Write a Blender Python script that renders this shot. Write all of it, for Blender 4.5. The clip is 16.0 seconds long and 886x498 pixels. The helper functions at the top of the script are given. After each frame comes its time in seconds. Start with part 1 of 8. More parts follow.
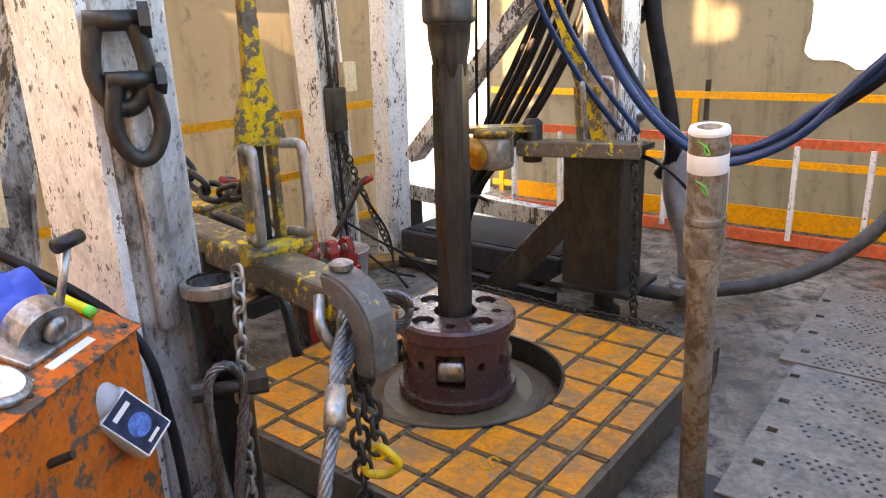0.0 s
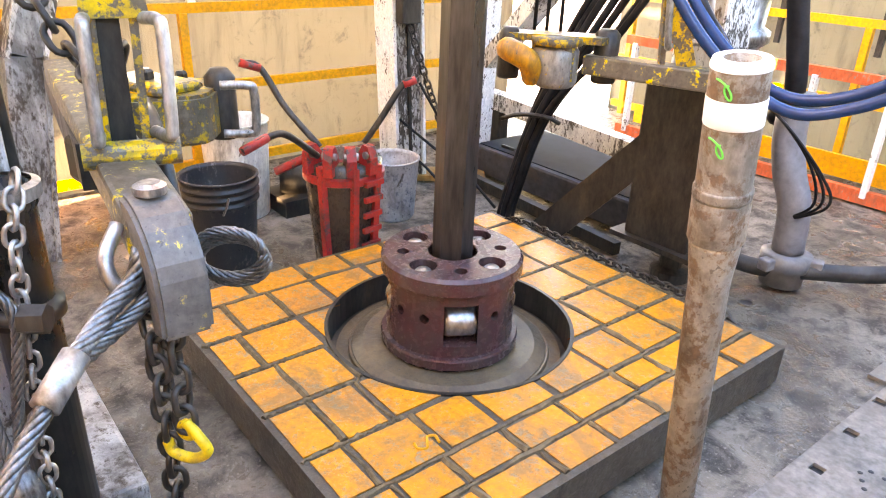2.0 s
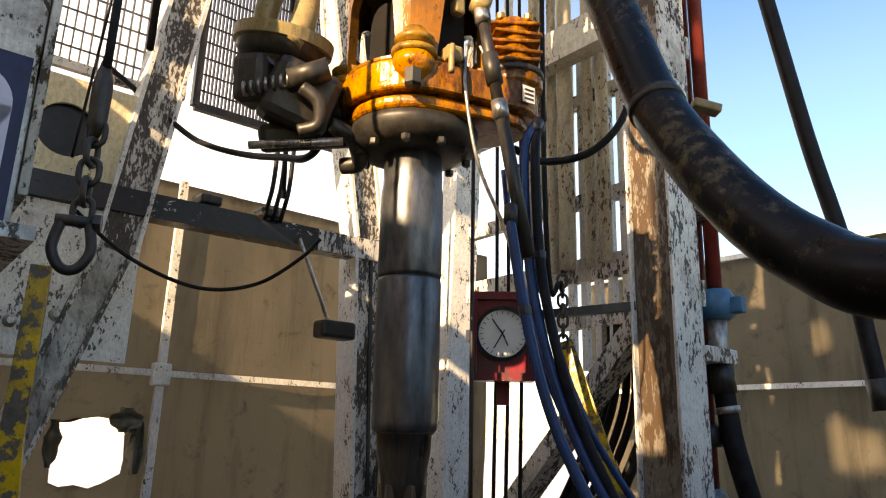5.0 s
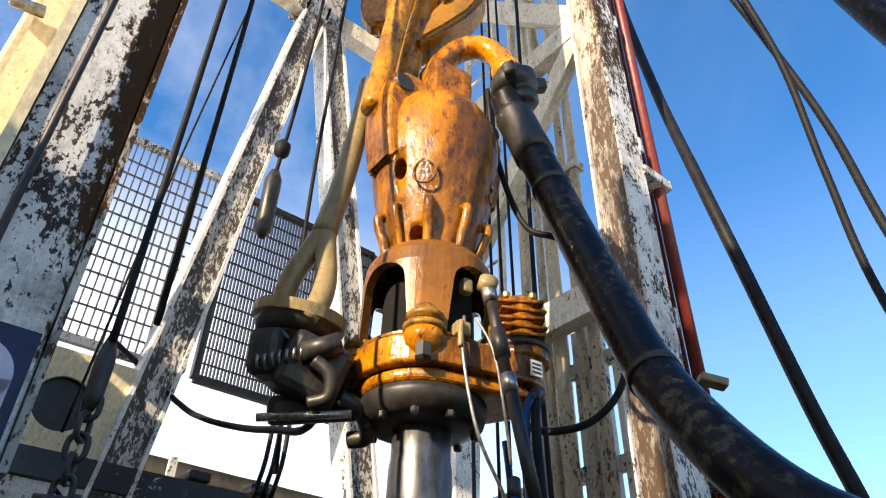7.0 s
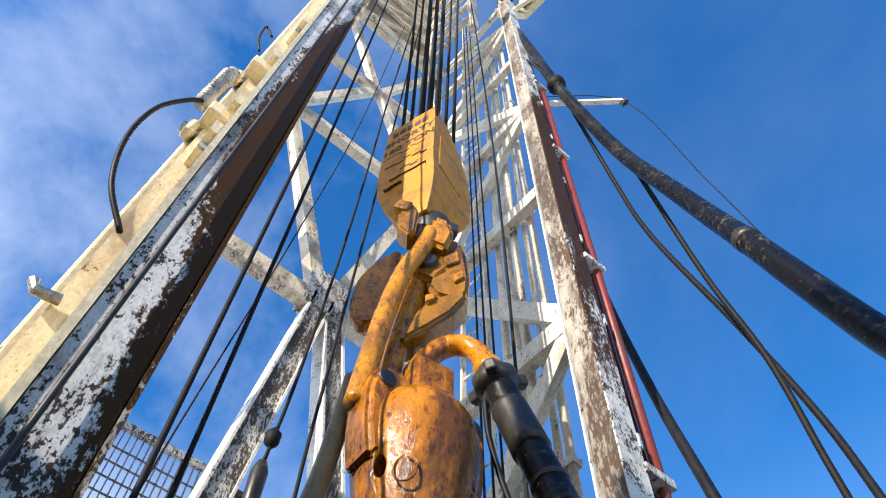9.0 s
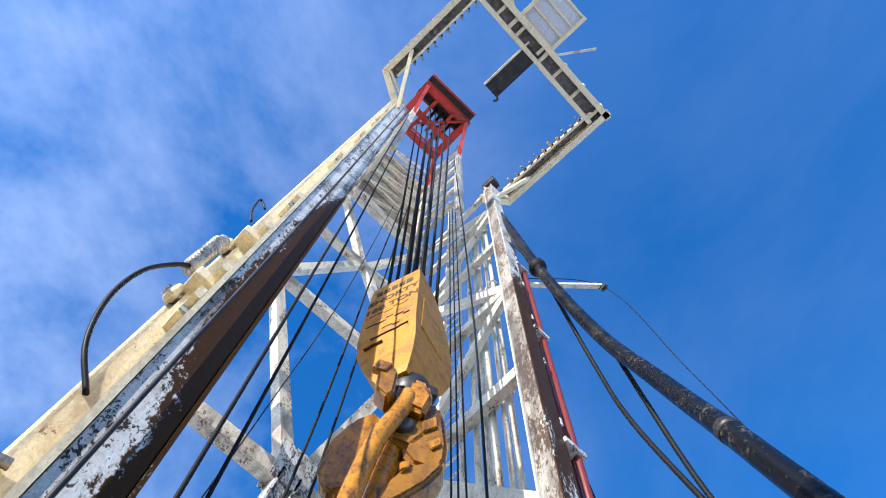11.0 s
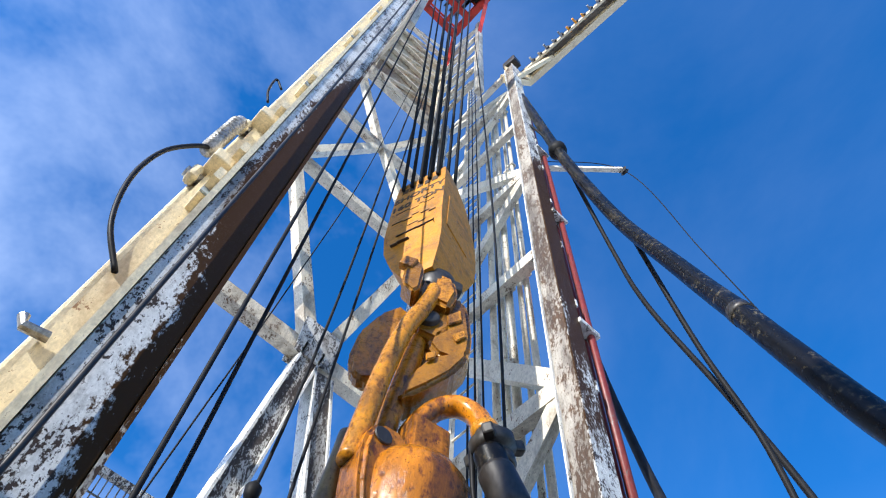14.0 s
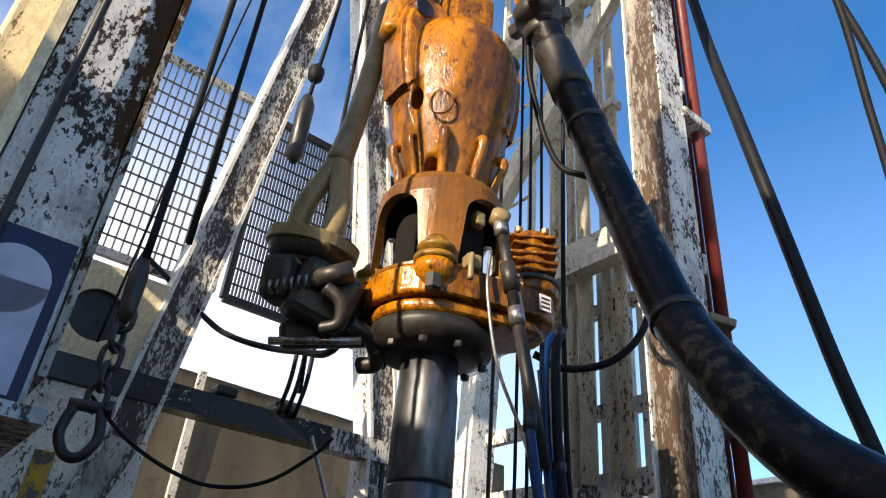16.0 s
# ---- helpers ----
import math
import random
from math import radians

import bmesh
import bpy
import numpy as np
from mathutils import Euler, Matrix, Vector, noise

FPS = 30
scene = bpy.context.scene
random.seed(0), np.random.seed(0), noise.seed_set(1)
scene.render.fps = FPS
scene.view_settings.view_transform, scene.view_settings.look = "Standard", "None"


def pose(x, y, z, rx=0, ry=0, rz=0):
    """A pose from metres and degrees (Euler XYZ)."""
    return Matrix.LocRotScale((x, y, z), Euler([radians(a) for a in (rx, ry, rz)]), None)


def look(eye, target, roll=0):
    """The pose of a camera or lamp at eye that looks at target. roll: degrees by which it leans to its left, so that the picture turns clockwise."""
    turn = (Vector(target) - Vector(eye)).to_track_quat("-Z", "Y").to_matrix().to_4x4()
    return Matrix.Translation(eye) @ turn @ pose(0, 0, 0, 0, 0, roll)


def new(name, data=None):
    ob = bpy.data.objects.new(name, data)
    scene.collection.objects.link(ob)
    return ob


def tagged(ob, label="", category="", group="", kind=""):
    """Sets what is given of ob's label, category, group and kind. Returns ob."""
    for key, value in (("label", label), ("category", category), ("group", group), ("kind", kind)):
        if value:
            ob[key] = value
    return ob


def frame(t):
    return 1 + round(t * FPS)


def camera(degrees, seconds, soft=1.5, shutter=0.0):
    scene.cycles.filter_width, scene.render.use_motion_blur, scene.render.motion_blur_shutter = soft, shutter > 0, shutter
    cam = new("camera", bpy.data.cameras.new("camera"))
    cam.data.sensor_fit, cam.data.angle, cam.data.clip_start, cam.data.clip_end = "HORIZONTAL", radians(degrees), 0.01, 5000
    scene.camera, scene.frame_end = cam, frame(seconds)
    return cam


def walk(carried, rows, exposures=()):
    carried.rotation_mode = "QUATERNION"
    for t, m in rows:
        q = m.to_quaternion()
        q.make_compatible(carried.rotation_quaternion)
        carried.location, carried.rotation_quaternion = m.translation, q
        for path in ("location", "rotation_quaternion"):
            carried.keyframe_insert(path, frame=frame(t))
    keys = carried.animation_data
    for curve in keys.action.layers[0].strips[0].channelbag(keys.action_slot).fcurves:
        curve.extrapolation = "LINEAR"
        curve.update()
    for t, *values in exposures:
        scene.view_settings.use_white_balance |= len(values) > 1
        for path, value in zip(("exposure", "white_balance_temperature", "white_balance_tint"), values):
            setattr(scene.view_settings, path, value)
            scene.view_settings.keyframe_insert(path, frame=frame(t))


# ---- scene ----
cam = camera(64, 16.0, 1.1)
PATH = [
    (0, (1.781, -2.336, 1.676), (0.598, -0.833, 1.089), -2.03),
    (0.5, (1.880, -2.156, 1.638), (0.633, -0.796, 0.868), -0.33),
    (1, (1.840, -1.927, 1.616), (0.603, -0.584, 0.799), 0.60),
    (1.5, (1.797, -1.703, 1.593), (0.501, -0.421, 0.769), -0.16),
    (2, (1.858, -1.557, 1.599), (0.447, -0.409, 0.767), 2.16),
    (2.5, (1.882, -1.491, 1.625), (0.383, -0.343, 0.965), 1.83),
    (3, (1.898, -1.463, 1.672), (0.337, -0.267, 1.309), 1.67),
    (3.5, (1.909, -1.436, 1.696), (0.343, -0.197, 1.578), 1.91),
    (4, (1.890, -1.406, 1.701), (0.333, -0.155, 1.811), 2.27),
    (4.2, (1.884, -1.397, 1.701), (0.335, -0.147, 1.903), 2.10),
    (6.3, (1.884, -1.397, 1.701), (0.508, -0.286, 2.636), 1.90),
    (6.5, (1.884, -1.397, 1.701), (0.540, -0.311, 2.708), 1.94),
    (7, (1.884, -1.397, 1.701), (0.623, -0.391, 2.884), 1.20),
    (7.5, (1.884, -1.397, 1.701), (0.765, -0.479, 3.081), 1.60),
    (8, (1.884, -1.397, 1.701), (0.841, -0.537, 3.175), 1.46),
    (8.5, (1.884, -1.397, 1.701), (0.945, -0.646, 3.299), 2.05),
    (9, (1.884, -1.397, 1.701), (1.082, -0.772, 3.423), 2.80),
    (9.5, (1.884, -1.397, 1.701), (1.198, -0.844, 3.496), 2.96),
    (10, (1.884, -1.397, 1.701), (1.296, -0.915, 3.551), 2.88),
    (10.2, (1.884, -1.397, 1.701), (1.335, -0.940, 3.569), 3.00),
    (12.5, (1.884, -1.397, 1.701), (1.525, -1.126, 3.650), 6.78),
    (13, (1.884, -1.397, 1.701), (1.489, -1.097, 3.638), 6.47),
    (13.5, (1.884, -1.397, 1.701), (1.369, -0.997, 3.592), 5.61),
    (14, (1.884, -1.397, 1.701), (1.194, -0.861, 3.500), 5.94),
    (14.5, (1.884, -1.397, 1.701), (0.986, -0.725, 3.357), 4.72),
    (15, (1.884, -1.397, 1.701), (0.800, -0.588, 3.175), 3.90),
    (15.5, (1.884, -1.397, 1.701), (0.598, -0.419, 2.880), 4.46),
    (16, (1.884, -1.397, 1.701), (0.497, -0.381, 2.724), 5.40),
]
EXPOSURES = [(0, 3.9, 19500, 27), (0.7, 4.7, 20500, 27), (1.5, 5.1, 21000, 27), (2.5, 4.9, 19500, 26), (3.0, 4.55, 18000, 25), (3.5, 3.45, 15800, 23), (4.2, 2.15, 15000, 21), (6.3, 1.5, 9900, 15), (8.5, 1.06, 7200, 11), (12.5, 1.0, 6000, 10), (15, 0.87, 6200, 9), (16, 1.03, 8000, 12)]
walk(cam, [(t, look(eye, target, roll)) for t, eye, target, roll in PATH], EXPOSURES)

# ---------------------------------------------------------------- light
world = bpy.data.worlds.new("sky")
scene.world = world
world.use_nodes = True
SUN_AZ, SUN_EL = -75.0, 26.0


def build_world():
    nt = world.node_tree
    nt.nodes.clear()
    out = nt.nodes.new("ShaderNodeOutputWorld")
    bg = nt.nodes.new("ShaderNodeBackground")
    sky = nt.nodes.new("ShaderNodeTexSky")
    sky.sky_type = "NISHITA"
    sky.sun_disc = False
    sky.sun_elevation = radians(SUN_EL)
    sky.sun_rotation = radians(90.0 - SUN_AZ)
    sky.air_density, sky.dust_density, sky.ozone_density = 1.0, 0.3, 3.0
    tc = nt.nodes.new("ShaderNodeTexCoord")
    mp = nt.nodes.new("ShaderNodeMapping")
    mp.inputs["Scale"].default_value = (1.0, 1.25, 1.0)
    mp.inputs["Rotation"].default_value = (0.3, 0.2, 0.9)
    no = nt.nodes.new("ShaderNodeTexNoise")
    no.inputs["Scale"].default_value = 1.1
    no.inputs["Detail"].default_value = 7.0
    no.inputs["Roughness"].default_value = 0.62
    no.inputs["Distortion"].default_value = 0.35
    cr = nt.nodes.new("ShaderNodeValToRGB")
    cr.color_ramp.elements[0].position, cr.color_ramp.elements[0].color = 0.40, (0, 0, 0, 1)
    cr.color_ramp.elements[1].position, cr.color_ramp.elements[1].color = 0.90, (0.55, 0.55, 0.55, 1)
    mx = nt.nodes.new("ShaderNodeMix")
    mx.data_type = "RGBA"
    mx.inputs["B"].default_value = (9.0, 9.6, 10.6, 1)
    nt.links.new(tc.outputs["Generated"], mp.inputs["Vector"])
    nt.links.new(mp.outputs["Vector"], no.inputs["Vector"])
    nt.links.new(no.outputs["Fac"], cr.inputs["Fac"])
    side = nt.nodes.new("ShaderNodeVectorMath")
    side.operation = "DOT_PRODUCT"
    side.inputs[1].default_value = (-0.75, -0.65, 0.0)
    nt.links.new(tc.outputs["Generated"], side.inputs[0])
    drift = nt.nodes.new("ShaderNodeMapRange")
    drift.inputs["From Min"].default_value, drift.inputs["From Max"].default_value = -0.15, 0.6
    drift.inputs["To Min"].default_value, drift.inputs["To Max"].default_value = 0.07, 0.9
    nt.links.new(side.outputs["Value"], drift.inputs["Value"])
    thin = nt.nodes.new("ShaderNodeMath")
    thin.operation = "MULTIPLY"
    nt.links.new(cr.outputs["Color"], thin.inputs[0])
    nt.links.new(drift.outputs["Result"], thin.inputs[1])
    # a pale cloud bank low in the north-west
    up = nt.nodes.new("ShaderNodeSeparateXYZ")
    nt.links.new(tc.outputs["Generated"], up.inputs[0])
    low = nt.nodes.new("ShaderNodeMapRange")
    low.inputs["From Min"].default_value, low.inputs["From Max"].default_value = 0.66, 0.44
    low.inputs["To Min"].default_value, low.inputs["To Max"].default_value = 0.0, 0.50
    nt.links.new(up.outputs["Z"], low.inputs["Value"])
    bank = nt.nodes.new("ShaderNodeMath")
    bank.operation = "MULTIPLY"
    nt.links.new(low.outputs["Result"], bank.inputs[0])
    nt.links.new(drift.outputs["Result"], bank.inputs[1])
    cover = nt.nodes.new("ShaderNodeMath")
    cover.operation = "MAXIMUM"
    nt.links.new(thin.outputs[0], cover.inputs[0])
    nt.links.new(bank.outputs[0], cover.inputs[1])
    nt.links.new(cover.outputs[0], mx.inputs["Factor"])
    hs = nt.nodes.new("ShaderNodeHueSaturation")
    hs.inputs["Saturation"].default_value = 1.34
    hs.inputs["Hue"].default_value = 0.507
    nt.links.new(sky.outputs["Color"], hs.inputs["Color"])
    nt.links.new(hs.outputs["Color"], mx.inputs["A"])
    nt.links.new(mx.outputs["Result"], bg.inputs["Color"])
    bg.inputs["Strength"].default_value = 0.15
    nt.links.new(bg.outputs["Background"], out.inputs["Surface"])


build_world()
sun = new("sun", bpy.data.lights.new("sun", "SUN"))
sun.data.energy, sun.data.angle, sun.data.color = 4.0, radians(0.6), (1.0, 0.93, 0.82)
sun.matrix_world = look((20 * math.cos(radians(SUN_AZ)), 20 * math.sin(radians(SUN_AZ)), 20 * math.tan(radians(SUN_EL))), (0, 0, 0))


# ---------------------------------------------------------------- materials
def material(name):
    m = bpy.data.materials.new(name)
    m.use_nodes = True
    nt = m.node_tree
    return m, nt, nt.nodes["Principled BSDF"]


def ramp(nt, src, p0, p1, c0=(0, 0, 0, 1), c1=(1, 1, 1, 1)):
    r = nt.nodes.new("ShaderNodeValToRGB")
    r.color_ramp.elements[0].position, r.color_ramp.elements[0].color = p0, c0
    r.color_ramp.elements[1].position, r.color_ramp.elements[1].color = p1, c1
    nt.links.new(src, r.inputs["Fac"])
    return r.outputs["Color"]


def mixed(nt, fac, a, b, mode="MIX"):
    mx = nt.nodes.new("ShaderNodeMix")
    mx.data_type, mx.blend_type = "RGBA", mode
    for sock, v in ((mx.inputs["Factor"], fac), (mx.inputs["A"], a), (mx.inputs["B"], b)):
        if isinstance(v, (tuple, float, int)):
            sock.default_value = v if not isinstance(v, tuple) else (*v[:3], 1)
        else:
            nt.links.new(v, sock)
    return mx.outputs["Result"]


def noise_of(nt, vec, scale, detail=6.0, rough=0.6, dist=0.0):
    n = nt.nodes.new("ShaderNodeTexNoise")
    n.inputs["Scale"].default_value, n.inputs["Detail"].default_value = scale, detail
    n.inputs["Roughness"].default_value, n.inputs["Distortion"].default_value = rough, dist
    nt.links.new(vec, n.inputs["Vector"])
    return n.outputs["Fac"]


def place_vec(nt, stretch=(1, 1, 1), world_space=True):
    tc = nt.nodes.new("ShaderNodeTexCoord")
    mp = nt.nodes.new("ShaderNodeMapping")
    mp.inputs["Scale"].default_value = stretch
    if world_space:
        geo = nt.nodes.new("ShaderNodeNewGeometry")
        nt.links.new(geo.outputs["Position"], mp.inputs["Vector"])
    else:
        nt.links.new(tc.outputs["Object"], mp.inputs["Vector"])
    return mp.outputs["Vector"]


def worn(name, paint, under, amount=0.5, scale=6.0, rough=0.5, under_rough=0.7, metal=0.0, grime=(0.05, 0.045, 0.04),
         grime_amount=0.4, stretch=(1, 1, 0.5), bump=0.25, sharp=0.04, moves=False, fine=40.0):
    """Paint chipped down to what lies under it, with streaked grime over both. amount: the share that has chipped off."""
    m, nt, b = material(name)
    vec = place_vec(nt, stretch, not moves)
    big = noise_of(nt, vec, scale, 9.0, 0.72, 0.3)
    small = noise_of(nt, vec, fine, 5.0, 0.68)
    both = mixed(nt, 0.5, big, small)
    edge = 0.66 - 0.33 * amount
    chip = ramp(nt, both, edge, edge + sharp)
    tone = mixed(nt, ramp(nt, small, 0.3, 0.7), tuple(c * 0.66 for c in paint), tuple(min(1, c * 1.15) for c in paint))
    under_tone = mixed(nt, ramp(nt, small, 0.3, 0.7), tuple(c * 0.4 for c in under), tuple(min(1, c * 1.7) for c in under))
    col = mixed(nt, chip, tone, under_tone)
    # grime in broad stains, in runs down the face, and as spatter
    dirt = noise_of(nt, vec, scale * 0.45, 8.0, 0.7, 0.8)
    runs = noise_of(nt, place_vec(nt, (stretch[0] * 4.0, stretch[1] * 4.0, stretch[2] * 0.5), not moves), scale * 0.8, 6.0, 0.7, 0.2)
    spatter = noise_of(nt, vec, fine * 2.1, 3.0, 0.55)
    dirt_f = ramp(nt, mixed(nt, 0.25, dirt, runs), 0.58 - 0.24 * grime_amount, 0.69 - 0.21 * grime_amount)
    spot_f = ramp(nt, spatter, 0.69 - 0.12 * grime_amount, 0.73 - 0.12 * grime_amount)
    dirt_f = mixed(nt, 1.0, dirt_f, spot_f, "LIGHTEN")
    scaled = nt.nodes.new("ShaderNodeMath")
    scaled.operation = "MULTIPLY"
    scaled.inputs[1].default_value = min(1.0, 0.42 + 0.6 * grime_amount)
    nt.links.new(dirt_f, scaled.inputs[0])
    col = mixed(nt, scaled.outputs[0], col, grime)
    nt.links.new(col, b.inputs["Base Color"])
    r = mixed(nt, chip, (rough,) * 3, (under_rough,) * 3)
    r = mixed(nt, ramp(nt, small, 0.35, 0.65), r, (max(0.12, rough - 0.14),) * 3)
    nt.links.new(r, b.inputs["Roughness"])
    b.inputs["Metallic"].default_value = metal
    b.inputs["Specular IOR Level"].default_value = 0.35
    bp = nt.nodes.new("ShaderNodeBump")
    bp.inputs["Strength"].default_value, bp.inputs["Distance"].default_value = bump, 0.005
    bp.invert = True
    nt.links.new(mixed(nt, 0.4, chip, small), bp.inputs["Height"])
    nt.links.new(bp.outputs["Normal"], b.inputs["Normal"])
    return m


def steel(name, c=(0.16, 0.15, 0.145), rough=0.42, metal=0.7, scale=9.0, dark=0.45, rust=(0.10, 0.06, 0.04), rust_amount=0.3, stretch=(1, 1, 0.4), moves=False, bump=0.2):
    m, nt, b = material(name)
    vec = place_vec(nt, stretch, not moves)
    big = noise_of(nt, vec, scale, 8.0, 0.66, 0.4)
    fine = noise_of(nt, vec, scale * 7, 4.0, 0.6)
    col = mixed(nt, ramp(nt, mixed(nt, 0.45, big, fine), 0.38, 0.62), tuple(x * dark * 0.6 for x in c), tuple(min(1, x * 1.2) for x in c))
    col = mixed(nt, ramp(nt, noise_of(nt, vec, scale * 0.6, 8.0, 0.7), 0.62 - 0.3 * rust_amount, 0.8 - 0.2 * rust_amount), col, rust)
    nt.links.new(col, b.inputs["Base Color"])
    nt.links.new(ramp(nt, big, 0.25, 0.8, (rough - 0.15,) * 3 + (1,), (rough + 0.22,) * 3 + (1,)), b.inputs["Roughness"])
    b.inputs["Metallic"].default_value = metal
    bp = nt.nodes.new("ShaderNodeBump")
    bp.inputs["Strength"].default_value, bp.inputs["Distance"].default_value = bump, 0.003
    nt.links.new(mixed(nt, 0.5, big, fine), bp.inputs["Height"])
    nt.links.new(bp.outputs["Normal"], b.inputs["Normal"])
    return m


def plain(name, c, rough=0.6, metal=0.0, vary=0.25, scale=14.0, bump=0.1, moves=False, glow=0.0):
    m, nt, b = material(name)
    vec = place_vec(nt, (1, 1, 1), not moves)
    n1 = noise_of(nt, vec, scale, 7.0, 0.65, 0.3)
    n2 = noise_of(nt, vec, scale * 6, 3.0)
    col = mixed(nt, ramp(nt, n1, 0.32, 0.72), tuple(x * (1 - vary) for x in c), tuple(min(1, x * (1 + vary)) for x in c))
    nt.links.new(col, b.inputs["Base Color"])
    b.inputs["Roughness"].default_value, b.inputs["Metallic"].default_value = rough, metal
    b.inputs["Specular IOR Level"].default_value = 0.35
    bp = nt.nodes.new("ShaderNodeBump")
    bp.inputs["Strength"].default_value, bp.inputs["Distance"].default_value = bump, 0.003
    nt.links.new(mixed(nt, 0.5, n1, n2), bp.inputs["Height"])
    nt.links.new(bp.outputs["Normal"], b.inputs["Normal"])
    if glow:
        b.inputs["Emission Color"].default_value = (*c, 1)
        b.inputs["Emission Strength"].default_value = glow
    return m


WHITE = worn("chipped white paint", (0.82, 0.81, 0.77), (0.065, 0.052, 0.044), 0.34, 9.0, 0.5, grime=(0.18, 0.14, 0.10), grime_amount=0.2, stretch=(1, 1, 0.6), sharp=0.03, fine=60)
WHITE_DIRTY = worn("flaking white paint over grease", (0.78, 0.765, 0.72), (0.05, 0.04, 0.034), 0.47, 9.0, 0.5, grime=(0.07, 0.054, 0.04), grime_amount=0.32, stretch=(1, 1, 0.45), sharp=0.035, fine=55)
LEG_INNER = worn("speckled white leg face", (0.74, 0.73, 0.71), (0.04, 0.03, 0.026), 0.40, 6.0, 0.45, grime=(0.05, 0.036, 0.028), grime_amount=0.34, stretch=(1, 1, 0.6), sharp=0.03, fine=50.0)


def greased(m, low, high, across, fade=30.0):
    """Lay old rope grease over a painted leg: it thickens upward, towards the table side, and thins out above fade, with a broken edge."""
    nt = m.node_tree
    b = nt.nodes["Principled BSDF"]
    b.inputs["Specular IOR Level"].default_value = 0.06
    base = b.inputs["Base Color"].links[0].from_socket
    pos = nt.nodes.new("ShaderNodeSeparateXYZ")
    nt.links.new(nt.nodes.new("ShaderNodeNewGeometry").outputs["Position"], pos.inputs[0])
    rise = nt.nodes.new("ShaderNodeMapRange")
    for name, v in (("From Min", low), ("From Max", high), ("To Min", -0.22), ("To Max", 0.13)):
        rise.inputs[name].default_value = v
    nt.links.new(pos.outputs["Z"], rise.inputs["Value"])
    thin = nt.nodes.new("ShaderNodeMapRange")
    for name, v in (("From Min", fade), ("From Max", fade + 3.2), ("To Min", 0.0), ("To Max", -0.60)):
        thin.inputs[name].default_value = v
    nt.links.new(pos.outputs["Z"], thin.inputs["Value"])
    side = nt.nodes.new("ShaderNodeMapRange")
    for name, v in (("From Min", -1.44), ("From Max", -1.19), ("To Min", across), ("To Max", -across)):
        side.inputs[name].default_value = v
    nt.links.new(pos.outputs["Y"], side.inputs["Value"])
    rough = mixed(nt, 0.4, noise_of(nt, place_vec(nt, (1, 1, 0.3)), 4.0, 9.0, 0.72, 0.5), noise_of(nt, place_vec(nt, (1, 1, 0.5)), 42.0, 5.0, 0.7))
    both = nt.nodes.new("ShaderNodeMath")
    nt.links.new(rise.outputs["Result"], both.inputs[0])
    nt.links.new(side.outputs["Result"], both.inputs[1])
    total = nt.nodes.new("ShaderNodeMath")
    less = nt.nodes.new("ShaderNodeMath")
    nt.links.new(both.outputs[0], less.inputs[0])
    nt.links.new(thin.outputs["Result"], less.inputs[1])
    nt.links.new(less.outputs[0], total.inputs[0])
    nt.links.new(rough, total.inputs[1])
    nt.links.new(mixed(nt, ramp(nt, total.outputs[0], 0.50, 0.545), base, (0.055, 0.027, 0.010)), b.inputs["Base Color"])
    return m


LEG_INNER = greased(LEG_INNER, 2.1, 5.3, -0.17, 6.9)
LEG_STRIP = greased(worn("flaking leg edge paint", (0.60, 0.57, 0.52), (0.05, 0.03, 0.02), 0.5, 6.0, 0.5, stretch=(1, 1, 0.5), sharp=0.04, fine=50.0), 2.2, 5.0, -0.10, 7.6)
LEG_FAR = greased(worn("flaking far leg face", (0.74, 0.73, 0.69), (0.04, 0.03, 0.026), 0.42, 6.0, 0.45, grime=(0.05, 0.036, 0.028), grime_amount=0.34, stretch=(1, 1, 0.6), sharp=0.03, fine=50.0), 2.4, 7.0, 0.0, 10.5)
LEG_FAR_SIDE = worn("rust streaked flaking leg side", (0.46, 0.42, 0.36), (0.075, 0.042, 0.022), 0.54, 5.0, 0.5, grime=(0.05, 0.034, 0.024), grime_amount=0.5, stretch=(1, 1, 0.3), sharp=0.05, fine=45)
BLUEGREY = worn("blue grey scraped paint", (0.36, 0.43, 0.50), (0.05, 0.04, 0.035), 0.4, 9.0, 0.5, stretch=(1, 1, 0.6), sharp=0.05)
LEVER = worn("greasy tong lever steel", (0.15, 0.128, 0.105), (0.72, 0.42, 0.012), 0.34, 12.0, 0.42, 0.45, metal=0.1, grime=(0.06, 0.048, 0.036), grime_amount=0.4, stretch=(1, 1, 1), sharp=0.04)
STRAP = worn("yellow strap paint", (0.80, 0.45, 0.012), (0.09, 0.07, 0.055), 0.54, 10.0, 0.42, 0.45, grime=(0.08, 0.055, 0.035), grime_amount=0.34, stretch=(1, 1, 1), sharp=0.04)
BEAM_DARK = worn("dark scuffed beam paint", (0.028, 0.028, 0.034), (0.55, 0.53, 0.50), 0.22, 8.0, 0.4, 0.6, grime=(0.02, 0.018, 0.017), grime_amount=0.3, stretch=(1, 0.6, 1), sharp=0.03)
CREAM = worn("cream mast paint", (0.78, 0.665, 0.44), (0.16, 0.085, 0.04), 0.22, 4.0, 0.45, grime=(0.30, 0.20, 0.11), grime_amount=0.24, stretch=(1, 1, 0.5), sharp=0.03, fine=50)
MAST = worn("white mast lattice paint", (0.76, 0.69, 0.55), (0.11, 0.068, 0.04), 0.34, 5.0, 0.5, grime=(0.15, 0.105, 0.065), grime_amount=0.36, stretch=(1, 1, 0.5), sharp=0.04, fine=50)
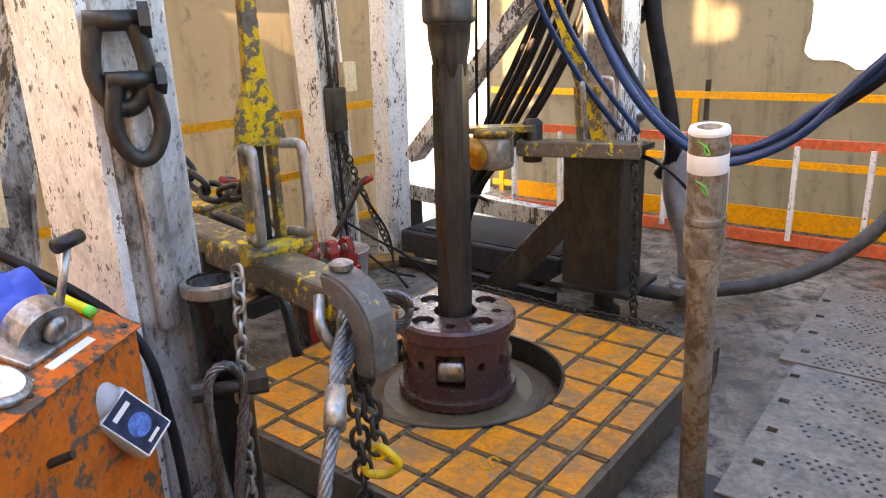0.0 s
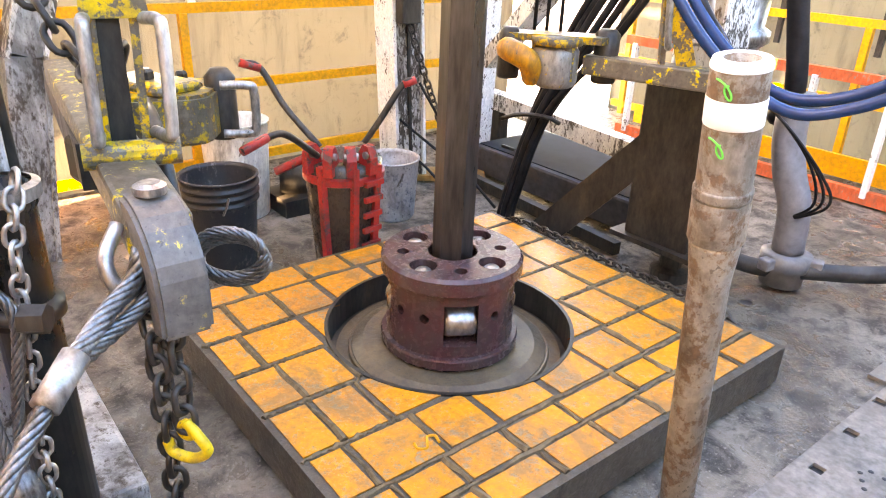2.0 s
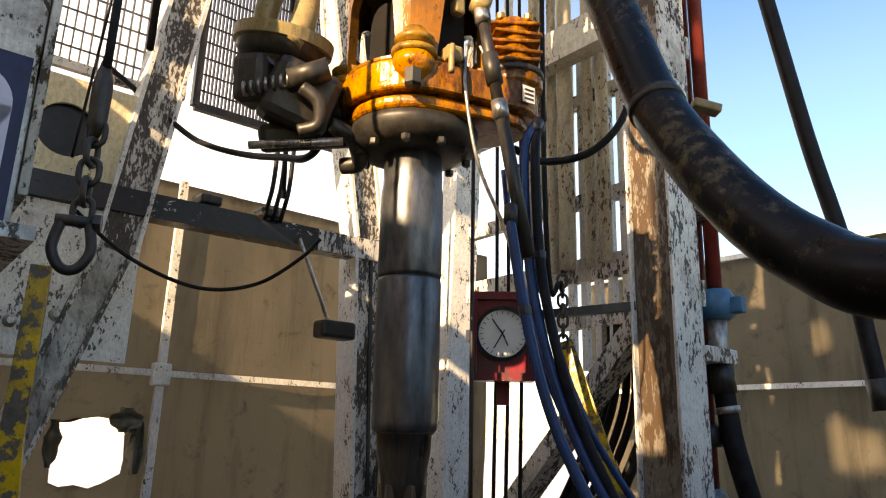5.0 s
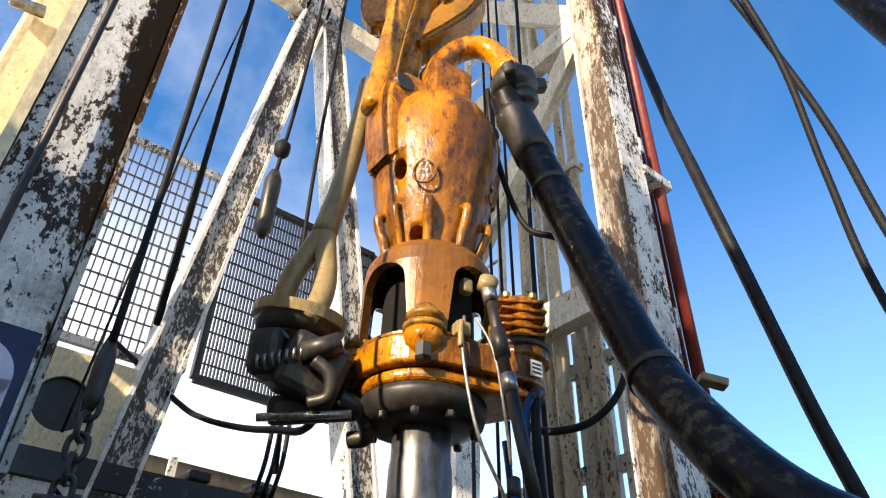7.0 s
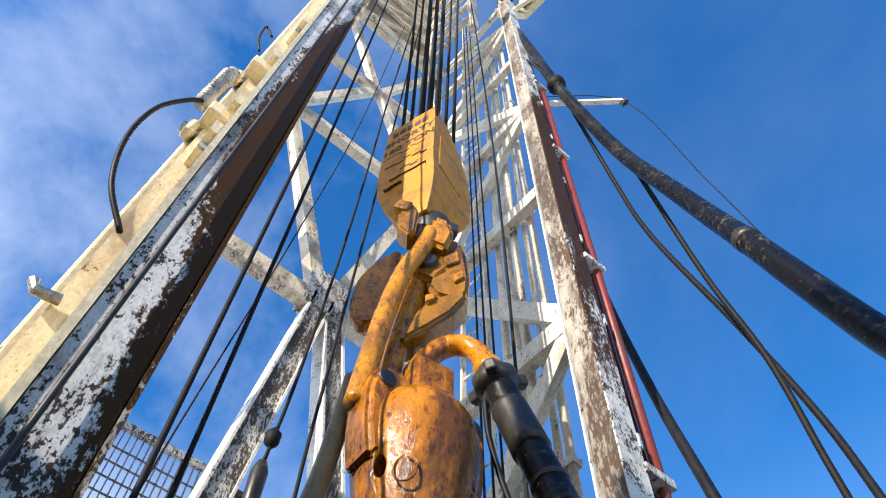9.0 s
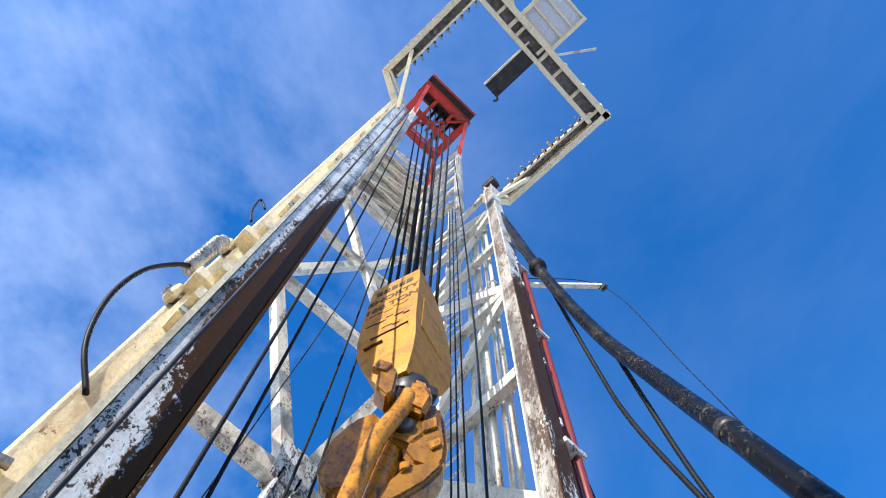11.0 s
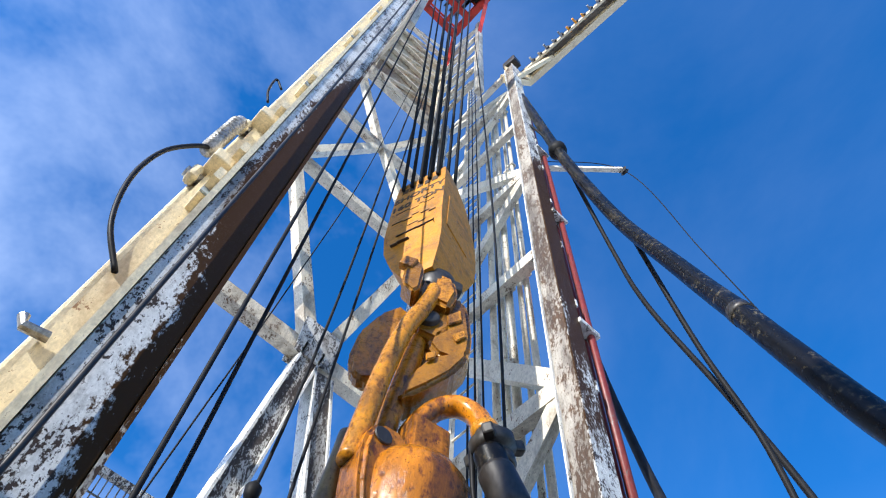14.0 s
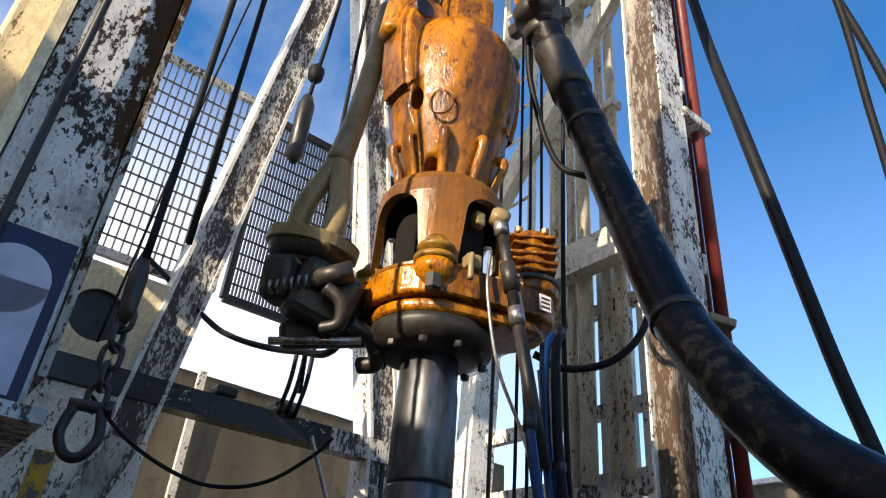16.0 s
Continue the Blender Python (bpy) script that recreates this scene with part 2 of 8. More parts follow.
ORANGE = worn("orange floor paint", (0.82, 0.26, 0.015), (0.24, 0.15, 0.09), 0.42, 9.0, 0.46, 0.6, grime=(0.17, 0.105, 0.06), grime_amount=0.44, stretch=(1, 1, 1), sharp=0.08, bump=0.45, fine=45)
GROUT = plain("muddy weld bead", (0.14, 0.095, 0.055), 0.75, vary=0.6, scale=30, bump=0.4)
PLATFORM_SIDE = worn("caked muddy steel", (0.10, 0.082, 0.064), (0.05, 0.042, 0.035), 0.55, 14.0, 0.6, 0.8, grime=(0.035, 0.03, 0.025), grime_amount=0.45, stretch=(1, 1, 1), sharp=0.2, bump=0.8)
BUSHING = worn("oxide red bushing paint", (0.115, 0.04, 0.045), (0.075, 0.06, 0.058), 0.55, 9.0, 0.32, 0.36, metal=0.25, grime=(0.085, 0.062, 0.058), grime_amount=0.5, stretch=(1, 1, 1), moves=True, sharp=0.2)
KELLY = steel("oiled kelly steel", (0.10, 0.092, 0.088), 0.34, 0.75, 6.0, 0.7, rust_amount=0.1, moves=True, stretch=(1, 1, 0.15))
SAVER = steel("dark oiled pipe steel", (0.13, 0.135, 0.145), 0.36, 0.8, 5.0, 0.6, rust=(0.32, 0.29, 0.25), rust_amount=0.15, moves=True, stretch=(1, 1, 0.3))
DARK = steel("dark greasy steel", (0.040, 0.036, 0.033), 0.42, 0.3, 8.0, 0.5, rust=(0.13, 0.10, 0.075), rust_amount=0.12)
DARK_M = steel("dark greasy casting", (0.036, 0.032, 0.028), 0.45, 0.15, 8.0, 0.5, rust_amount=0.1, moves=True)
GREY = steel("worn bare steel", (0.42, 0.41, 0.40), 0.38, 0.75, 10.0, 0.55, rust=(0.16, 0.13, 0.10), rust_amount=0.25)
PIPE = worn("weathered pipe steel", (0.43, 0.37, 0.31), (0.17, 0.095, 0.055), 0.52, 8.0, 0.5, 0.7, metal=0.1, grime=(0.085, 0.064, 0.05), grime_amount=0.46, stretch=(1, 1, 0.8), sharp=0.06, bump=0.45, fine=34)
ROPE = steel("bright wire rope", (0.24, 0.24, 0.245), 0.42, 0.8, 20.0, 0.45, rust_amount=0.1)
CABLE = plain("greased drilling line", (0.010, 0.010, 0.011), 0.6, vary=0.4)
YELLOW = worn("chipped yellow tong paint", (0.80, 0.45, 0.012), (0.11, 0.09, 0.07), 0.64, 11.0, 0.42, 0.45, metal=0.1, grime=(0.07, 0.055, 0.04), grime_amount=0.44, stretch=(1, 1, 1), sharp=0.05)
SWIVEL = worn("oily yellow swivel paint", (0.72, 0.25, 0.010), (0.12, 0.036, 0.008), 0.56, 4.0, 0.26, 0.32, grime=(0.024, 0.010, 0.005), grime_amount=0.62, stretch=(1, 1, 0.55), moves=True, sharp=0.10, fine=26, bump=0.5)
BLOCK = worn("yellow block paint", (0.64, 0.255, 0.006), (0.17, 0.065, 0.010), 0.40, 8.0, 0.5, 0.6, grime=(0.17, 0.075, 0.014), grime_amount=0.36, stretch=(1, 1, 1.4), moves=True, sharp=0.06, bump=0.4)
RED = worn("bright red tool paint", (0.56, 0.035, 0.03), (0.10, 0.05, 0.045), 0.42, 12.0, 0.4, grime=(0.06, 0.04, 0.035), grime_amount=0.35, stretch=(1, 1, 1), sharp=0.06)
REDPIPE = worn("faded red standpipe paint", (0.20, 0.028, 0.022), (0.10, 0.06, 0.05), 0.25, 7.0, 0.5, grime=(0.10, 0.05, 0.045), grime_amount=0.3)
ORANGE_RED = worn("orange red rail paint", (0.78, 0.13, 0.05), (0.25, 0.16, 0.12), 0.3, 9.0, 0.55, grime=(0.25, 0.16, 0.12), grime_amount=0.25)
RAIL = worn("orange yellow rail paint", (0.86, 0.34, 0.02), (0.22, 0.15, 0.09), 0.16, 8.0, 0.5, grime=(0.20, 0.14, 0.08), grime_amount=0.16, stretch=(1, 1, 1))
RUBBER = plain("black rubber hose", (0.012, 0.012, 0.014), 0.5, vary=0.6, scale=9)
MUDDY_RUBBER = plain("dusty rubber hose", (0.045, 0.045, 0.045), 0.55, vary=0.7, scale=9)
BLUE = plain("dark blue hose jacket", (0.003, 0.034, 0.115), 0.25, vary=0.4, scale=6)
KELLYHOSE = worn("scuffed kelly hose", (0.006, 0.006, 0.007), (0.085, 0.07, 0.04), 0.42, 2.2, 0.38, 0.6, grime=(0.006, 0.006, 0.008), grime_amount=0.3, stretch=(1, 1, 1), sharp=0.12, fine=25)
for m in (RUBBER, CABLE, KELLYHOSE):
    m.node_tree.nodes["Principled BSDF"].inputs["Specular IOR Level"].default_value = 0.15
BLACK = plain("black plastic", (0.02, 0.02, 0.022), 0.35, vary=0.3)
BLUE_PAINT = plain("blue union paint", (0.02, 0.16, 0.30), 0.45, vary=0.3)
CROWN = worn("red crown paint", (0.60, 0.05, 0.03), (0.2, 0.08, 0.06), 0.2, 4.0, 0.5)
GRATE = steel("galvanised grating", (0.24, 0.225, 0.20), 0.5, 0.4, 9.0, 0.5, rust_amount=0.4)
CONSOLE = worn("orange console paint", (0.90, 0.15, 0.02), (0.07, 0.055, 0.045), 0.46, 4.0, 0.45, grime=(0.09, 0.065, 0.05), grime_amount=0.24, stretch=(1, 1, 1), sharp=0.05, fine=30)
GREEN = plain("green paint marker", (0.02, 0.65, 0.10), 0.5, vary=0.1)
WHITEPAINT = plain("white paint band", (0.80, 0.79, 0.76), 0.5, vary=0.08)
DIAL = plain("white dial face", (0.78, 0.78, 0.74), 0.4, vary=0.06)
SNOW = plain("trampled snow", (0.50, 0.51, 0.53), 0.8, vary=0.25, scale=0.5)


def tarp_material():
    m, nt, b = material("olive canvas wind wall")
    vec = place_vec(nt, (1, 1, 1))
    big = noise_of(nt, vec, 0.9, 6.0, 0.6, 0.5)
    streak = noise_of(nt, place_vec(nt, (3, 3, 0.35)), 2.2, 6.0, 0.65, 0.4)
    fine = noise_of(nt, vec, 160.0, 2.0)
    col = mixed(nt, big, (0.145, 0.122, 0.088), (0.255, 0.22, 0.163))
    col = mixed(nt, ramp(nt, streak, 0.50, 0.74), col, (0.11, 0.092, 0.067))
    spots = ramp(nt, noise_of(nt, vec, 7.0, 9.0, 0.78, 0.6), 0.55, 0.68)
    col = mixed(nt, spots, col, (0.105, 0.09, 0.068))
    nt.links.new(col, b.inputs["Base Color"])
    b.inputs["Roughness"].default_value = 0.72
    bp = nt.nodes.new("ShaderNodeBump")
    bp.inputs["Strength"].default_value, bp.inputs["Distance"].default_value = 0.6, 0.04
    nt.links.new(mixed(nt, 0.15, mixed(nt, 0.5, big, streak), fine), bp.inputs["Height"])
    nt.links.new(bp.outputs["Normal"], b.inputs["Normal"])
    tr = nt.nodes.new("ShaderNodeBsdfTranslucent")
    nt.links.new(col, tr.inputs["Color"])
    ms = nt.nodes.new("ShaderNodeMixShader")
    ms.inputs[0].default_value = 0.30
    nt.links.new(b.outputs[0], ms.inputs[1])
    nt.links.new(tr.outputs[0], ms.inputs[2])
    nt.links.new(ms.outputs[0], nt.nodes["Material Output"].inputs["Surface"])
    return m


def deck_material():
    m, nt, b = material("muddy wet steel deck")
    vec = place_vec(nt, (1, 1, 1))
    big = noise_of(nt, vec, 1.3, 8.0, 0.65, 0.6)
    mid = noise_of(nt, vec, 7.0, 8.0, 0.7, 0.4)
    fine = noise_of(nt, vec, 60.0, 4.0, 0.6)
    col = mixed(nt, ramp(nt, big, 0.35, 0.65), (0.07, 0.055, 0.042), (0.25, 0.215, 0.175))
    col = mixed(nt, ramp(nt, mid, 0.44, 0.60), col, (0.035, 0.028, 0.022))
    col = mixed(nt, ramp(nt, fine, 0.58, 0.72), col, (0.26, 0.23, 0.19))
    nt.links.new(col, b.inputs["Base Color"])
    nt.links.new(ramp(nt, mixed(nt, 0.5, big, mid), 0.40, 0.60, (0.10,) * 3 + (1,), (0.75,) * 3 + (1,)), b.inputs["Roughness"])
    bp = nt.nodes.new("ShaderNodeBump")
    bp.inputs["Strength"].default_value, bp.inputs["Distance"].default_value = 0.9, 0.010
    nt.links.new(mixed(nt, 0.4, mid, fine), bp.inputs["Height"])
    nt.links.new(bp.outputs["Normal"], b.inputs["Normal"])
    return m


TARP, DECK = tarp_material(), deck_material()
PLATE = steel("perforated step plate", (0.23, 0.205, 0.18), 0.5, 0.2, 5.0, 0.7, rust=(0.14, 0.115, 0.10), rust_amount=0.4, stretch=(1, 1, 1))


# ---------------------------------------------------------------- mesh tools
def to_mesh(name, bm, mat, smooth=False):
    me = bpy.data.meshes.new(name)
    bm.normal_update()
    bm.to_mesh(me)
    bm.free()
    me.materials.append(mat)
    if smooth:
        for p in me.polygons:
            p.use_smooth = True
    return me


def part(name, bm, mat, parent=None, label="", smooth=False, m=None):
    ob = new(name, to_mesh(name, bm, mat, smooth))
    if parent:
        ob.parent = parent
    if m is not None:
        ob.matrix_basis = m
    return tagged(ob, label) if label else ob


def thing(name, label, category, group="", kind="", m=None):
    ob = new(name)
    ob.empty_display_size = 0.1
    if m is not None:
        ob.matrix_basis = m
    return tagged(ob, label, category, group, kind)


def solid(name, bm, mat, label, category, group="", kind="", smooth=False, m=None):
    return tagged(part(name, bm, mat, None, "", smooth, m), label, category, group, kind)


def box(bm, x0, x1, y0, y1, z0, z1, m=None, bevel=0.0):
    vs = [bm.verts.new((x, y, z)) for x in (x0, x1) for y in (y0, y1) for z in (z0, z1)]
    fs = [bm.faces.new([vs[i] for i in f]) for f in ((0, 1, 3, 2), (4, 6, 7, 5), (0, 4, 5, 1), (2, 3, 7, 6), (0, 2, 6, 4), (1, 5, 7, 3))]
    if bevel:
        es = list({e for f in fs for e in f.edges})
        r = bmesh.ops.bevel(bm, geom=es, offset=bevel, segments=2, affect="EDGES", profile=0.5)
        vs = list({v for f in r["faces"] for v in f.verts} | {v for v in vs if v.is_valid})
    if m is not None:
        bmesh.ops.transform(bm, matrix=m, verts=[v for v in vs if v.is_valid])
    return bm


def bmbox(x0, x1, y0, y1, z0, z1, m=None, bevel=0.0):
    return box(bmesh.new(), x0, x1, y0, y1, z0, z1, m, bevel)


def frame_along(p, q, up=(0, 0, 1)):
    """A matrix at p whose z runs towards q and whose y leans towards up."""
    p, q = Vector(p), Vector(q)
    z = (q - p).normalized()
    u = Vector(up)
    if abs(z.dot(u)) > 0.98:
        u = Vector((1, 0, 0))
    x = u.cross(z).normalized()
    y = z.cross(x)
    return Matrix.Translation(p) @ Matrix((x, y, z)).transposed().to_4x4(), (q - p).length


def beam(bm, p, q, w, h, up=(0, 0, 1), bevel=0.0):
    m, n = frame_along(p, q, up)
    return box(bm, -w / 2, w / 2, -h / 2, h / 2, 0, n, m, bevel)


def hbeam(bm, p, q, w, h, t=0.012, up=(0, 0, 1)):
    """An H-section: flanges of width w, h apart along up."""
    m, n = frame_along(p, q, up)
    box(bm, -w / 2, w / 2, -h / 2, -h / 2 + t, 0, n, m)
    box(bm, -w / 2, w / 2, h / 2 - t, h / 2, 0, n, m)
    box(bm, -t / 2, t / 2, -h / 2 + t, h / 2 - t, 0, n, m)
    return bm


def curve_points(pts, n=8):
    """A Catmull-Rom line through the points."""
    pts = [Vector(p) for p in pts]
    if len(pts) < 3:
        return pts
    ext = [2 * pts[0] - pts[1]] + pts + [2 * pts[-1] - pts[-2]]
    out = []
    for i in range(1, len(ext) - 2):
        a, b, c, d = ext[i - 1:i + 3]
        for k in range(n):
            s = k / n
            out.append(0.5 * ((2 * b) + (c - a) * s + (2 * a - 5 * b + 4 * c - d) * s * s + (3 * b - a - 3 * c + d) * s ** 3))
    out.append(pts[-1])
    return out


def sweep(bm, pts, r, seg=8, closed=False, cap=True, radii=None, turn=0.0):
    """A round bar along points; radii gives one radius a point."""
    pts = [Vector(p) for p in pts]
    n = len(pts)
    ref = None
    rings = []
    for i, p in enumerate(pts):
        a = pts[i - 1] if (i or closed) else p
        b = pts[(i + 1) % n] if (i < n - 1 or closed) else p
        d = (b - a).normalized()
        if ref is None:
            ref = d.orthogonal().normalized()
        ref = (ref - d * ref.dot(d))
        ref = ref.normalized() if ref.length > 1e-6 else d.orthogonal().normalized()
        side = d.cross(ref)
        rr = radii[i] if radii else r
        rings.append([bm.verts.new(p + rr * (math.cos(2 * math.pi * k / seg + turn) * ref + math.sin(2 * math.pi * k / seg + turn) * side)) for k in range(seg)])
    last = n if closed else n - 1
    for i in range(last):
        a, b = rings[i], rings[(i + 1) % n]
        for k in range(seg):
            bm.faces.new((a[k], a[(k + 1) % seg], b[(k + 1) % seg], b[k]))
    if cap and not closed:
        bm.faces.new(list(reversed(rings[0])))
        bm.faces.new(rings[-1])
    return bm


def bar(p, q, r, seg=10):
    return sweep(bmesh.new(), [p, q], r, seg)


def tube(pts, r, seg=10, n=8):
    return sweep(bmesh.new(), curve_points(pts, n), r, seg)


def lathe(bm, profile, seg=32, m=None, cap=True):
    """Turn a profile of (radius, z) about z."""
    rings, vs = [], []
    for r, z in profile:
        ring = [bm.verts.new((r * math.cos(2 * math.pi * k / seg), r * math.sin(2 * math.pi * k / seg), z)) for k in range(seg)]
        rings.append(ring)
        vs += ring
    for a, b in zip(rings, rings[1:]):
        for k in range(seg):
            bm.faces.new((a[k], a[(k + 1) % seg], b[(k + 1) % seg], b[k]))
    if cap:
        bm.faces.new(list(reversed(rings[0])))
        bm.faces.new(rings[-1])
    if m is not None:
        bmesh.ops.transform(bm, matrix=m, verts=vs)
    return bm


def turned(profile, seg=32, m=None, cap=True):
    return lathe(bmesh.new(), profile, seg, m, cap)


def extrude_outline(bm, pts, depth, m=None):
    """A flat outline in x, y given a depth in z."""
    lo = [bm.verts.new((x, y, 0)) for x, y in pts]
    hi = [bm.verts.new((x, y, depth)) for x, y in pts]
    n = len(pts)
    bm.faces.new(list(reversed(lo)))
    bm.faces.new(hi)
    for k in range(n):
        bm.faces.new((lo[k], lo[(k + 1) % n], hi[(k + 1) % n], hi[k]))
    if m is not None:
        bmesh.ops.transform(bm, matrix=m, verts=lo + hi)
    return bm


def link_mesh(length, r):
    """One chain link, long along x."""
    bm = bmesh.new()
    w = length * 0.34
    s = length / 2 - w
    pts = [(s + w * math.cos(a), w * math.sin(a), 0) for a in [radians(-90 + 30 * i) for i in range(7)]]
    pts += [(-s + w * math.cos(a), w * math.sin(a), 0) for a in [radians(90 + 30 * i) for i in range(7)]]
    sweep(bm, pts, r, 6, closed=True)
    return bm


def chain(label, pts, length, mat, parent=None, name="chain"):
    """A chain of single links laid along a line."""
    line = curve_points(pts, 12)
    top = parent or thing(name, label, "chain")
    me = to_mesh("link", link_mesh(length, length * 0.115), mat, True)
    pitch, need, k, roll = length * 0.74, 0.0, 0, 0
    for a, b in zip(line, line[1:]):
        d = (b - a).length
        while need <= d:
            p = a.lerp(b, need / d if d else 0)
            x = (b - a).normalized()
            y = Vector((0, 0, 1)).cross(x)
            y = y.normalized() if y.length > 0.05 else Vector((0, 1, 0))
            z = x.cross(y)
            if k % 2:
                y, z = z, -y
            ob = new("link", me)
            ob.parent = top
            ob.matrix_basis = Matrix.Translation(p) @ Matrix((x, y, z)).transposed().to_4x4() @ pose(0, 0, 0, 35 + 8 * math.sin(k * 1.7))
            k += 1
            need += pitch
        need -= d
    return top


def rope(bm, pts, r, strands=6, pitch=0.16, seg=5):
    """A laid wire rope: strands twisted about a line."""
    line = curve_points(pts, 14)
    n = len(line)
    total = [0.0]
    for a, b in zip(line, line[1:]):
        total.append(total[-1] + (b - a).length)
    steps = max(12, int(total[-1] / (pitch / 7)))
    for s in range(strands):
        out, ref, j = [], None, 0
        for i in range(steps + 1):
            want = total[-1] * i / steps
            while j < n - 2 and total[j + 1] < want:
                j += 1
            span = total[j + 1] - total[j] or 1
            p = line[j].lerp(line[j + 1], (want - total[j]) / span)
            d = (line[min(j + 2, n - 1)] - line[max(j - 1, 0)]).normalized()
            ref = d.orthogonal().normalized() if ref is None else (ref - d * ref.dot(d)).normalized()
            a = 2 * math.pi * (s / strands + want / pitch)
            out.append(p + r * 0.62 * (math.cos(a) * ref + math.sin(a) * d.cross(ref)))
        sweep(bm, out, r * 0.42, seg)
    return bm


# ---------------------------------------------------------------- setting
def wall_panel(name, p, q, z0, z1, holes, label, mat=TARP, thick=0.012, bulge=0.05, nx=48, nz=32, seed=1):
    """A hung canvas from p to q (x, y), gently billowed, with torn holes given as (along, z, half width, half height)."""
    bm = bmesh.new()
    p, q = Vector((*p, 0)), Vector((*q, 0))
    d = (q - p)
    n = d.length
    side = Vector((-d.y, d.x, 0)).normalized()
    grid = {}
    for i in range(nx + 1):
        for j in range(nz + 1):
            s, z = n * i / nx, z0 + (z1 - z0) * j / nz
            w = bulge * (noise.noise(Vector((s * 0.8, z * 0.6, seed))) + 0.40 * noise.noise(Vector((s * 2.6, z * 1.2, seed + 5))) + 0.14 * noise.noise(Vector((s * 6.0 + z * 3.0, z * 5.0 - s * 2.0, seed + 8))))
            grid[i, j] = bm.verts.new(p + d * (i / nx) + side * w + Vector((0, 0, z)))
    inside = {}
    for (i, j), v in grid.items():
        s, z = n * i / nx, z0 + (z1 - z0) * j / nz
        for a, c, w, h in holes:
            f = (abs((s - a) / w) ** 4 + abs((z - c) / h) ** 4) ** 0.25
            edge = 1 + 0.20 * noise.noise(Vector((math.atan2(z - c, s - a) * 1.6, a, seed))) + 0.12 * noise.noise(Vector((math.atan2(z - c, s - a) * 6.0, a, seed + 9)))
            if f < edge:
                inside[i, j] = (a, c, edge / max(f, 0.05))
    for i in range(nx):
        for j in range(nz):
            if all(k in inside for k in ((i, j), (i + 1, j), (i + 1, j + 1), (i, j + 1))):
                continue
            bm.faces.new((grid[i, j], grid[i + 1, j], grid[i + 1, j + 1], grid[i, j + 1]))
    for k, (a, c, f) in inside.items():
        v = grid[k]
        if v.link_faces:
            s = n * k[0] / nx
            v.co += d.normalized() * ((s - a) * (f - 1)) + Vector((0, 0, (z0 + (z1 - z0) * k[1] / nz - c) * (f - 1)))
    for v in [v for v in bm.verts if not v.link_faces]:
        bm.verts.remove(v)
    bmesh.ops.solidify(bm, geom=bm.faces[:], thickness=thick)
    return solid(name, bm, mat, label, "wind wall", kind="structure", smooth=True)


ground = bmesh.new()
bmesh.ops.create_grid(ground, x_segments=60, y_segments=60, size=600)
for v in ground.verts:
    far = max(0.0, (v.co.xy.length - 60) / 500)
    v.co.z = -2.6 + 9 * far * noise.noise(Vector((v.co.x * 0.004, v.co.y * 0.004, 3)))
solid("ground", ground, SNOW, "snow covered ground below the rig floor", "ground", kind="structure")

deck = solid("floor", bmbox(-3.3, 3.6, -4.3, 4.35, -0.12, 0.0), DECK, "muddy wet steel rig floor", "floor", kind="structure")

wall_panel("wall_west", (-2.78, -4.3), (-2.78, 2.9), 0.0, 3.3, [(4.03, 1.55, 0.20, 0.19)], "olive brown canvas wind wall with a torn opening", seed=2, nx=110, nz=50)
wall_panel("wall_north", (-2.6, 4.12), (3.6, 4.12), 0.0, 3.18, [(3.50, 1.80, 0.44, 0.52)], "olive brown canvas wind wall with a window opening", seed=7, nx=90, nz=46)
# stands out of view; height chosen to keep direct sun off the deck
wall_panel("wall_south", (-2.78, -4.3), (1.72, -4.3), 0.0, 4.5, [(1.0, 1.7, 0.1, 0.5), (2.2, 2.1, 0.22, 0.3)], "unseen olive brown canvas wall shading the deck, with torn slits", seed=11, nx=60, nz=40)
# unseen screen added to shade the north wall; its slits pass the sun spots
sun_slits = [(0.24, 6.78, 0.08, 0.11), (0.32, 6.02, 0.06, 0.19), (0.43, 5.96, 0.05, 0.16), (0.54, 5.97, 0.06, 0.13)]
wall_panel("south_sun_screen", (1.60, -4.40), (6.4, -4.40), 0.0, 7.4, sun_slits, "unseen tall canvas added to shade the north wall, slit for sun spots", seed=12, nx=200, nz=200, bulge=0.02)
wall_panel("wall_east", (3.6, -4.3), (3.6, 4.12), 0.0, 2.4, [], "olive brown canvas wind wall", seed=13)


def guard_rail(label, p, q, heights, posts, mat=RAIL, w=0.05, h=0.06, white_post=False):
    g = thing("guard_rail", label, "guard rail")
    p, q = Vector(p), Vector(q)
    for z in heights:
        part("rail", beam(bmesh.new(), p + Vector((0, 0, z)), q + Vector((0, 0, z)), w * 0.7, h), mat, g)
    for s in posts:
        b = p.lerp(q, s)
        part("post", beam(bmesh.new(), b, b + Vector((0, 0, heights[0] - 0.03)), w, w, up=(1, 0, 0)), mat, g)
    return g


guard_rail("orange painted steel guard rail along the canvas wall", (-2.70, -4.2, 0), (-2.70, 2.6, 0), (1.08, 0.59, 0.09), (0.05, 0.3, 0.62, 0.85))
guard_rail("orange painted steel guard rail along the canvas wall", (-2.5, 4.04, 0), (3.5, 4.04, 0), (1.07, 0.52, 0.09), (0.02, 0.36, 0.62, 0.8, 0.97))


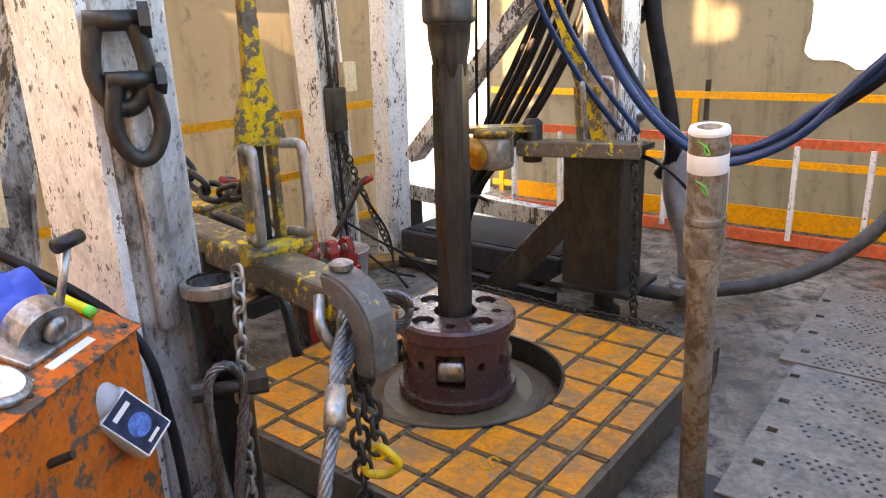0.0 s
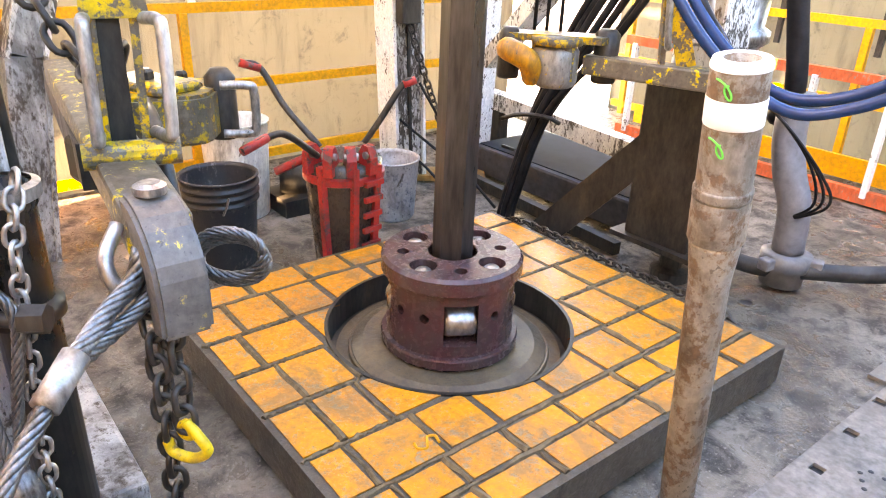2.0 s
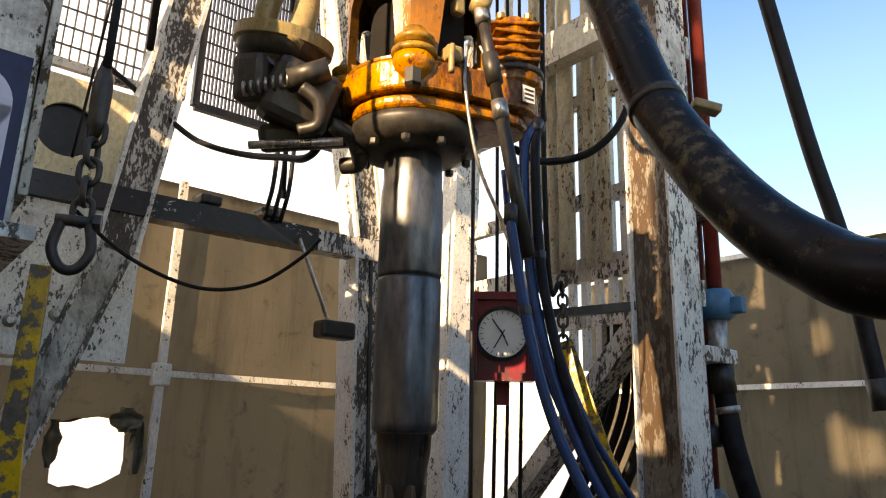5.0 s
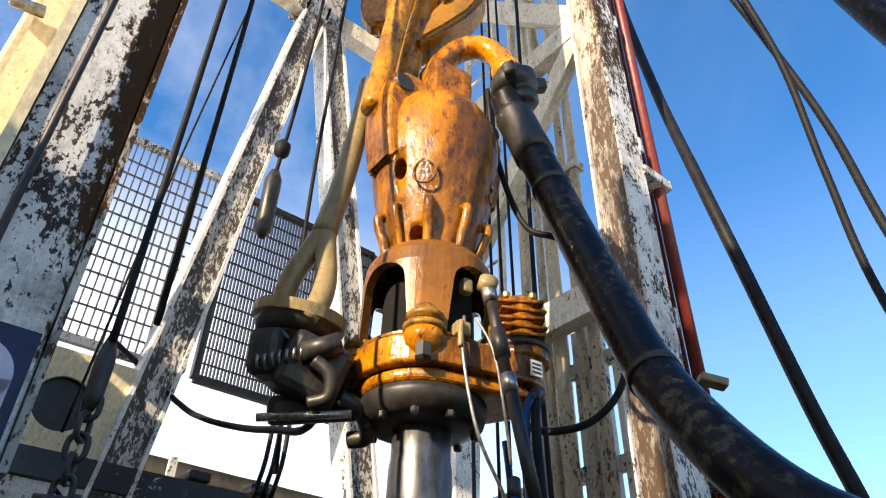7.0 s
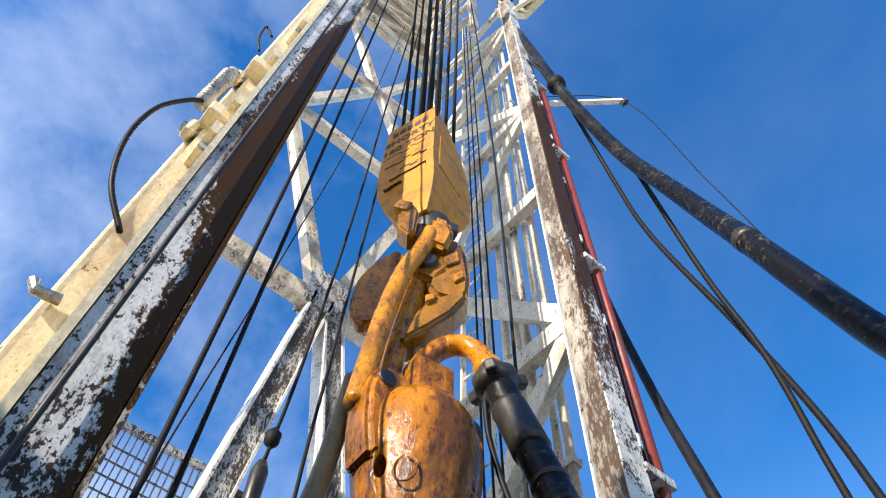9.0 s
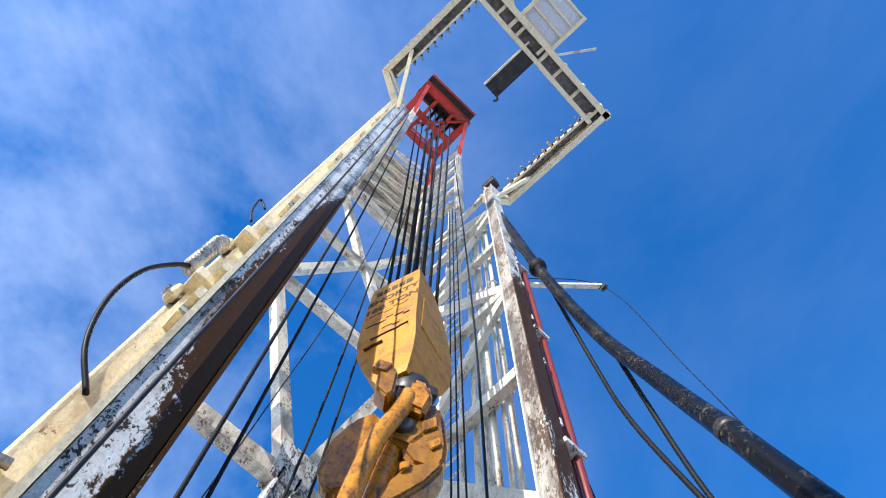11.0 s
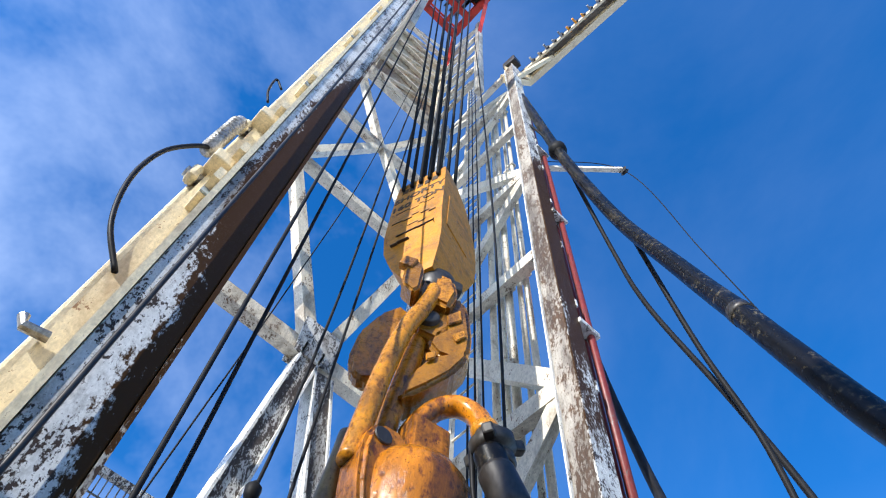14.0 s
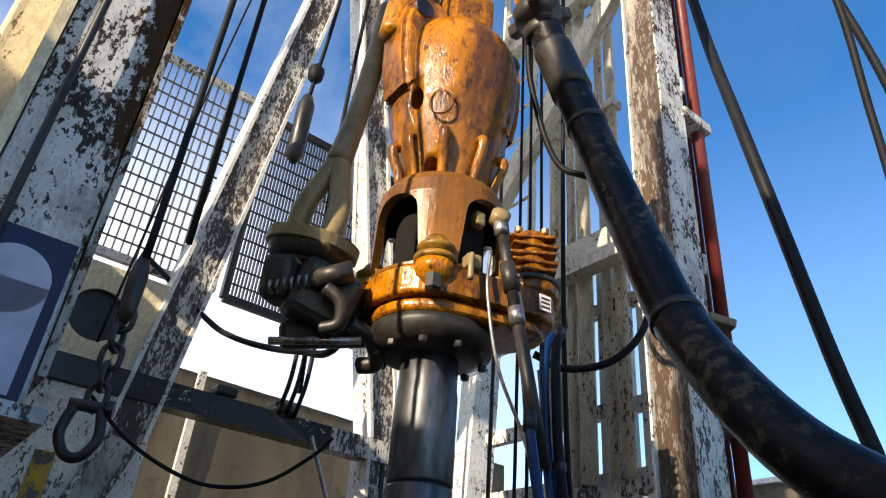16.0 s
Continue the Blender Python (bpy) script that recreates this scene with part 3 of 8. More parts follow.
def wall_frame():
    g = thing("wall_frame", "white painted steel frame that holds the canvas wall", "frame")
    for y in (-2.6, 0.085, 2.5):
        part("upright", bmbox(-2.74, -2.70, y - 0.025, y + 0.025, 1.1, 3.3), WHITE, g)
    part("crossbar", bmbox(-2.745, -2.715, -2.6, 2.5, 2.01, 2.05), WHITE, g)
    part("clamp", bmbox(-2.76, -2.68, 0.03, 0.14, 1.95, 2.09, bevel=0.01), WHITE, g)
    part("crossbar", bmbox(-2.5, 3.5, 4.05, 4.08, 2.11, 2.15), WHITE, g)
    part("crossbar", bmbox(-2.5, 3.5, 4.05, 4.09, 3.17, 3.21), WHITE, g)
    for x in (-1.0, -0.25, 1.7):
        part("strap", bmbox(x - 0.02, x + 0.02, 4.03, 4.06, 0.85, 1.2), DARK, g)


wall_frame()

# ---------------------------------------------------------------- rotary table
PX0, PX1, PY0, PY1, PZ = -0.80, 0.885, -0.86, 0.94, 0.175
RING_R = 0.475


def platform():
    p = thing("rotary_platform", "orange painted steel rotary table cover with worn weld grid", "platform")
    bm = bmesh.new()
    n = 64
    outer, inner = [], []
    for k in range(n):
        a = 2 * math.pi * (k + 0.5) / n
        c, s = math.cos(a), math.sin(a)
        inner.append((RING_R * c, RING_R * s))
        f = min((PX1 / c if c > 0 else PX0 / c) if abs(c) > 1e-6 else 9, (PY1 / s if s > 0 else PY0 / s) if abs(s) > 1e-6 else 9)
        outer.append((f * c, f * s))
    for cx, cy in ((PX0, PY0), (PX0, PY1), (PX1, PY0), (PX1, PY1)):
        k = min(range(n), key=lambda i: (outer[i][0] - cx) ** 2 + (outer[i][1] - cy) ** 2)
        outer[k] = (cx, cy)
    rows = []
    for ring, z in ((inner, 0.02), (inner, PZ), (outer, PZ), (outer, 0.02)):
        rows.append([bm.verts.new((x, y, z)) for x, y in ring])
    for a, b in zip(rows, rows[1:]):
        for k in range(n):
            bm.faces.new((a[k], a[(k + 1) % n], b[(k + 1) % n], b[k]))
    part("body", bm, PLATFORM_SIDE, p)
    # painted fields between the weld beads
    xs = [PX0 + 0.01, -0.62, -0.37, -0.12, 0.13, 0.38, 0.60, 0.74, PX1 - 0.012]
    ys = [PY0 + 0.012, -0.70, -0.50, -0.26, -0.03, 0.22, 0.46, 0.70, PY1 - 0.012]
    rnd = random.Random(4)
    rows_at = [[y + (rnd.uniform(-0.035, 0.035) if 0 < j < 8 else 0.0) for j, y in enumerate(ys)] for i in range(8)]
    for i in range(8):
        for j in range(8):
            g = [rnd.uniform(0.010, 0.019) for k in range(4)]
            x0, x1, y0, y1 = xs[i] + g[0], xs[i + 1] - g[1], rows_at[i][j] + g[2], rows_at[i][j + 1] - g[3]
            bm = bmesh.new()
            pts = []
            for a, b, c, d in ((x0, y0, x1, y0), (x1, y0, x1, y1), (x1, y1, x0, y1), (x0, y1, x0, y0)):
                pts += [(a + (c - a) * k / 8, b + (d - b) * k / 8) for k in range(8)]
            keep = [q for q in pts if math.hypot(*q) >= RING_R + 0.012]
            if len(keep) < 6:
                bm.free()
                continue
            moved = []
            for x, y in pts:
                r = math.hypot(x, y)
                if r < RING_R + 0.012:
                    x, y = x * (RING_R + 0.012) / max(r, 1e-4), y * (RING_R + 0.012) / max(r, 1e-4)
                    x, y = min(max(x, x0), x1), min(max(y, y0), y1)
                if not moved or (moved[-1][0] - x) ** 2 + (moved[-1][1] - y) ** 2 > 1e-6:
                    moved.append((x, y))
            if len(moved) < 3:
                bm.free()
                continue
            extrude_outline(bm, moved, 0.004 + 0.0015 * rnd.random(), pose(0, 0, PZ + 0.0005))
            bmesh.ops.triangulate(bm, faces=[f for f in bm.faces if len(f.verts) > 4])
            part("panel", bm, ORANGE, p)
    for k, x in enumerate(xs[1:-1]):
        for y0, y1 in ((PY0, -RING_R * 1.02), (RING_R * 1.02, PY1)) if abs(x) < RING_R else ((PY0, PY1),):
            part("weld_bead", sweep(bmesh.new(), [(x + 0.005 * math.sin(9 * s + 5 * k), y0 + 0.01 + (y1 - y0 - 0.02) * s / 24, PZ + 0.002) for s in range(25)], 0.0075, 6, radii=[0.0085 + 0.0045 * math.sin(5 * s + 3 * k) for s in range(25)]), GROUT, p)
    for i in range(8):
        for k, y in enumerate(rows_at[i][1:-1]):
            x0, x1 = xs[i], xs[i + 1]
            if min(math.hypot(x0, y), math.hypot(x1, y)) < RING_R * 1.03:
                continue
            part("weld_bead", sweep(bmesh.new(), [(x0 + 0.01 + (x1 - x0 - 0.02) * n / 8, y + 0.005 * math.sin(7 * n + 4 * k + i), PZ + 0.002) for n in range(9)], 0.0075, 6, radii=[0.0085 + 0.0045 * math.sin(6 * n + 2 * k + i) for n in range(9)]), GROUT, p)
    mark = [(0.545, -0.475, PZ + 0.006), (0.515, -0.468, PZ + 0.006), (0.505, -0.490, PZ + 0.006), (0.525, -0.505, PZ + 0.006), (0.545, -0.522, PZ + 0.006), (0.532, -0.545, PZ + 0.006), (0.505, -0.540, PZ + 0.006)]
    part("paint_mark", tube(mark, 0.005, 6), RAIL, p, "yellow curled weld mark")
    part("ring_lip", turned([(RING_R - 0.002, 0.03), (RING_R - 0.002, PZ + 0.008), (RING_R + 0.012, PZ + 0.008), (RING_R + 0.012, PZ - 0.02)], 64, cap=False), DARK, p)
    return p


platform()
TABLE = worn("mud smeared rotary table", (0.17, 0.115, 0.07), (0.06, 0.042, 0.03), 0.5, 6, 0.42, 0.5, stretch=(1, 1, 1), sharp=0.12)
table = thing("rotary_table", "mud smeared steel rotary table in the floor opening", "rotary table")
part("table_disc", turned([(0.02, 0.02), (RING_R - 0.03, 0.02), (RING_R - 0.03, 0.072), (0.40, 0.078), (0.395, 0.09)], 64), TABLE, table)
part("table_collar", turned([(0.30, 0.079), (0.392, 0.079), (0.385, 0.094), (0.34, 0.112), (0.02, 0.112)], 64), TABLE, table, "muddy raised collar")
part("gutter_ring", turned([(RING_R - 0.028, 0.02), (RING_R - 0.028, 0.06), (RING_R - 0.004, 0.06), (RING_R - 0.004, 0.02)], 64, cap=False), DARK, table)


def bushing():
    """The roller kelly bushing, turning about z; its origin lies on the table."""
    b = thing("kelly_bushing", "oxide red steel kelly bushing with pin holes, turning in the table", "kelly bushing")
    R, top = 0.268, 0.375
    bm = bmesh.new()
    big = [(0.178, a) for a in (0, 90, 180, 270)]
    small = [(0.185, a) for a in (45, 135, 225, 315)]
    seg = 96
    prof_r = [0.093, 0.10, 0.125, 0.15, 0.178, 0.205, 0.23, 0.252, R]

    def dip(x, y):
        for r, a in big:
            if math.hypot(x - r * math.cos(radians(a)), y - r * math.sin(radians(a))) < 0.052:
                return 0.055
        for r, a in small:
            if math.hypot(x - r * math.cos(radians(a)), y - r * math.sin(radians(a))) < 0.026:
                return 0.05
        return 0.0

    # top plate with round pockets: a cap of rings, then bored by a boolean
    plate = bmesh.new()
    lathe(plate, [(0.093, top - 0.07), (0.093, top - 0.004), (0.097, top), (R - 0.012, top), (R, top - 0.012), (R, top - 0.062), (R - 0.012, top - 0.07), (0.093, top - 0.07)], 72, cap=False)
    ob = part("top_plate", plate, BUSHING, b)
    cut = bmesh.new()
    for r, a in big:
        lathe(cut, [(0.05, top - 0.05), (0.05, top + 0.05)], 28, pose(r * math.cos(radians(a)), r * math.sin(radians(a)), 0))
    for r, a in small:
        lathe(cut, [(0.024, top - 0.045), (0.024, top + 0.05)], 18, pose(r * math.cos(radians(a)), r * math.sin(radians(a)), 0))
    bore(ob, cut)
    for r, a in big:
        part("roller_pin", turned([(0.03, top - 0.049), (0.03, top - 0.02), (0.024, top - 0.014)], 20, pose(r * math.cos(radians(a)), r * math.sin(radians(a)), 0)), GREY_M, b, "worn bright pin head", True)
    # body with four windows
    body = bmesh.new()
    lathe(body, [(0.094, 0.05), (0.094, top - 0.072), (R - 0.026, top - 0.072), (R - 0.022, 0.08), (R - 0.022, 0.05), (0.094, 0.05)], 72, cap=False)
    ob = part("body", body, BUSHING, b)
    cut = bmesh.new()
    for a in (45, 135, 225, 315):
        box(cut, 0.165, 0.40, -0.062, 0.062, 0.10, 0.262, pose(0, 0, 0, 0, 0, a))
    for a in (45 - 32, 45 + 32, 135 - 32, 135 + 32, 225 - 32, 225 + 32, 315 - 32, 315 + 32):
        m = pose(0, 0, 0.2, 0, 90, 0)
        lathe(cut, [(0.019, 0.2), (0.019, 0.4)], 14, pose(0, 0, 0, 0, 0, a) @ m)
    bore(ob, cut)
    part("skirt", turned([(0.094, -0.02), (0.094, 0.05), (R - 0.004, 0.052), (R, 0.044), (R, 0.012), (R - 0.01, 0.0), (0.20, -0.02)], 72, cap=False), BUSHING, b)
    for a in (45, 135, 225, 315):
        roller = turned([(0.03, -0.058), (0.052, -0.056), (0.057, -0.04), (0.057, 0.04), (0.052, 0.056), (0.03, 0.058)], 28, pose(0, 0, 0, 0, 0, a) @ pose(0.192, 0, 0.18, 90, 0, 0))
        part("roller", roller, GREY_M, b, "worn bright steel drive roller", True)
    for a in range(0, 360, 90):
        part("drive_pin", turned([(0.035, -0.1), (0.035, 0.0)], 16, pose(0.21 * math.cos(radians(a)), 0.21 * math.sin(radians(a)), 0)), DARK_M, b)
    return b


def bore(ob, cutter_bm):
    """Cut the shapes of cutter_bm out of ob's mesh, once, while building."""
    bmesh.ops.recalc_face_normals(cutter_bm, faces=cutter_bm.faces[:])
    me = bpy.data.meshes.new("cutter")
    cutter_bm.to_mesh(me)
    cutter_bm.free()
    c = bpy.data.objects.new("cutter", me)
    scene.collection.objects.link(c)
    bm = bmesh.new()
    bm.from_mesh(ob.data)
    bmesh.ops.remove_doubles(bm, verts=bm.verts[:], dist=1e-5)
    bmesh.ops.recalc_face_normals(bm, faces=bm.faces[:])
    bm.to_mesh(ob.data)
    bm.free()
    mod = ob.modifiers.new("bore", "BOOLEAN")
    mod.operation, mod.object, mod.solver = "DIFFERENCE", c, "EXACT"
    parent = ob.parent
    dg = bpy.context.evaluated_depsgraph_get()
    done = bpy.data.meshes.new_from_object(ob.evaluated_get(dg))
    ob.modifiers.clear()
    ob.data = done
    bpy.data.objects.remove(c)


GREY_M = steel("worn roller steel", (0.42, 0.40, 0.39), 0.3, 0.85, 10.0, 0.6, rust_amount=0.2, moves=True)
kelly_bushing = bushing()


def kelly():
    """The kelly, the saver sub above it and the pipe up to the swivel, turning with the bushing."""
    k = thing("kelly", "oiled hexagonal steel kelly joined to a round pipe", "kelly")
    af = 0.0665 / math.cos(math.pi / 6)
    part("hexagon_bar", turned([(af * 0.985, -0.4), (af * 0.985, 1.42), (af * 0.985, 1.55)], 6), KELLY, k)
    up = bmesh.new()
    lathe(up, [(0.066, 1.50), (0.0705, 1.56), (0.085, 1.64), (0.088, 1.70), (0.098, 1.705)], 36)
    part("upset", up, KELLY, k, "", True)
    part("tool_joint", turned([(0.098, 1.705), (0.105, 1.715), (0.107, 1.74), (0.107, 2.19), (0.104, 2.2)], 40), SAVER, k, "", True)
    part("joint_groove", turned([(0.1, 2.198), (0.1, 2.206)], 40), DARK_M, k)
    part("upper_pipe", turned([(0.104, 2.204), (0.107, 2.215), (0.107, 2.50), (0.102, 2.53), (0.102, 2.74)], 40), SAVER, k, "", True)
    return k


kelly_shaft = kelly()


# ---------------------------------------------------------------- mast
FLAKED = worn("heavily flaked white paint", (0.70, 0.685, 0.64), (0.055, 0.044, 0.037), 0.58, 9.0, 0.5, grime=(0.06, 0.046, 0.036), grime_amount=0.42, stretch=(1, 1, 0.4), sharp=0.04, fine=55)
LOWLEG = worn("scraped grey leg paint", (0.56, 0.55, 0.53), (0.10, 0.082, 0.07), 0.50, 6.0, 0.4, 0.5, metal=0.1, grime=(0.045, 0.036, 0.03), grime_amount=0.5, stretch=(1, 1, 0.5), sharp=0.08, fine=48)


def mast():
    m = thing("mast", "white and cream steel lattice mast with chipped, grease stained legs", "mast")
    # near front leg: a welded box with a stained face, and the cream racking box beside it
    leg = part("leg", bmbox(-0.12, 0.10, -1.44, -1.19, 2.08, 17.6, bevel=0.012), LEG_INNER, m, "white leg with speckled paint and dark grease stains")
    sign = part("sign_plate", bmbox(0.102, 0.1045, -1.435, -1.205, 2.12, 2.53), plain("dark navy sign paint", (0.008, 0.012, 0.06), 0.4, vary=0.3), leg, "navy painted sign")
    part("sign_disc", turned([(0.003, 0), (0.085, 0), (0.085, 0.002), (0.003, 0.002)], 32, pose(0.1046, -1.315, 2.40, 0, 90, 0)), plain("pale lilac sign paint", (0.50, 0.50, 0.64), 0.4, vary=0.15), sign)
    part("sign_panel", bmbox(0.1046, 0.1066, -1.40, -1.23, 2.14, 2.398), plain("pale lilac panel paint", (0.50, 0.50, 0.64), 0.4, vary=0.15), sign)
    part("edge_strip", bmbox(-0.12, 0.112, -1.475, -1.443, 2.08, 17.6), CREAM, leg)
    part("edge_strip", bmbox(-0.16, 0.106, -1.188, -1.168, 2.2, 17.6), LEG_STRIP, leg)
    low = part("lower_leg", bmbox(0.02, 0.27, -1.56, -1.385, 0.27, 2.05, bevel=0.012), LOWLEG, m, "scraped grey lower leg")
    part("face_plate", bmbox(-0.06, 0.262, -1.588, -1.563, 0.3, 2.05), WHITE, low, "white painted side plate")
    part("guide_rib", bmbox(0.272, 0.305, -1.53, -1.475, 1.02, 1.62, bevel=0.01), LOWLEG, low)
    part("cap_plate", bmbox(-0.18, 0.32, -1.62, -1.17, 2.05, 2.08), WHITE_DIRTY, low)
    foot = part("foot_block", bmbox(-0.45, 0.30, -1.60, -1.24, 0.0, 0.26, bevel=0.015), LOWLEG, m, "scraped grey leg foot")
    part("foot_rib", bmbox(0.302, 0.33, -1.5, -1.3, 0.0, 0.2), WHITE_DIRTY, foot)
    box_beam = part("telescope_beam", bmbox(-0.50, -0.20, -1.60, -1.40, 2.0, 19.5, bevel=0.015), CREAM, m, "cream painted box beam beside the leg")
    part("edge_strip", bmbox(-0.16, -0.13, -1.56, -1.42, 2.0, 19.5), CREAM, box_beam)
    for z, big in ((4.98, 0), (5.42, 1), (6.36, 1), (7.38, 0), (9.7, 0), (11.8, 0), (13.9, 0), (15.6, 0)):
        part("guide_block", bmbox(-0.26, 0.0, -1.605 if big else -1.525, -1.477, z, z + (0.12 if big else 0.24), bevel=0.012), CREAM, box_beam)
        if not big:
            part("end_cap", bmbox(0.002, 0.016, -1.522, -1.48, z + 0.005, z + 0.235), BLUEGREY, box_beam, "blue grey end cap")
        part("guide_plate", bmbox(0.018, 0.10, -1.52, -1.478, z + 0.05, z + 0.17), CREAM, box_beam)
        if big:
            part("guide_bolt", bar((-0.16, -1.66, z - 0.07), (-0.16, -1.56, z - 0.07), 0.035, 16), GREY, box_beam, "", True)
            part("guide_lug", bmbox(-0.21, -0.11, -1.645, -1.58, z - 0.13, z + 0.02, bevel=0.03), CREAM, box_beam)
    part("spring_sleeve", bar((-0.12, -1.655, 5.62), (-0.12, -1.645, 6.25), 0.045, 18), GREY, box_beam, "ribbed steel spring sleeve", True)
    for k in range(11):
        part("spring_coil", turned([(0.044, -0.012), (0.054, 0), (0.044, 0.012)], 18, pose(-0.12, -1.654, 5.68 + 0.05 * k)), GREY, box_beam)
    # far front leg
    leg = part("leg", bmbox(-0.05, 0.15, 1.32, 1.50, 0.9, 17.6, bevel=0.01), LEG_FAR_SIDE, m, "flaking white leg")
    for k in range(12):
        part("weld_tab", bmbox(0.1, 0.172, 1.522, 1.545, 2.3 + 1.25 * k, 2.42 + 1.25 * k), WHITE_DIRTY, leg)
    part("leg_flange", bmbox(0.152, 0.165, 1.30, 1.52, 0.9, 3.4), WHITE_DIRTY, leg)
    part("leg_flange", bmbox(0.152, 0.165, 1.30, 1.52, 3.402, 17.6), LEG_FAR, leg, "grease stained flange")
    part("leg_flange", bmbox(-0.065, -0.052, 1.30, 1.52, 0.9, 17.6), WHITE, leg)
    shoe = part("leg_shoe", bmbox(-0.14, 0.22, 1.24, 1.56, 0.22, 1.0, bevel=0.012), DARK, m, "dark greasy steel leg shoe")
    part("shoe_cap", bmbox(-0.17, 0.25, 1.21, 1.60, 1.0, 1.03), DARK, shoe)
    part("shoe_jack", turned([(0.10, 0.0), (0.10, 0.05), (0.06, 0.07), (0.06, 0.22)], 20, pose(0.06, 1.4, 0)), DARK, shoe)
    part("shoe_plate", bmbox(-0.2, 0.3, 1.2, 1.62, 0.2, 0.225), DARK, shoe)
    gusset = bmesh.new()
    beam(gusset, (-0.02, 1.30, 0.74), (-0.60, 1.12, 0.06), 0.055, 0.16, up=(0, 0, 1))
    part("shoe_brace", gusset, DARK, shoe)
    # rear legs
    for y, z0 in ((-1.25, 0.0), (1.22, 3.95)):
        part("rear_leg", bmbox(-2.0, -1.84, y - 0.09, y + 0.09, z0, 17.6, bevel=0.01), WHITE_DIRTY if y > 0 else WHITE, m)
    # inverted V below the first node, then K panels up the back
    nodes = [(7.25, 0.12), (13.2, 0.0)]
    def channel(p, q, w=0.17, web=FLAKED, edge=WHITE):
        """A flaked channel with white flanges on both edges."""
        d = part("diagonal", beam(bmesh.new(), p, q, w, 0.16, up=(1, 0, 0)), web, m, "heavily flaked grey white diagonal")
        for o in (-w / 2 - 0.012, w / 2 + 0.012):
            part("flange", beam(bmesh.new(), (p[0], p[1] + o, p[2]), (q[0], q[1] + o, q[2]), 0.022, 0.20, up=(1, 0, 0)), edge, d)

    channel((-1.9, 0.10, 7.2), (-1.9, -0.50, 2.55))
    channel((-1.9, -0.502, 2.548), (-1.9, -1.0, 1.0), 0.13, LOWLEG, FLAKED)
    channel((-1.9, -1.002, 0.998), (-1.9, -1.12, 0.0), 0.13, LOWLEG, LOWLEG)
    channel((-1.9, 0.26, 6.95), (-1.9, 1.0, 2.9))
    channel((-1.9, 1.003, 2.895), (-1.9, 1.13, 0.0), 0.19)
    part("post_seam", beam(bmesh.new(), (-1.813, 1.01, 2.85), (-1.813, 1.13, 0.05), 0.02, 0.012, up=(1, 0, 0)), DARK, m)
    part("rear_post", beam(bmesh.new(), (-1.9, 1.84, 3.9), (-1.9, 1.72, 0.0), 0.22, 0.16, up=(1, 0, 0)), WHITE, m, "white flaking rear post")
    for s in (-1, 1):
        part("diagonal", beam(bmesh.new(), (-1.9, 0.12 + s * 0.08, 7.3), (-1.9, s * 1.1, 10.6), 0.15, 0.14, up=(1, 0, 0)), MAST, m)
        part("diagonal", beam(bmesh.new(), (-1.9, s * 1.1, 10.7), (-1.9, s * 0.06, 13.2), 0.13, 0.13, up=(1, 0, 0)), MAST, m)
        part("diagonal", beam(bmesh.new(), (-1.9, s * 0.06, 13.3), (-1.9, s * 1.1, 16.4), 0.13, 0.13, up=(1, 0, 0)), MAST, m)
    part("node_plate", bmbox(-1.995, -1.975, -0.1, 0.34, 7.0, 7.55), WHITE_DIRTY, m)
    part("node_plate", bmbox(-1.82, -1.80, -0.1, 0.34, 7.0, 7.55), WHITE_DIRTY, m)
    for z, w in ((7.15, 0.2), (10.65, 0.16), (13.25, 0.16), (16.5, 0.2)):
        part("cross_beam", beam(bmesh.new(), (-1.9, -1.17, z), (-1.9, 1.14, z), 0.14, w), MAST, m)
    part("cross_beam", beam(bmesh.new(), (-1.86, -1.9, 2.80), (-1.86, 0.62, 2.825), 0.12, 0.13), BEAM_DARK, m, "dark scuffed cross beam")
    part("cross_beam", beam(bmesh.new(), (-1.86, 0.622, 2.825), (-1.86, 1.13, 2.83), 0.12, 0.13), WHITE_DIRTY, m)
    for y in (-0.05, 0.3):
        part("stop_block", bmbox(-1.92, -1.80, y - 0.06, y + 0.06, 2.895, 2.95, bevel=0.012), DARK, m)
    # side panels
    for y, side in ((1.38, 1), (-1.36, -1)):
        levels = [3.85, 6.12, 8.45, 10.9, 13.3, 15.6, 17.4]
        for k, z in enumerate(levels):
            part("side_strut", beam(bmesh.new(), (-0.05, y, z), (-1.85, y, z), 0.11, 0.20), MAST, m)
            if k < len(levels) - 1:
                z2 = levels[k + 1]
                a, b = ((-0.06, z + 0.12), (-1.84, z2 - 0.1)) if k % 2 else ((-1.84, z + 0.12), (-0.06, z2 - 0.1))
                part("side_brace", beam(bmesh.new(), (a[0], y, a[1]), (b[0], y, b[1]), 0.09, 0.17), MAST, m)
    part("side_brace", beam(bmesh.new(), (-1.40, 1.42, 0.85), (0.02, 1.46, 2.38), 0.09, 0.15, up=(0, 1, 0)), WHITE_DIRTY, m, "flaking white diagonal brace")
    # upper section, narrower
    for x in (-0.35, -1.7):
        for y in (-0.95, 0.80):
            part("upper_leg", bmbox(x - 0.07, x + 0.07, y - 0.07, y + 0.07, 15.0, 23.4), MAST, m)
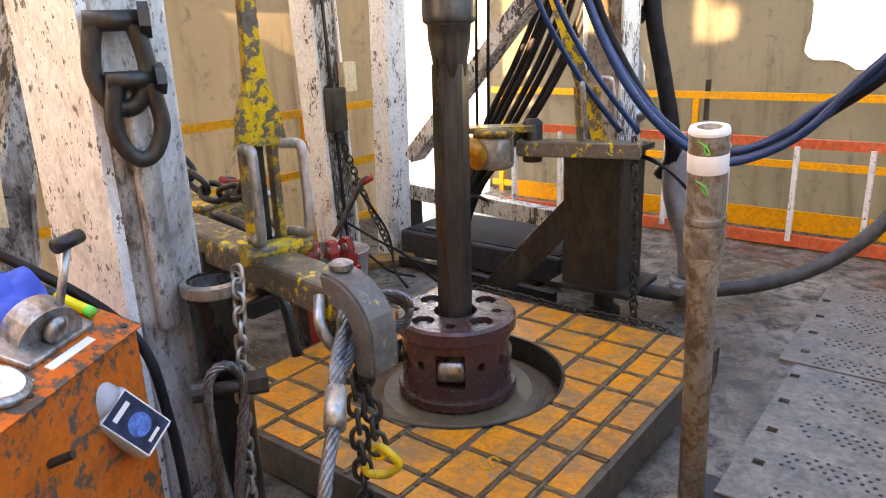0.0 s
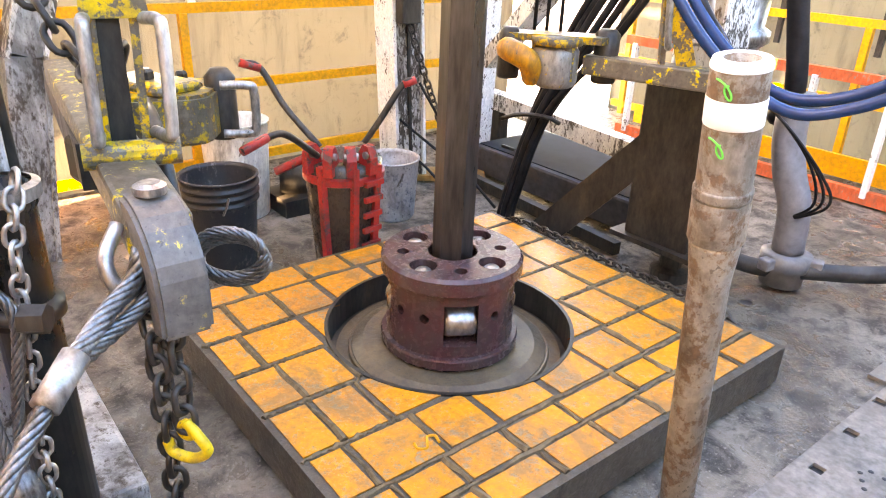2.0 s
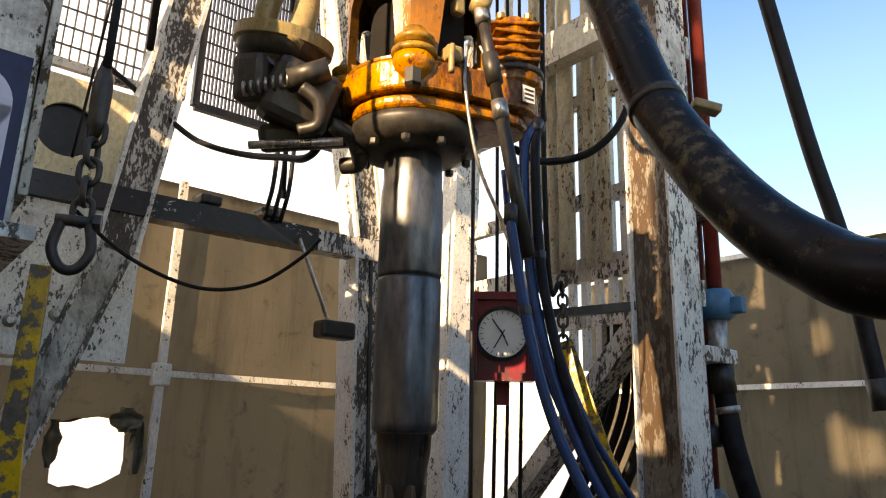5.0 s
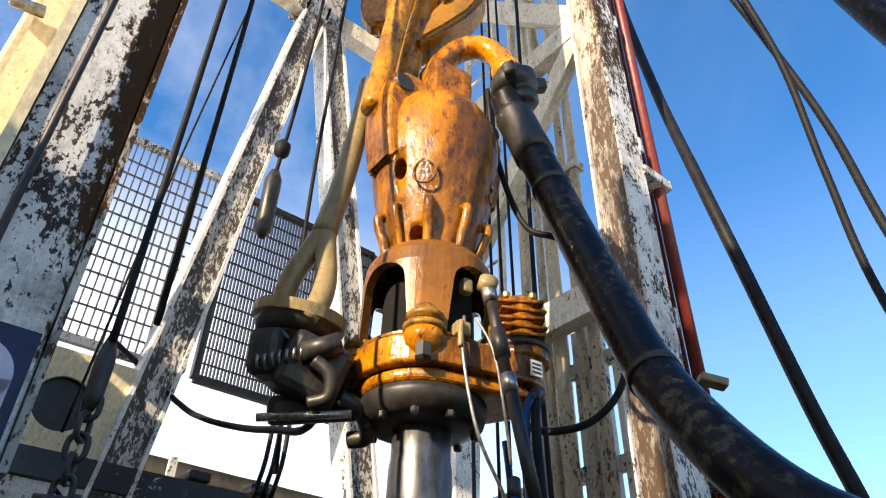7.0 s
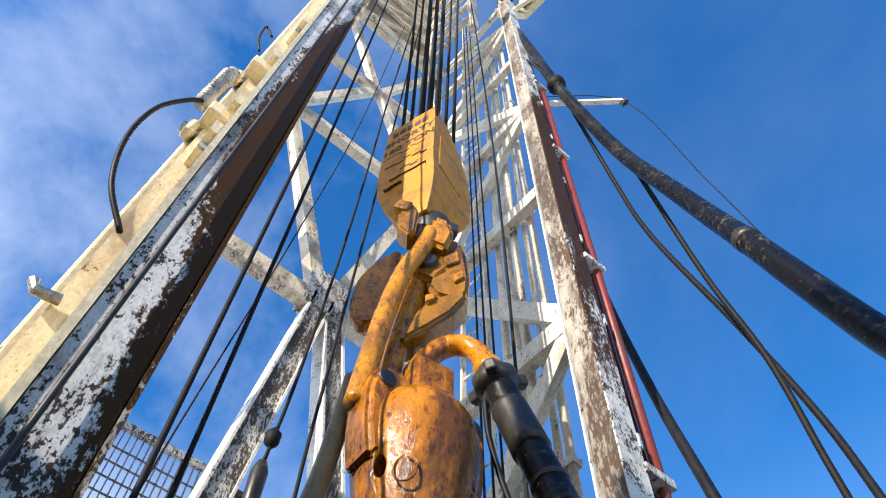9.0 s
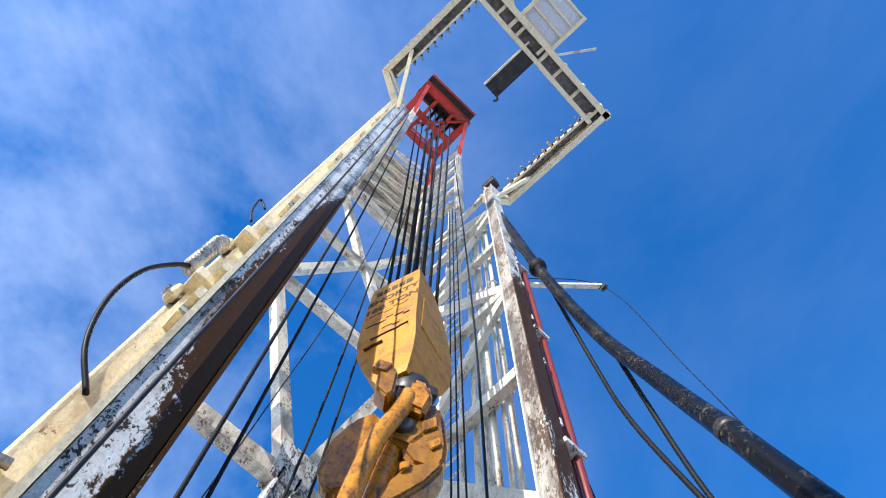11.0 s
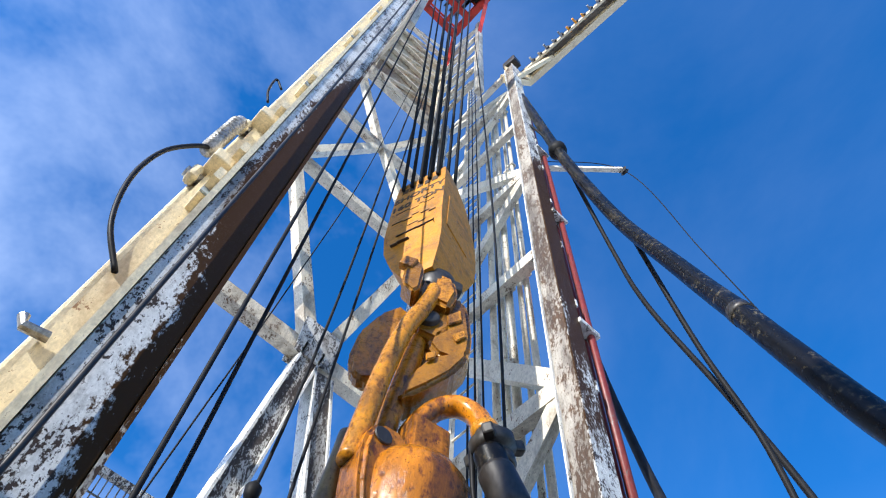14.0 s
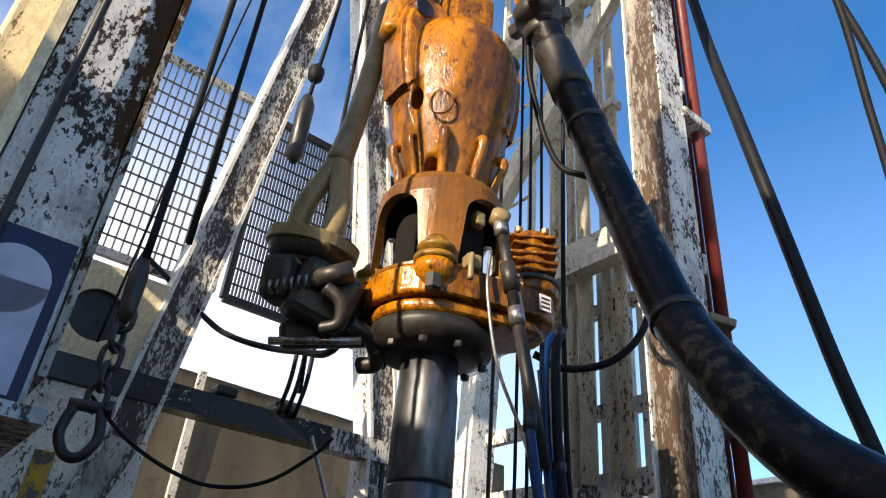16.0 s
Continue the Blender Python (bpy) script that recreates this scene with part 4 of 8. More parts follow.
    for k in range(6):
        z = 16.2 + 1.35 * k
        for x in (-1.7,):
            part("upper_strut", beam(bmesh.new(), (x, -0.9, z), (x, 0.75, z), 0.08, 0.1), MAST, m)
            part("upper_brace", beam(bmesh.new(), (x, -0.9, z), (x, 0.75, z + 1.3), 0.06, 0.08), MAST, m)
        for y in (-0.95, 0.80):
            part("upper_strut", beam(bmesh.new(), (-0.35, y, z), (-1.7, y, z), 0.08, 0.1), MAST, m)
            part("upper_brace", beam(bmesh.new(), (-0.35, y, z), (-1.7, y, z + 1.3), 0.06, 0.08), MAST, m)
    part("back_plate", bmbox(-1.80, -1.76, -0.86, 0.82, 16.6, 22.3), worn("rust streaked cream plate paint", (0.66, 0.57, 0.40), (0.15, 0.07, 0.035), 0.52, 1.0, 0.6, grime=(0.20, 0.11, 0.06), grime_amount=0.4, stretch=(1, 1, 0.4), sharp=0.1), m, "rust streaked cream plate")
    # white lower plates beside the near leg
    part("leg_plate", bmbox(-1.98, -0.6, -1.32, -1.22, 2.0, 3.6), WHITE, m, "white painted plate with a round hole")
    return m


mast()


def pierced_plate():
    """The white end plate beside the near leg, with its hole."""
    p = thing("mast_plate", "white painted plate with a large round hole on the mast", "plate")
    ob = part("plate", bmbox(-1.86, -1.84, -1.22, -0.46, 2.87, 3.40), CREAM, p)
    # added black sheet gives the round hole its shaded inside
    part("shade_backing", bmbox(-1.885, -1.875, -1.05, -0.55, 2.9, 3.36), BLACK, p)
    cut = bmesh.new()
    lathe(cut, [(0.14, -0.3), (0.14, 0.3)], 28, pose(-1.85, -0.80, 3.12, 0, 90, 0))
    bore(ob, cut)
    part("lower_plate", bmbox(-1.85, -1.83, -1.5, -0.38, 2.0, 2.74), WHITE, p)
    for y, z in ((-1.0, 2.6), (-0.72, 2.2), (-0.9, 2.15)):
        part("bolt", turned([(0.03, 0), (0.03, 0.02), (0.015, 0.03)], 12, pose(-1.83, y, z, 0, 90, 0)), GREY, p)


pierced_plate()


def crown():
    c = thing("crown_block", "red painted crown block frame at the mast head", "crown block")
    x0, x1, y0, y1, z = -1.05, 0.34, -1.12, 0.46, 23.5
    for y in (y0, y1):
        part("girder", hbeam(bmesh.new(), (x0 - 0.1, y, z), (x1 + 0.1, y, z), 0.2, 0.34, 0.03), CROWN, c)
    for x in (x0, -0.42, x1):
        part("girder", hbeam(bmesh.new(), (x, y0, z - 0.05), (x, y1, z - 0.05), 0.18, 0.3, 0.03), CROWN, c)
    for s, y in ((-1, y0), (1, y1)):
        part("brace", beam(bmesh.new(), (-0.35, -0.95 if s < 0 else 0.8, 21.6), (x1, y, z - 0.2), 0.10, 0.14), CROWN, c)
        part("brace", beam(bmesh.new(), (-1.65, -0.95 if s < 0 else 0.8, 21.9), (x0, y, z - 0.2), 0.10, 0.14), CROWN, c)
        part("sheave_bearer", beam(bmesh.new(), (x0, -0.33 + s * 0.36, z - 0.12), (x1, -0.33 + s * 0.30, z - 0.12), 0.1, 0.16), CROWN, c)
    part("cross_brace", beam(bmesh.new(), (x0, y0 + 0.1, z - 0.2), (x1, y1 - 0.1, z - 0.2), 0.07, 0.09), CROWN, c)
    for x, y in ((x0, y0), (x0, y1), (x1, y1), (x1, y0)):
        part("guard_post", beam(bmesh.new(), (x, y, z + 0.1), (x, y, z + 1.2), 0.06, 0.06), CROWN, c)
    for y in (y0, y1):
        part("guard_rail", beam(bmesh.new(), (x0, y, z + 1.2), (x1, y, z + 1.2), 0.06, 0.06), CROWN, c)
    for x in (x0, x1):
        part("guard_rail", beam(bmesh.new(), (x, y0, z + 1.2), (x, y1, z + 1.2), 0.06, 0.06), CROWN, c)
    for k in range(5):
        part("sheave", turned([(0.1, -0.04), (0.42, -0.04), (0.36, 0), (0.42, 0.04), (0.1, 0.04)], 28, pose(-0.32, -0.66 + 0.20 * k, 23.75, 90, 0, 0)), DARK, c)
    part("floor_grate", bmbox(-0.05, 0.72, -1.25, 0.52, z + 0.22, z + 0.26), DARK, c, "dark grated crown deck")
    for k in range(4):
        part("deck_joist", beam(bmesh.new(), (-0.05 + 0.25 * k, -1.25, z + 0.18), (-0.05 + 0.25 * k, 0.52, z + 0.18), 0.06, 0.08), CROWN, c)


crown()


def racking_board():
    r = thing("racking_board", "white steel racking board with finger racks high on the mast", "racking board", m=pose(0, 0, 0, 0, 0, 3.3))
    z = 17.7
    x0, x1, y0, y1 = 0.25, 3.12, -2.12, 1.90
    for y, s in ((y0, 1), (y1, -1)):
        part("side_beam", hbeam(bmesh.new(), (x0, y, z), (x1 + 0.1, y, z), 0.14, 0.24, 0.02), CREAM, r)
        part("side_beam", beam(bmesh.new(), (x0 + 0.1, y + s * 0.26, z), (x1 - 0.2, y + s * 0.26, z), 0.05, 0.14), CREAM, r)
        part("side_walk", bmbox(x0, x1, min(y, y + s * 0.28), max(y, y + s * 0.28), z + 0.12, z + 0.15), GRATE, r)
        part("hand_rail", beam(bmesh.new(), (x0, y - s * 0.06, z + 1.05), (x1, y - s * 0.06, z + 1.05), 0.05, 0.05), MAST, r)
        for k in range(5):
            x = x0 + 0.2 + k * (x1 - x0 - 0.3) / 4
            part("rail_post", beam(bmesh.new(), (x, y - s * 0.06, z), (x, y - s * 0.06, z + 1.05), 0.05, 0.05), MAST, r)
        for k in range(11):
            x = x0 + 0.35 + k * 0.2
            f = part("finger", beam(bmesh.new(), (x, y + s * 0.22, z - 0.03), (x, y + s * (0.37 if k % 2 else 0.42), z - 0.03), 0.045, 0.06), RAIL if k in (5, 6, 7) and s < 0 else GREY, r)
            part("finger_pin", turned([(0.03, -0.05), (0.04, -0.02), (0.04, 0.06), (0.02, 0.08)], 10, pose(x + 0.03, y + s * 0.30, z)), DARK, f)
    # wide end walk between two beams
    part("end_beam", hbeam(bmesh.new(), (x1, y0 - 0.1, z), (x1, y1 + 0.1, z), 0.13, 0.24, 0.02), CREAM, r)
    part("end_beam", hbeam(bmesh.new(), (x1 - 0.36, y0 + 0.1, z), (x1 - 0.36, y1 - 0.1, z), 0.10, 0.20, 0.02), CREAM, r)
    part("end_walk", bmbox(x1 - 0.32, x1 - 0.05, y0, y1, z + 0.10, z + 0.13), GRATE, r, "pale grated walkway")
    for k in range(7):
        y = y0 + 0.2 + k * (y1 - y0 - 0.4) / 6
        part("walk_tie", beam(bmesh.new(), (x1 - 0.36, y, z), (x1, y, z), 0.07, 0.09), CREAM, r)
        part("rail_post", beam(bmesh.new(), (x1 + 0.08, y, z), (x1 + 0.08, y, z + 1.1), 0.05, 0.05), MAST, r)
    for h in (0.6, 1.1):
        part("hand_rail", beam(bmesh.new(), (x1 + 0.08, y0, z + h), (x1 + 0.08, y1, z + h), 0.05, 0.05), MAST, r)
    part("diving_board", bmbox(1.62, x1 - 0.25, -0.42, -0.05, z - 0.06, z - 0.02), DARK, r, "dark diving board platform")
    for y in (-0.42, -0.05):
        part("board_edge", beam(bmesh.new(), (1.62, y, z + 0.0), (x1 - 0.2, y, z + 0.0), 0.04, 0.13), CREAM if y < -0.3 else DARK, r)
    part("board_hook", tube([(1.66, -0.05, z), (1.60, 0.02, z - 0.02), (1.52, -0.02, z - 0.04)], 0.025), DARK, r)
    basket = part("basket_floor", bmbox(3.20, 4.10, -0.94, 0.02, z + 0.03, z + 0.04), plain("pale basket mesh", (0.55, 0.57, 0.60), 0.5, vary=0.4, scale=40), r, "pale wire mesh basket floor")
    for k in range(4):
        x = 3.20 + 0.3 * k
        part("basket_bar", beam(bmesh.new(), (x, -0.95, z), (x, 0.03, z), 0.05, 0.05), CREAM, basket)
    for y in (-0.95, 0.03):
        part("basket_frame", beam(bmesh.new(), (2.75, y, z), (4.13, y, z), 0.09, 0.09), CREAM, basket)
    part("outrigger", beam(bmesh.new(), (x1, 0.16, z), (3.88, 0.68, z), 0.05, 0.06), MAST, r)
    part("outrigger", beam(bmesh.new(), (x1, -1.15, z + 0.1), (3.52, -1.80, z + 0.1), 0.10, 0.10), CREAM, r)
    for y, s in ((y0, 1), (y1, -1)):
        part("hanger", beam(bmesh.new(), (x0, y, z), (-0.1, s * -1.36, z - 0.4), 0.14, 0.20), CREAM, r)
        part("hanger", beam(bmesh.new(), (x0 + 0.7, y + s * 0.1, z - 0.05), (0.0, s * -1.36, z - 1.2), 0.08, 0.12), CREAM, r)
        part("hanger_plate", beam(bmesh.new(), (x0 + 0.1, y + s * 0.02, z), (0.05, s * -1.30, z - 0.05), 0.04, 0.34), CREAM, r)
    part("lamp_box", bmbox(0.0, 0.34, 1.28, 1.52, z + 0.1, z + 0.5, pose(0, 0, 0, 0, 0, 0), bevel=0.02), DARK, r, "dark floodlight case")


racking_board()


def ladder(label, x, y, z0, z1, along=(1, 0), w=0.36):
    l = thing("ladder", label, "ladder")
    dx, dy = along
    for s in (-0.5, 0.5):
        part("stile", beam(bmesh.new(), (x + s * w * dx, y + s * w * dy, z0), (x + s * w * dx, y + s * w * dy, z1), 0.05, 0.03), MAST, l)
    for k in range(int((z1 - z0) / 0.3)):
        z = z0 + 0.15 + 0.3 * k
        part("rung", bar((x - w / 2 * dx, y - w / 2 * dy, z), (x + w / 2 * dx, y + w / 2 * dy, z), 0.013, 6), MAST, l)


ladder("white steel ladder up the mast", -1.25, 1.5, 3.9, 21.5)


def mast_pipes():
    for x, y, r in ((-0.86, 1.52, 0.04), (-0.74, 1.54, 0.03), (-0.62, 1.52, 0.045), (-0.48, 1.55, 0.03), (-0.36, 1.52, 0.035)):
        p = thing("mast_pipe", "white painted steel pipe run up the mast", "pipe", "pipes up the mast")
        part("tube", bar((x, y, 2.6), (x, y, 16.6), r, 10), MAST, p, smooth=True)
        for z in (5.0, 8.6, 12.2, 15.4):
            part("clamp", bmbox(x - r - 0.015, x + r + 0.015, y - r - 0.012, y + r + 0.012, z, z + 0.06), MAST, p)


mast_pipes()


def standpipe():
    s = thing("standpipe", "faded red standpipe with a blue hammer union", "standpipe")
    part("main_pipe", bar((0.03, 1.70, 0.3), (0.03, 1.70, 15.8), 0.05, 16), REDPIPE, s, smooth=True)
    part("side_pipe", bar((0.13, 1.70, 2.2), (0.13, 1.70, 12.0), 0.036, 14), REDPIPE, s, smooth=True)
    part("valve_body", turned([(0.075, 0.9), (0.105, 0.93), (0.105, 0.98), (0.08, 1.0), (0.082, 1.12), (0.12, 1.15), (0.12, 1.2), (0.085, 1.22), (0.095, 1.34), (0.095, 1.44), (0.07, 1.5)], 24, pose(0.03, 1.70, 0)), GREY, s, "grey mud valve", True)
    part("collar", turned([(0.07, 1.68), (0.082, 1.7), (0.082, 1.76), (0.07, 1.78)], 20, pose(0.03, 1.70, 0)), DARK, s, "", True)
    u = part("union", turned([(0.058, 2.26), (0.085, 2.28), (0.09, 2.36), (0.07, 2.4)], 20, pose(0.13, 1.70, 0)), BLUE_PAINT, s, "blue hammer union", True)
    for a in (0, 120, 240):
        part("union_lug", bmbox(0.07, 0.14, -0.022, 0.022, 2.28, 2.36, pose(0.13, 1.70, 0, 0, 0, a), bevel=0.008), BLUE_PAINT, u)
    part("nipple", bar((0.13, 1.70, 2.0), (0.13, 1.70, 2.28), 0.045, 16), GREY, s, smooth=True)
    for z in (2.05, 2.75, 4.6, 7.0, 9.5, 12.0):
        part("clamp", bmbox(-0.03, 0.19, 1.50, 1.76, z, z + 0.07, bevel=0.008), WHITE_DIRTY, s)
    part("top_bend", tube([(0.03, 1.70, 15.6), (0.03, 1.70, 15.8), (0.0, 1.62, 15.86), (-0.03, 1.5, 15.8)], 0.065), DARK, s, smooth=True)
    part("red_hook", tube([(-0.12, 1.66, 8.9), (-0.2, 1.68, 8.2), (-0.14, 1.7, 7.8), (-0.02, 1.72, 8.0)], 0.05), ORANGE_RED, s, smooth=True)


standpipe()


def bar_screen():
    g = thing("bar_screen", "white flaking steel bar screen behind the mast leg", "screen")
    for z in (2.32, 2.6, 3.0, 3.62):
        part("rail", beam(bmesh.new(), (-1.55, 1.62, z), (-0.05, 1.62, z), 0.05, 0.08 if z != 2.6 else 0.13), WHITE_DIRTY, g)
    for k in range(9):
        x = -0.12 - 0.092 * k
        part("bar", bmbox(x - 0.02, x + 0.02, 1.60, 1.635, 2.05 if k < 7 else 2.55, 3.9), WHITE, g)


bar_screen()


def grating(label, y0, y1, z0, z1, x, lean=0.0, mat=GRATE, close=0.035, edge=WHITE_DIRTY):
    g = thing("grating", label, "grating")
    for a, b in (((y0, z0), (y1, z0)), ((y0, z1), (y1, z1)), ((y0, z0), (y0, z1)), ((y1, z0), (y1, z1))):
        p = Vector((x + lean * (a[0] - y0), a[0], a[1]))
        q = Vector((x + lean * (b[0] - y0), b[0], b[1]))
        part("edge", beam(bmesh.new(), p, q, 0.04, 0.05), edge, g)
    bm = bmesh.new()
    n = int((y1 - y0) / close)
    for k in range(1, n):
        y = y0 + (y1 - y0) * k / n
        beam(bm, (x + lean * (y - y0), y, z0), (x + lean * (y - y0), y, z1), 0.006, 0.03, up=(1, 0, 0))
    tagged(part("bar_field", bm, mat, g), kind="stuff")
    bm = bmesh.new()
    for k in range(1, int((z1 - z0) / 0.11)):
        z = z0 + 0.11 * k
        beam(bm, (x, y0, z), (x + lean * (y1 - y0), y1, z), 0.012, 0.008)
    tagged(part("mesh", bm, mat, g), kind="stuff")


grating("rusty galvanised grating walkway panel", -0.95, -0.2, 3.58, 5.08, -2.1, 0.0, GRATE, 0.045)
grating("dark rusty grating walkway panel behind the elevator", -0.11, 1.08, 3.58, 5.04, -2.12, 0.0, DARK, 0.023, DARK)


# ---------------------------------------------------------------- the travelling gear
LINK = worn("grimy tan link paint", (0.30, 0.22, 0.10), (0.09, 0.07, 0.05), 0.45, 6, 0.45, 0.5, moves=True, sharp=0.3, stretch=(1, 1, 0.6))
BROWNED = worn("browned greasy swivel paint", (0.28, 0.105, 0.012), (0.085, 0.04, 0.014), 0.52, 4.0, 0.36, 0.5, grime=(0.035, 0.018, 0.008), grime_amount=0.42, stretch=(1, 1, 0.6), moves=True, sharp=0.16)
LINK_DARK = worn("greasy yellow collar", (0.34, 0.17, 0.02), (0.05, 0.03, 0.015), 0.5, 10.0, 0.4, 0.5, grime=(0.03, 0.02, 0.012), grime_amount=0.5, stretch=(1, 1, 1), moves=True, sharp=0.1)
HOOK_YELLOW = worn("chipped yellow hook paint", (0.66, 0.27, 0.012), (0.11, 0.045, 0.01), 0.52, 6.0, 0.35, 0.4, grime=(0.04, 0.02, 0.01), grime_amount=0.5, stretch=(1, 1, 0.7), moves=True, sharp=0.12)
# darker, browner mix for the hook body, one horn, lip and latch
HOOK_DARK = worn("dark brown hook casting", (0.36, 0.155, 0.010), (0.045, 0.025, 0.012), 0.52, 3.5, 0.32, 0.4, grime=(0.02, 0.012, 0.008), grime_amount=0.5, stretch=(1, 1, 1), moves=True, sharp=0.22)
INK = plain("dark stencil ink", (0.06, 0.035, 0.02), 0.6, vary=0.3, moves=True)
# the gear's own axes: x across, y towards the rear brace, z up
GEAR = pose(0, 0, 0, 0, 0, 53.4)


def gear_point(x, y, z):
    return GEAR @ Vector((x, y, z))


def gear_tube(pts, r, seg=14, n=8):
    return tube([gear_point(*p) for p in pts], r, seg, n)


def hull_outline(circles, n=28):
    """The outline round several circles (x, y, r)."""
    pts = [(x + r * math.cos(2 * math.pi * k / n), y + r * math.sin(2 * math.pi * k / n)) for x, y, r in circles for k in range(n)]
    pts.sort()
    def half(seq):
        out = []
        for p in seq:
            while len(out) > 1 and (out[-1][0] - out[-2][0]) * (p[1] - out[-2][1]) - (out[-1][1] - out[-2][1]) * (p[0] - out[-2][0]) <= 0:
                out.pop()
            out.append(p)
        return out[:-1]
    return half(pts) + half(pts[::-1])


def slab(outline, z0, z1, bevel=0.012):
    bm = bmesh.new()
    extrude_outline(bm, outline, z1 - z0, GEAR @ pose(0, 0, z0))
    rim = [e for e in bm.edges if len(e.link_faces) == 2 and e.calc_face_angle(0) > 1.0]
    bmesh.ops.bevel(bm, geom=rim, offset=bevel, segments=3, affect="EDGES", profile=0.5)
    return bm


def swivel():
    s = thing("swivel", "oily orange yellow swivel with an arched drive unit below", "swivel")
    body = [(0.08, 3.29), (0.17, 3.29), (0.178, 3.34), (0.195, 3.42), (0.222, 3.52), (0.25, 3.64), (0.275, 3.78), (0.286, 3.90), (0.284, 3.98), (0.268, 4.06), (0.232, 4.13), (0.16, 4.18), (0.06, 4.19)]
    ob = part("bell_body", turned(body, 56, GEAR), SWIVEL, s, "oily yellow bell shaped body", True)
    hole = bmesh.new()
    for a, z, w, h in ((237, 3.66, 0.030, 1.7), (252, 3.36, 0.030, 1.3)):
        lathe(hole, [(w, 0.12), (w, 0.4)], 20, GEAR @ pose(0, 0, z, 0, 0, a) @ pose(0, 0, 0, 0, 90, 0) @ Matrix.Diagonal((h, 1, 1, 1)))
    bore(ob, hole)
    for a in (205, 232, 266, 305, 345, 30, 90, 140):
        q = GEAR @ pose(0, 0, 0, 0, 0, a)
        part("rib", tube([q @ Vector(p) for p in ((0.185, 0, 3.29), (0.205, 0, 3.37), (0.232, 0, 3.44), (0.238, 0, 3.485), (0.215, 0, 3.50))], 0.021 if a != 232 else 0.013, 10), SWIVEL, ob, "", True)
    # cast scroll on the front
    part("cast_scroll", sweep(bmesh.new(), [GEAR @ pose(0, 0, 0, 0, 0, 262 + 13 * math.cos(k * 0.55) * (1 - k * 0.02)) @ Vector((0.252 + 0.0009 * k, 0, 3.615 + 0.075 * math.sin(k * 0.55) * (1 - k * 0.02))) for k in range(15)], 0.0045, 5), SWIVEL, ob, "", True)
    # raised capacity letters run down the side, too worn to read
    for k in range(5):
        q = GEAR @ pose(0, 0, 0, 0, 0, 340)
        part("cast_letter", bmbox(0.262, 0.276, -0.014, 0.014, 3.60 + 0.075 * k, 3.65 + 0.075 * k, q @ pose(-0.012 + 0.004 * k, 0, 0), bevel=0.006), SWIVEL, ob)
    # drive unit housing with four arches
    win = part("window_body", turned([(0.238, 2.87), (0.252, 2.89), (0.255, 3.20), (0.248, 3.26), (0.225, 3.30), (0.17, 3.315), (0.165, 3.29), (0.20, 3.27), (0.222, 3.22), (0.218, 2.87), (0.238, 2.87)], 64, GEAR, cap=False), BROWNED, s, "oily brown arched housing")
    cut = bmesh.new()
    arch = [(-0.125, 2.90), (0.125, 2.90), (0.105, 3.13)] + [(0.105 * math.cos(radians(d)), 3.13 + 0.075 * math.sin(radians(d))) for d in range(20, 180, 20)] + [(-0.105, 3.13)]
    for a in (-45, 45, 135, 225):
        extrude_outline(cut, arch, 0.25, GEAR @ pose(0, 0, 0, 0, 0, a) @ pose(0, -0.13, 0, 90, 0, 0))
    bore(win, cut)
    # near-black column: the shade behind the arched windows is put into its colour
    part("inner_column", turned([(0.10, 2.70), (0.17, 2.89), (0.172, 3.0), (0.17, 3.2), (0.15, 3.30)], 32, GEAR), plain("matt black shade inside the arches", (0.006, 0.005, 0.005), 0.95, vary=0.4, moves=True), s, "", True)
    # gear case: a round ring with the motor's lobe beside it
    case = part("gear_case", slab(hull_outline([(0, 0, 0.262), (0.30, -0.02, 0.135)]), 2.775, 2.885, 0.014), SWIVEL, s, "yellow gear case")
    part("case_lip", slab(hull_outline([(0, 0, 0.235), (0.28, -0.02, 0.115)]), 2.725, 2.773, 0.018), SWIVEL, case)
    part("under_plate", turned([(0.105, 2.63), (0.16, 2.635), (0.215, 2.66), (0.225, 2.70), (0.225, 2.723)], 48, GEAR), DARK_M, s, "black greasy seal plate", True)
    for k in range(10):
        q = GEAR @ pose(0, 0, 0, 0, 0, 36 * k + 10)
        part("seal_bolt", turned([(0.014, 2.655), (0.016, 2.66), (0.016, 2.675), (0.008, 2.678)], 6, q @ pose(0.19, 0, -0.03)), DARK_M, s)
    for a in (268, 358, 88, 178):
        m = GEAR @ pose(0, 0, 0, 0, 0, a) @ pose(0.238, 0, 0)
        nut = part("tie_bolt", turned([(0.062, 2.888), (0.076, 2.893), (0.076, 2.912), (0.05, 2.916), (0.05, 2.932), (0.064, 2.936), (0.068, 2.955), (0.05, 2.967), (0.035, 2.995), (0.02, 3.0)], 28, m), LINK_DARK, s, "greasy stacked tie bolt washers", True)
        part("bolt_boss", turned([(0.03, 2.80), (0.062, 2.835), (0.07, 2.86), (0.07, 2.888)], 24, m), SWIVEL, nut, "", True)
        part("bolt_end", turned([(0.02, 2.77), (0.03, 2.78), (0.03, 2.83)], 6, m @ pose(0.035, 0, 0.0)), DARK_M, nut)
    lug = part("case_lug", bmbox(-0.028, 0.028, -0.03, 0.03, 2.886, 2.94, GEAR @ pose(0.115, -0.225, 0, 0, 0, 25), bevel=0.008), LINK, s)
    part("grease_pipe", gear_tube([(0.115, -0.262, 2.93), (0.112, -0.283, 2.89), (0.112, -0.286, 2.82)], 0.01), LINK, lug, "", True)
    part("hatch_lug", bmbox(-0.022, 0.022, -0.02, 0.02, 3.10, 3.16, GEAR @ pose(0.135, -0.17, 0, 0, 0, 30), bevel=0.01), LINK, s)
    # motor on the lobe
    at = GEAR @ pose(0.345, -0.03, 0)
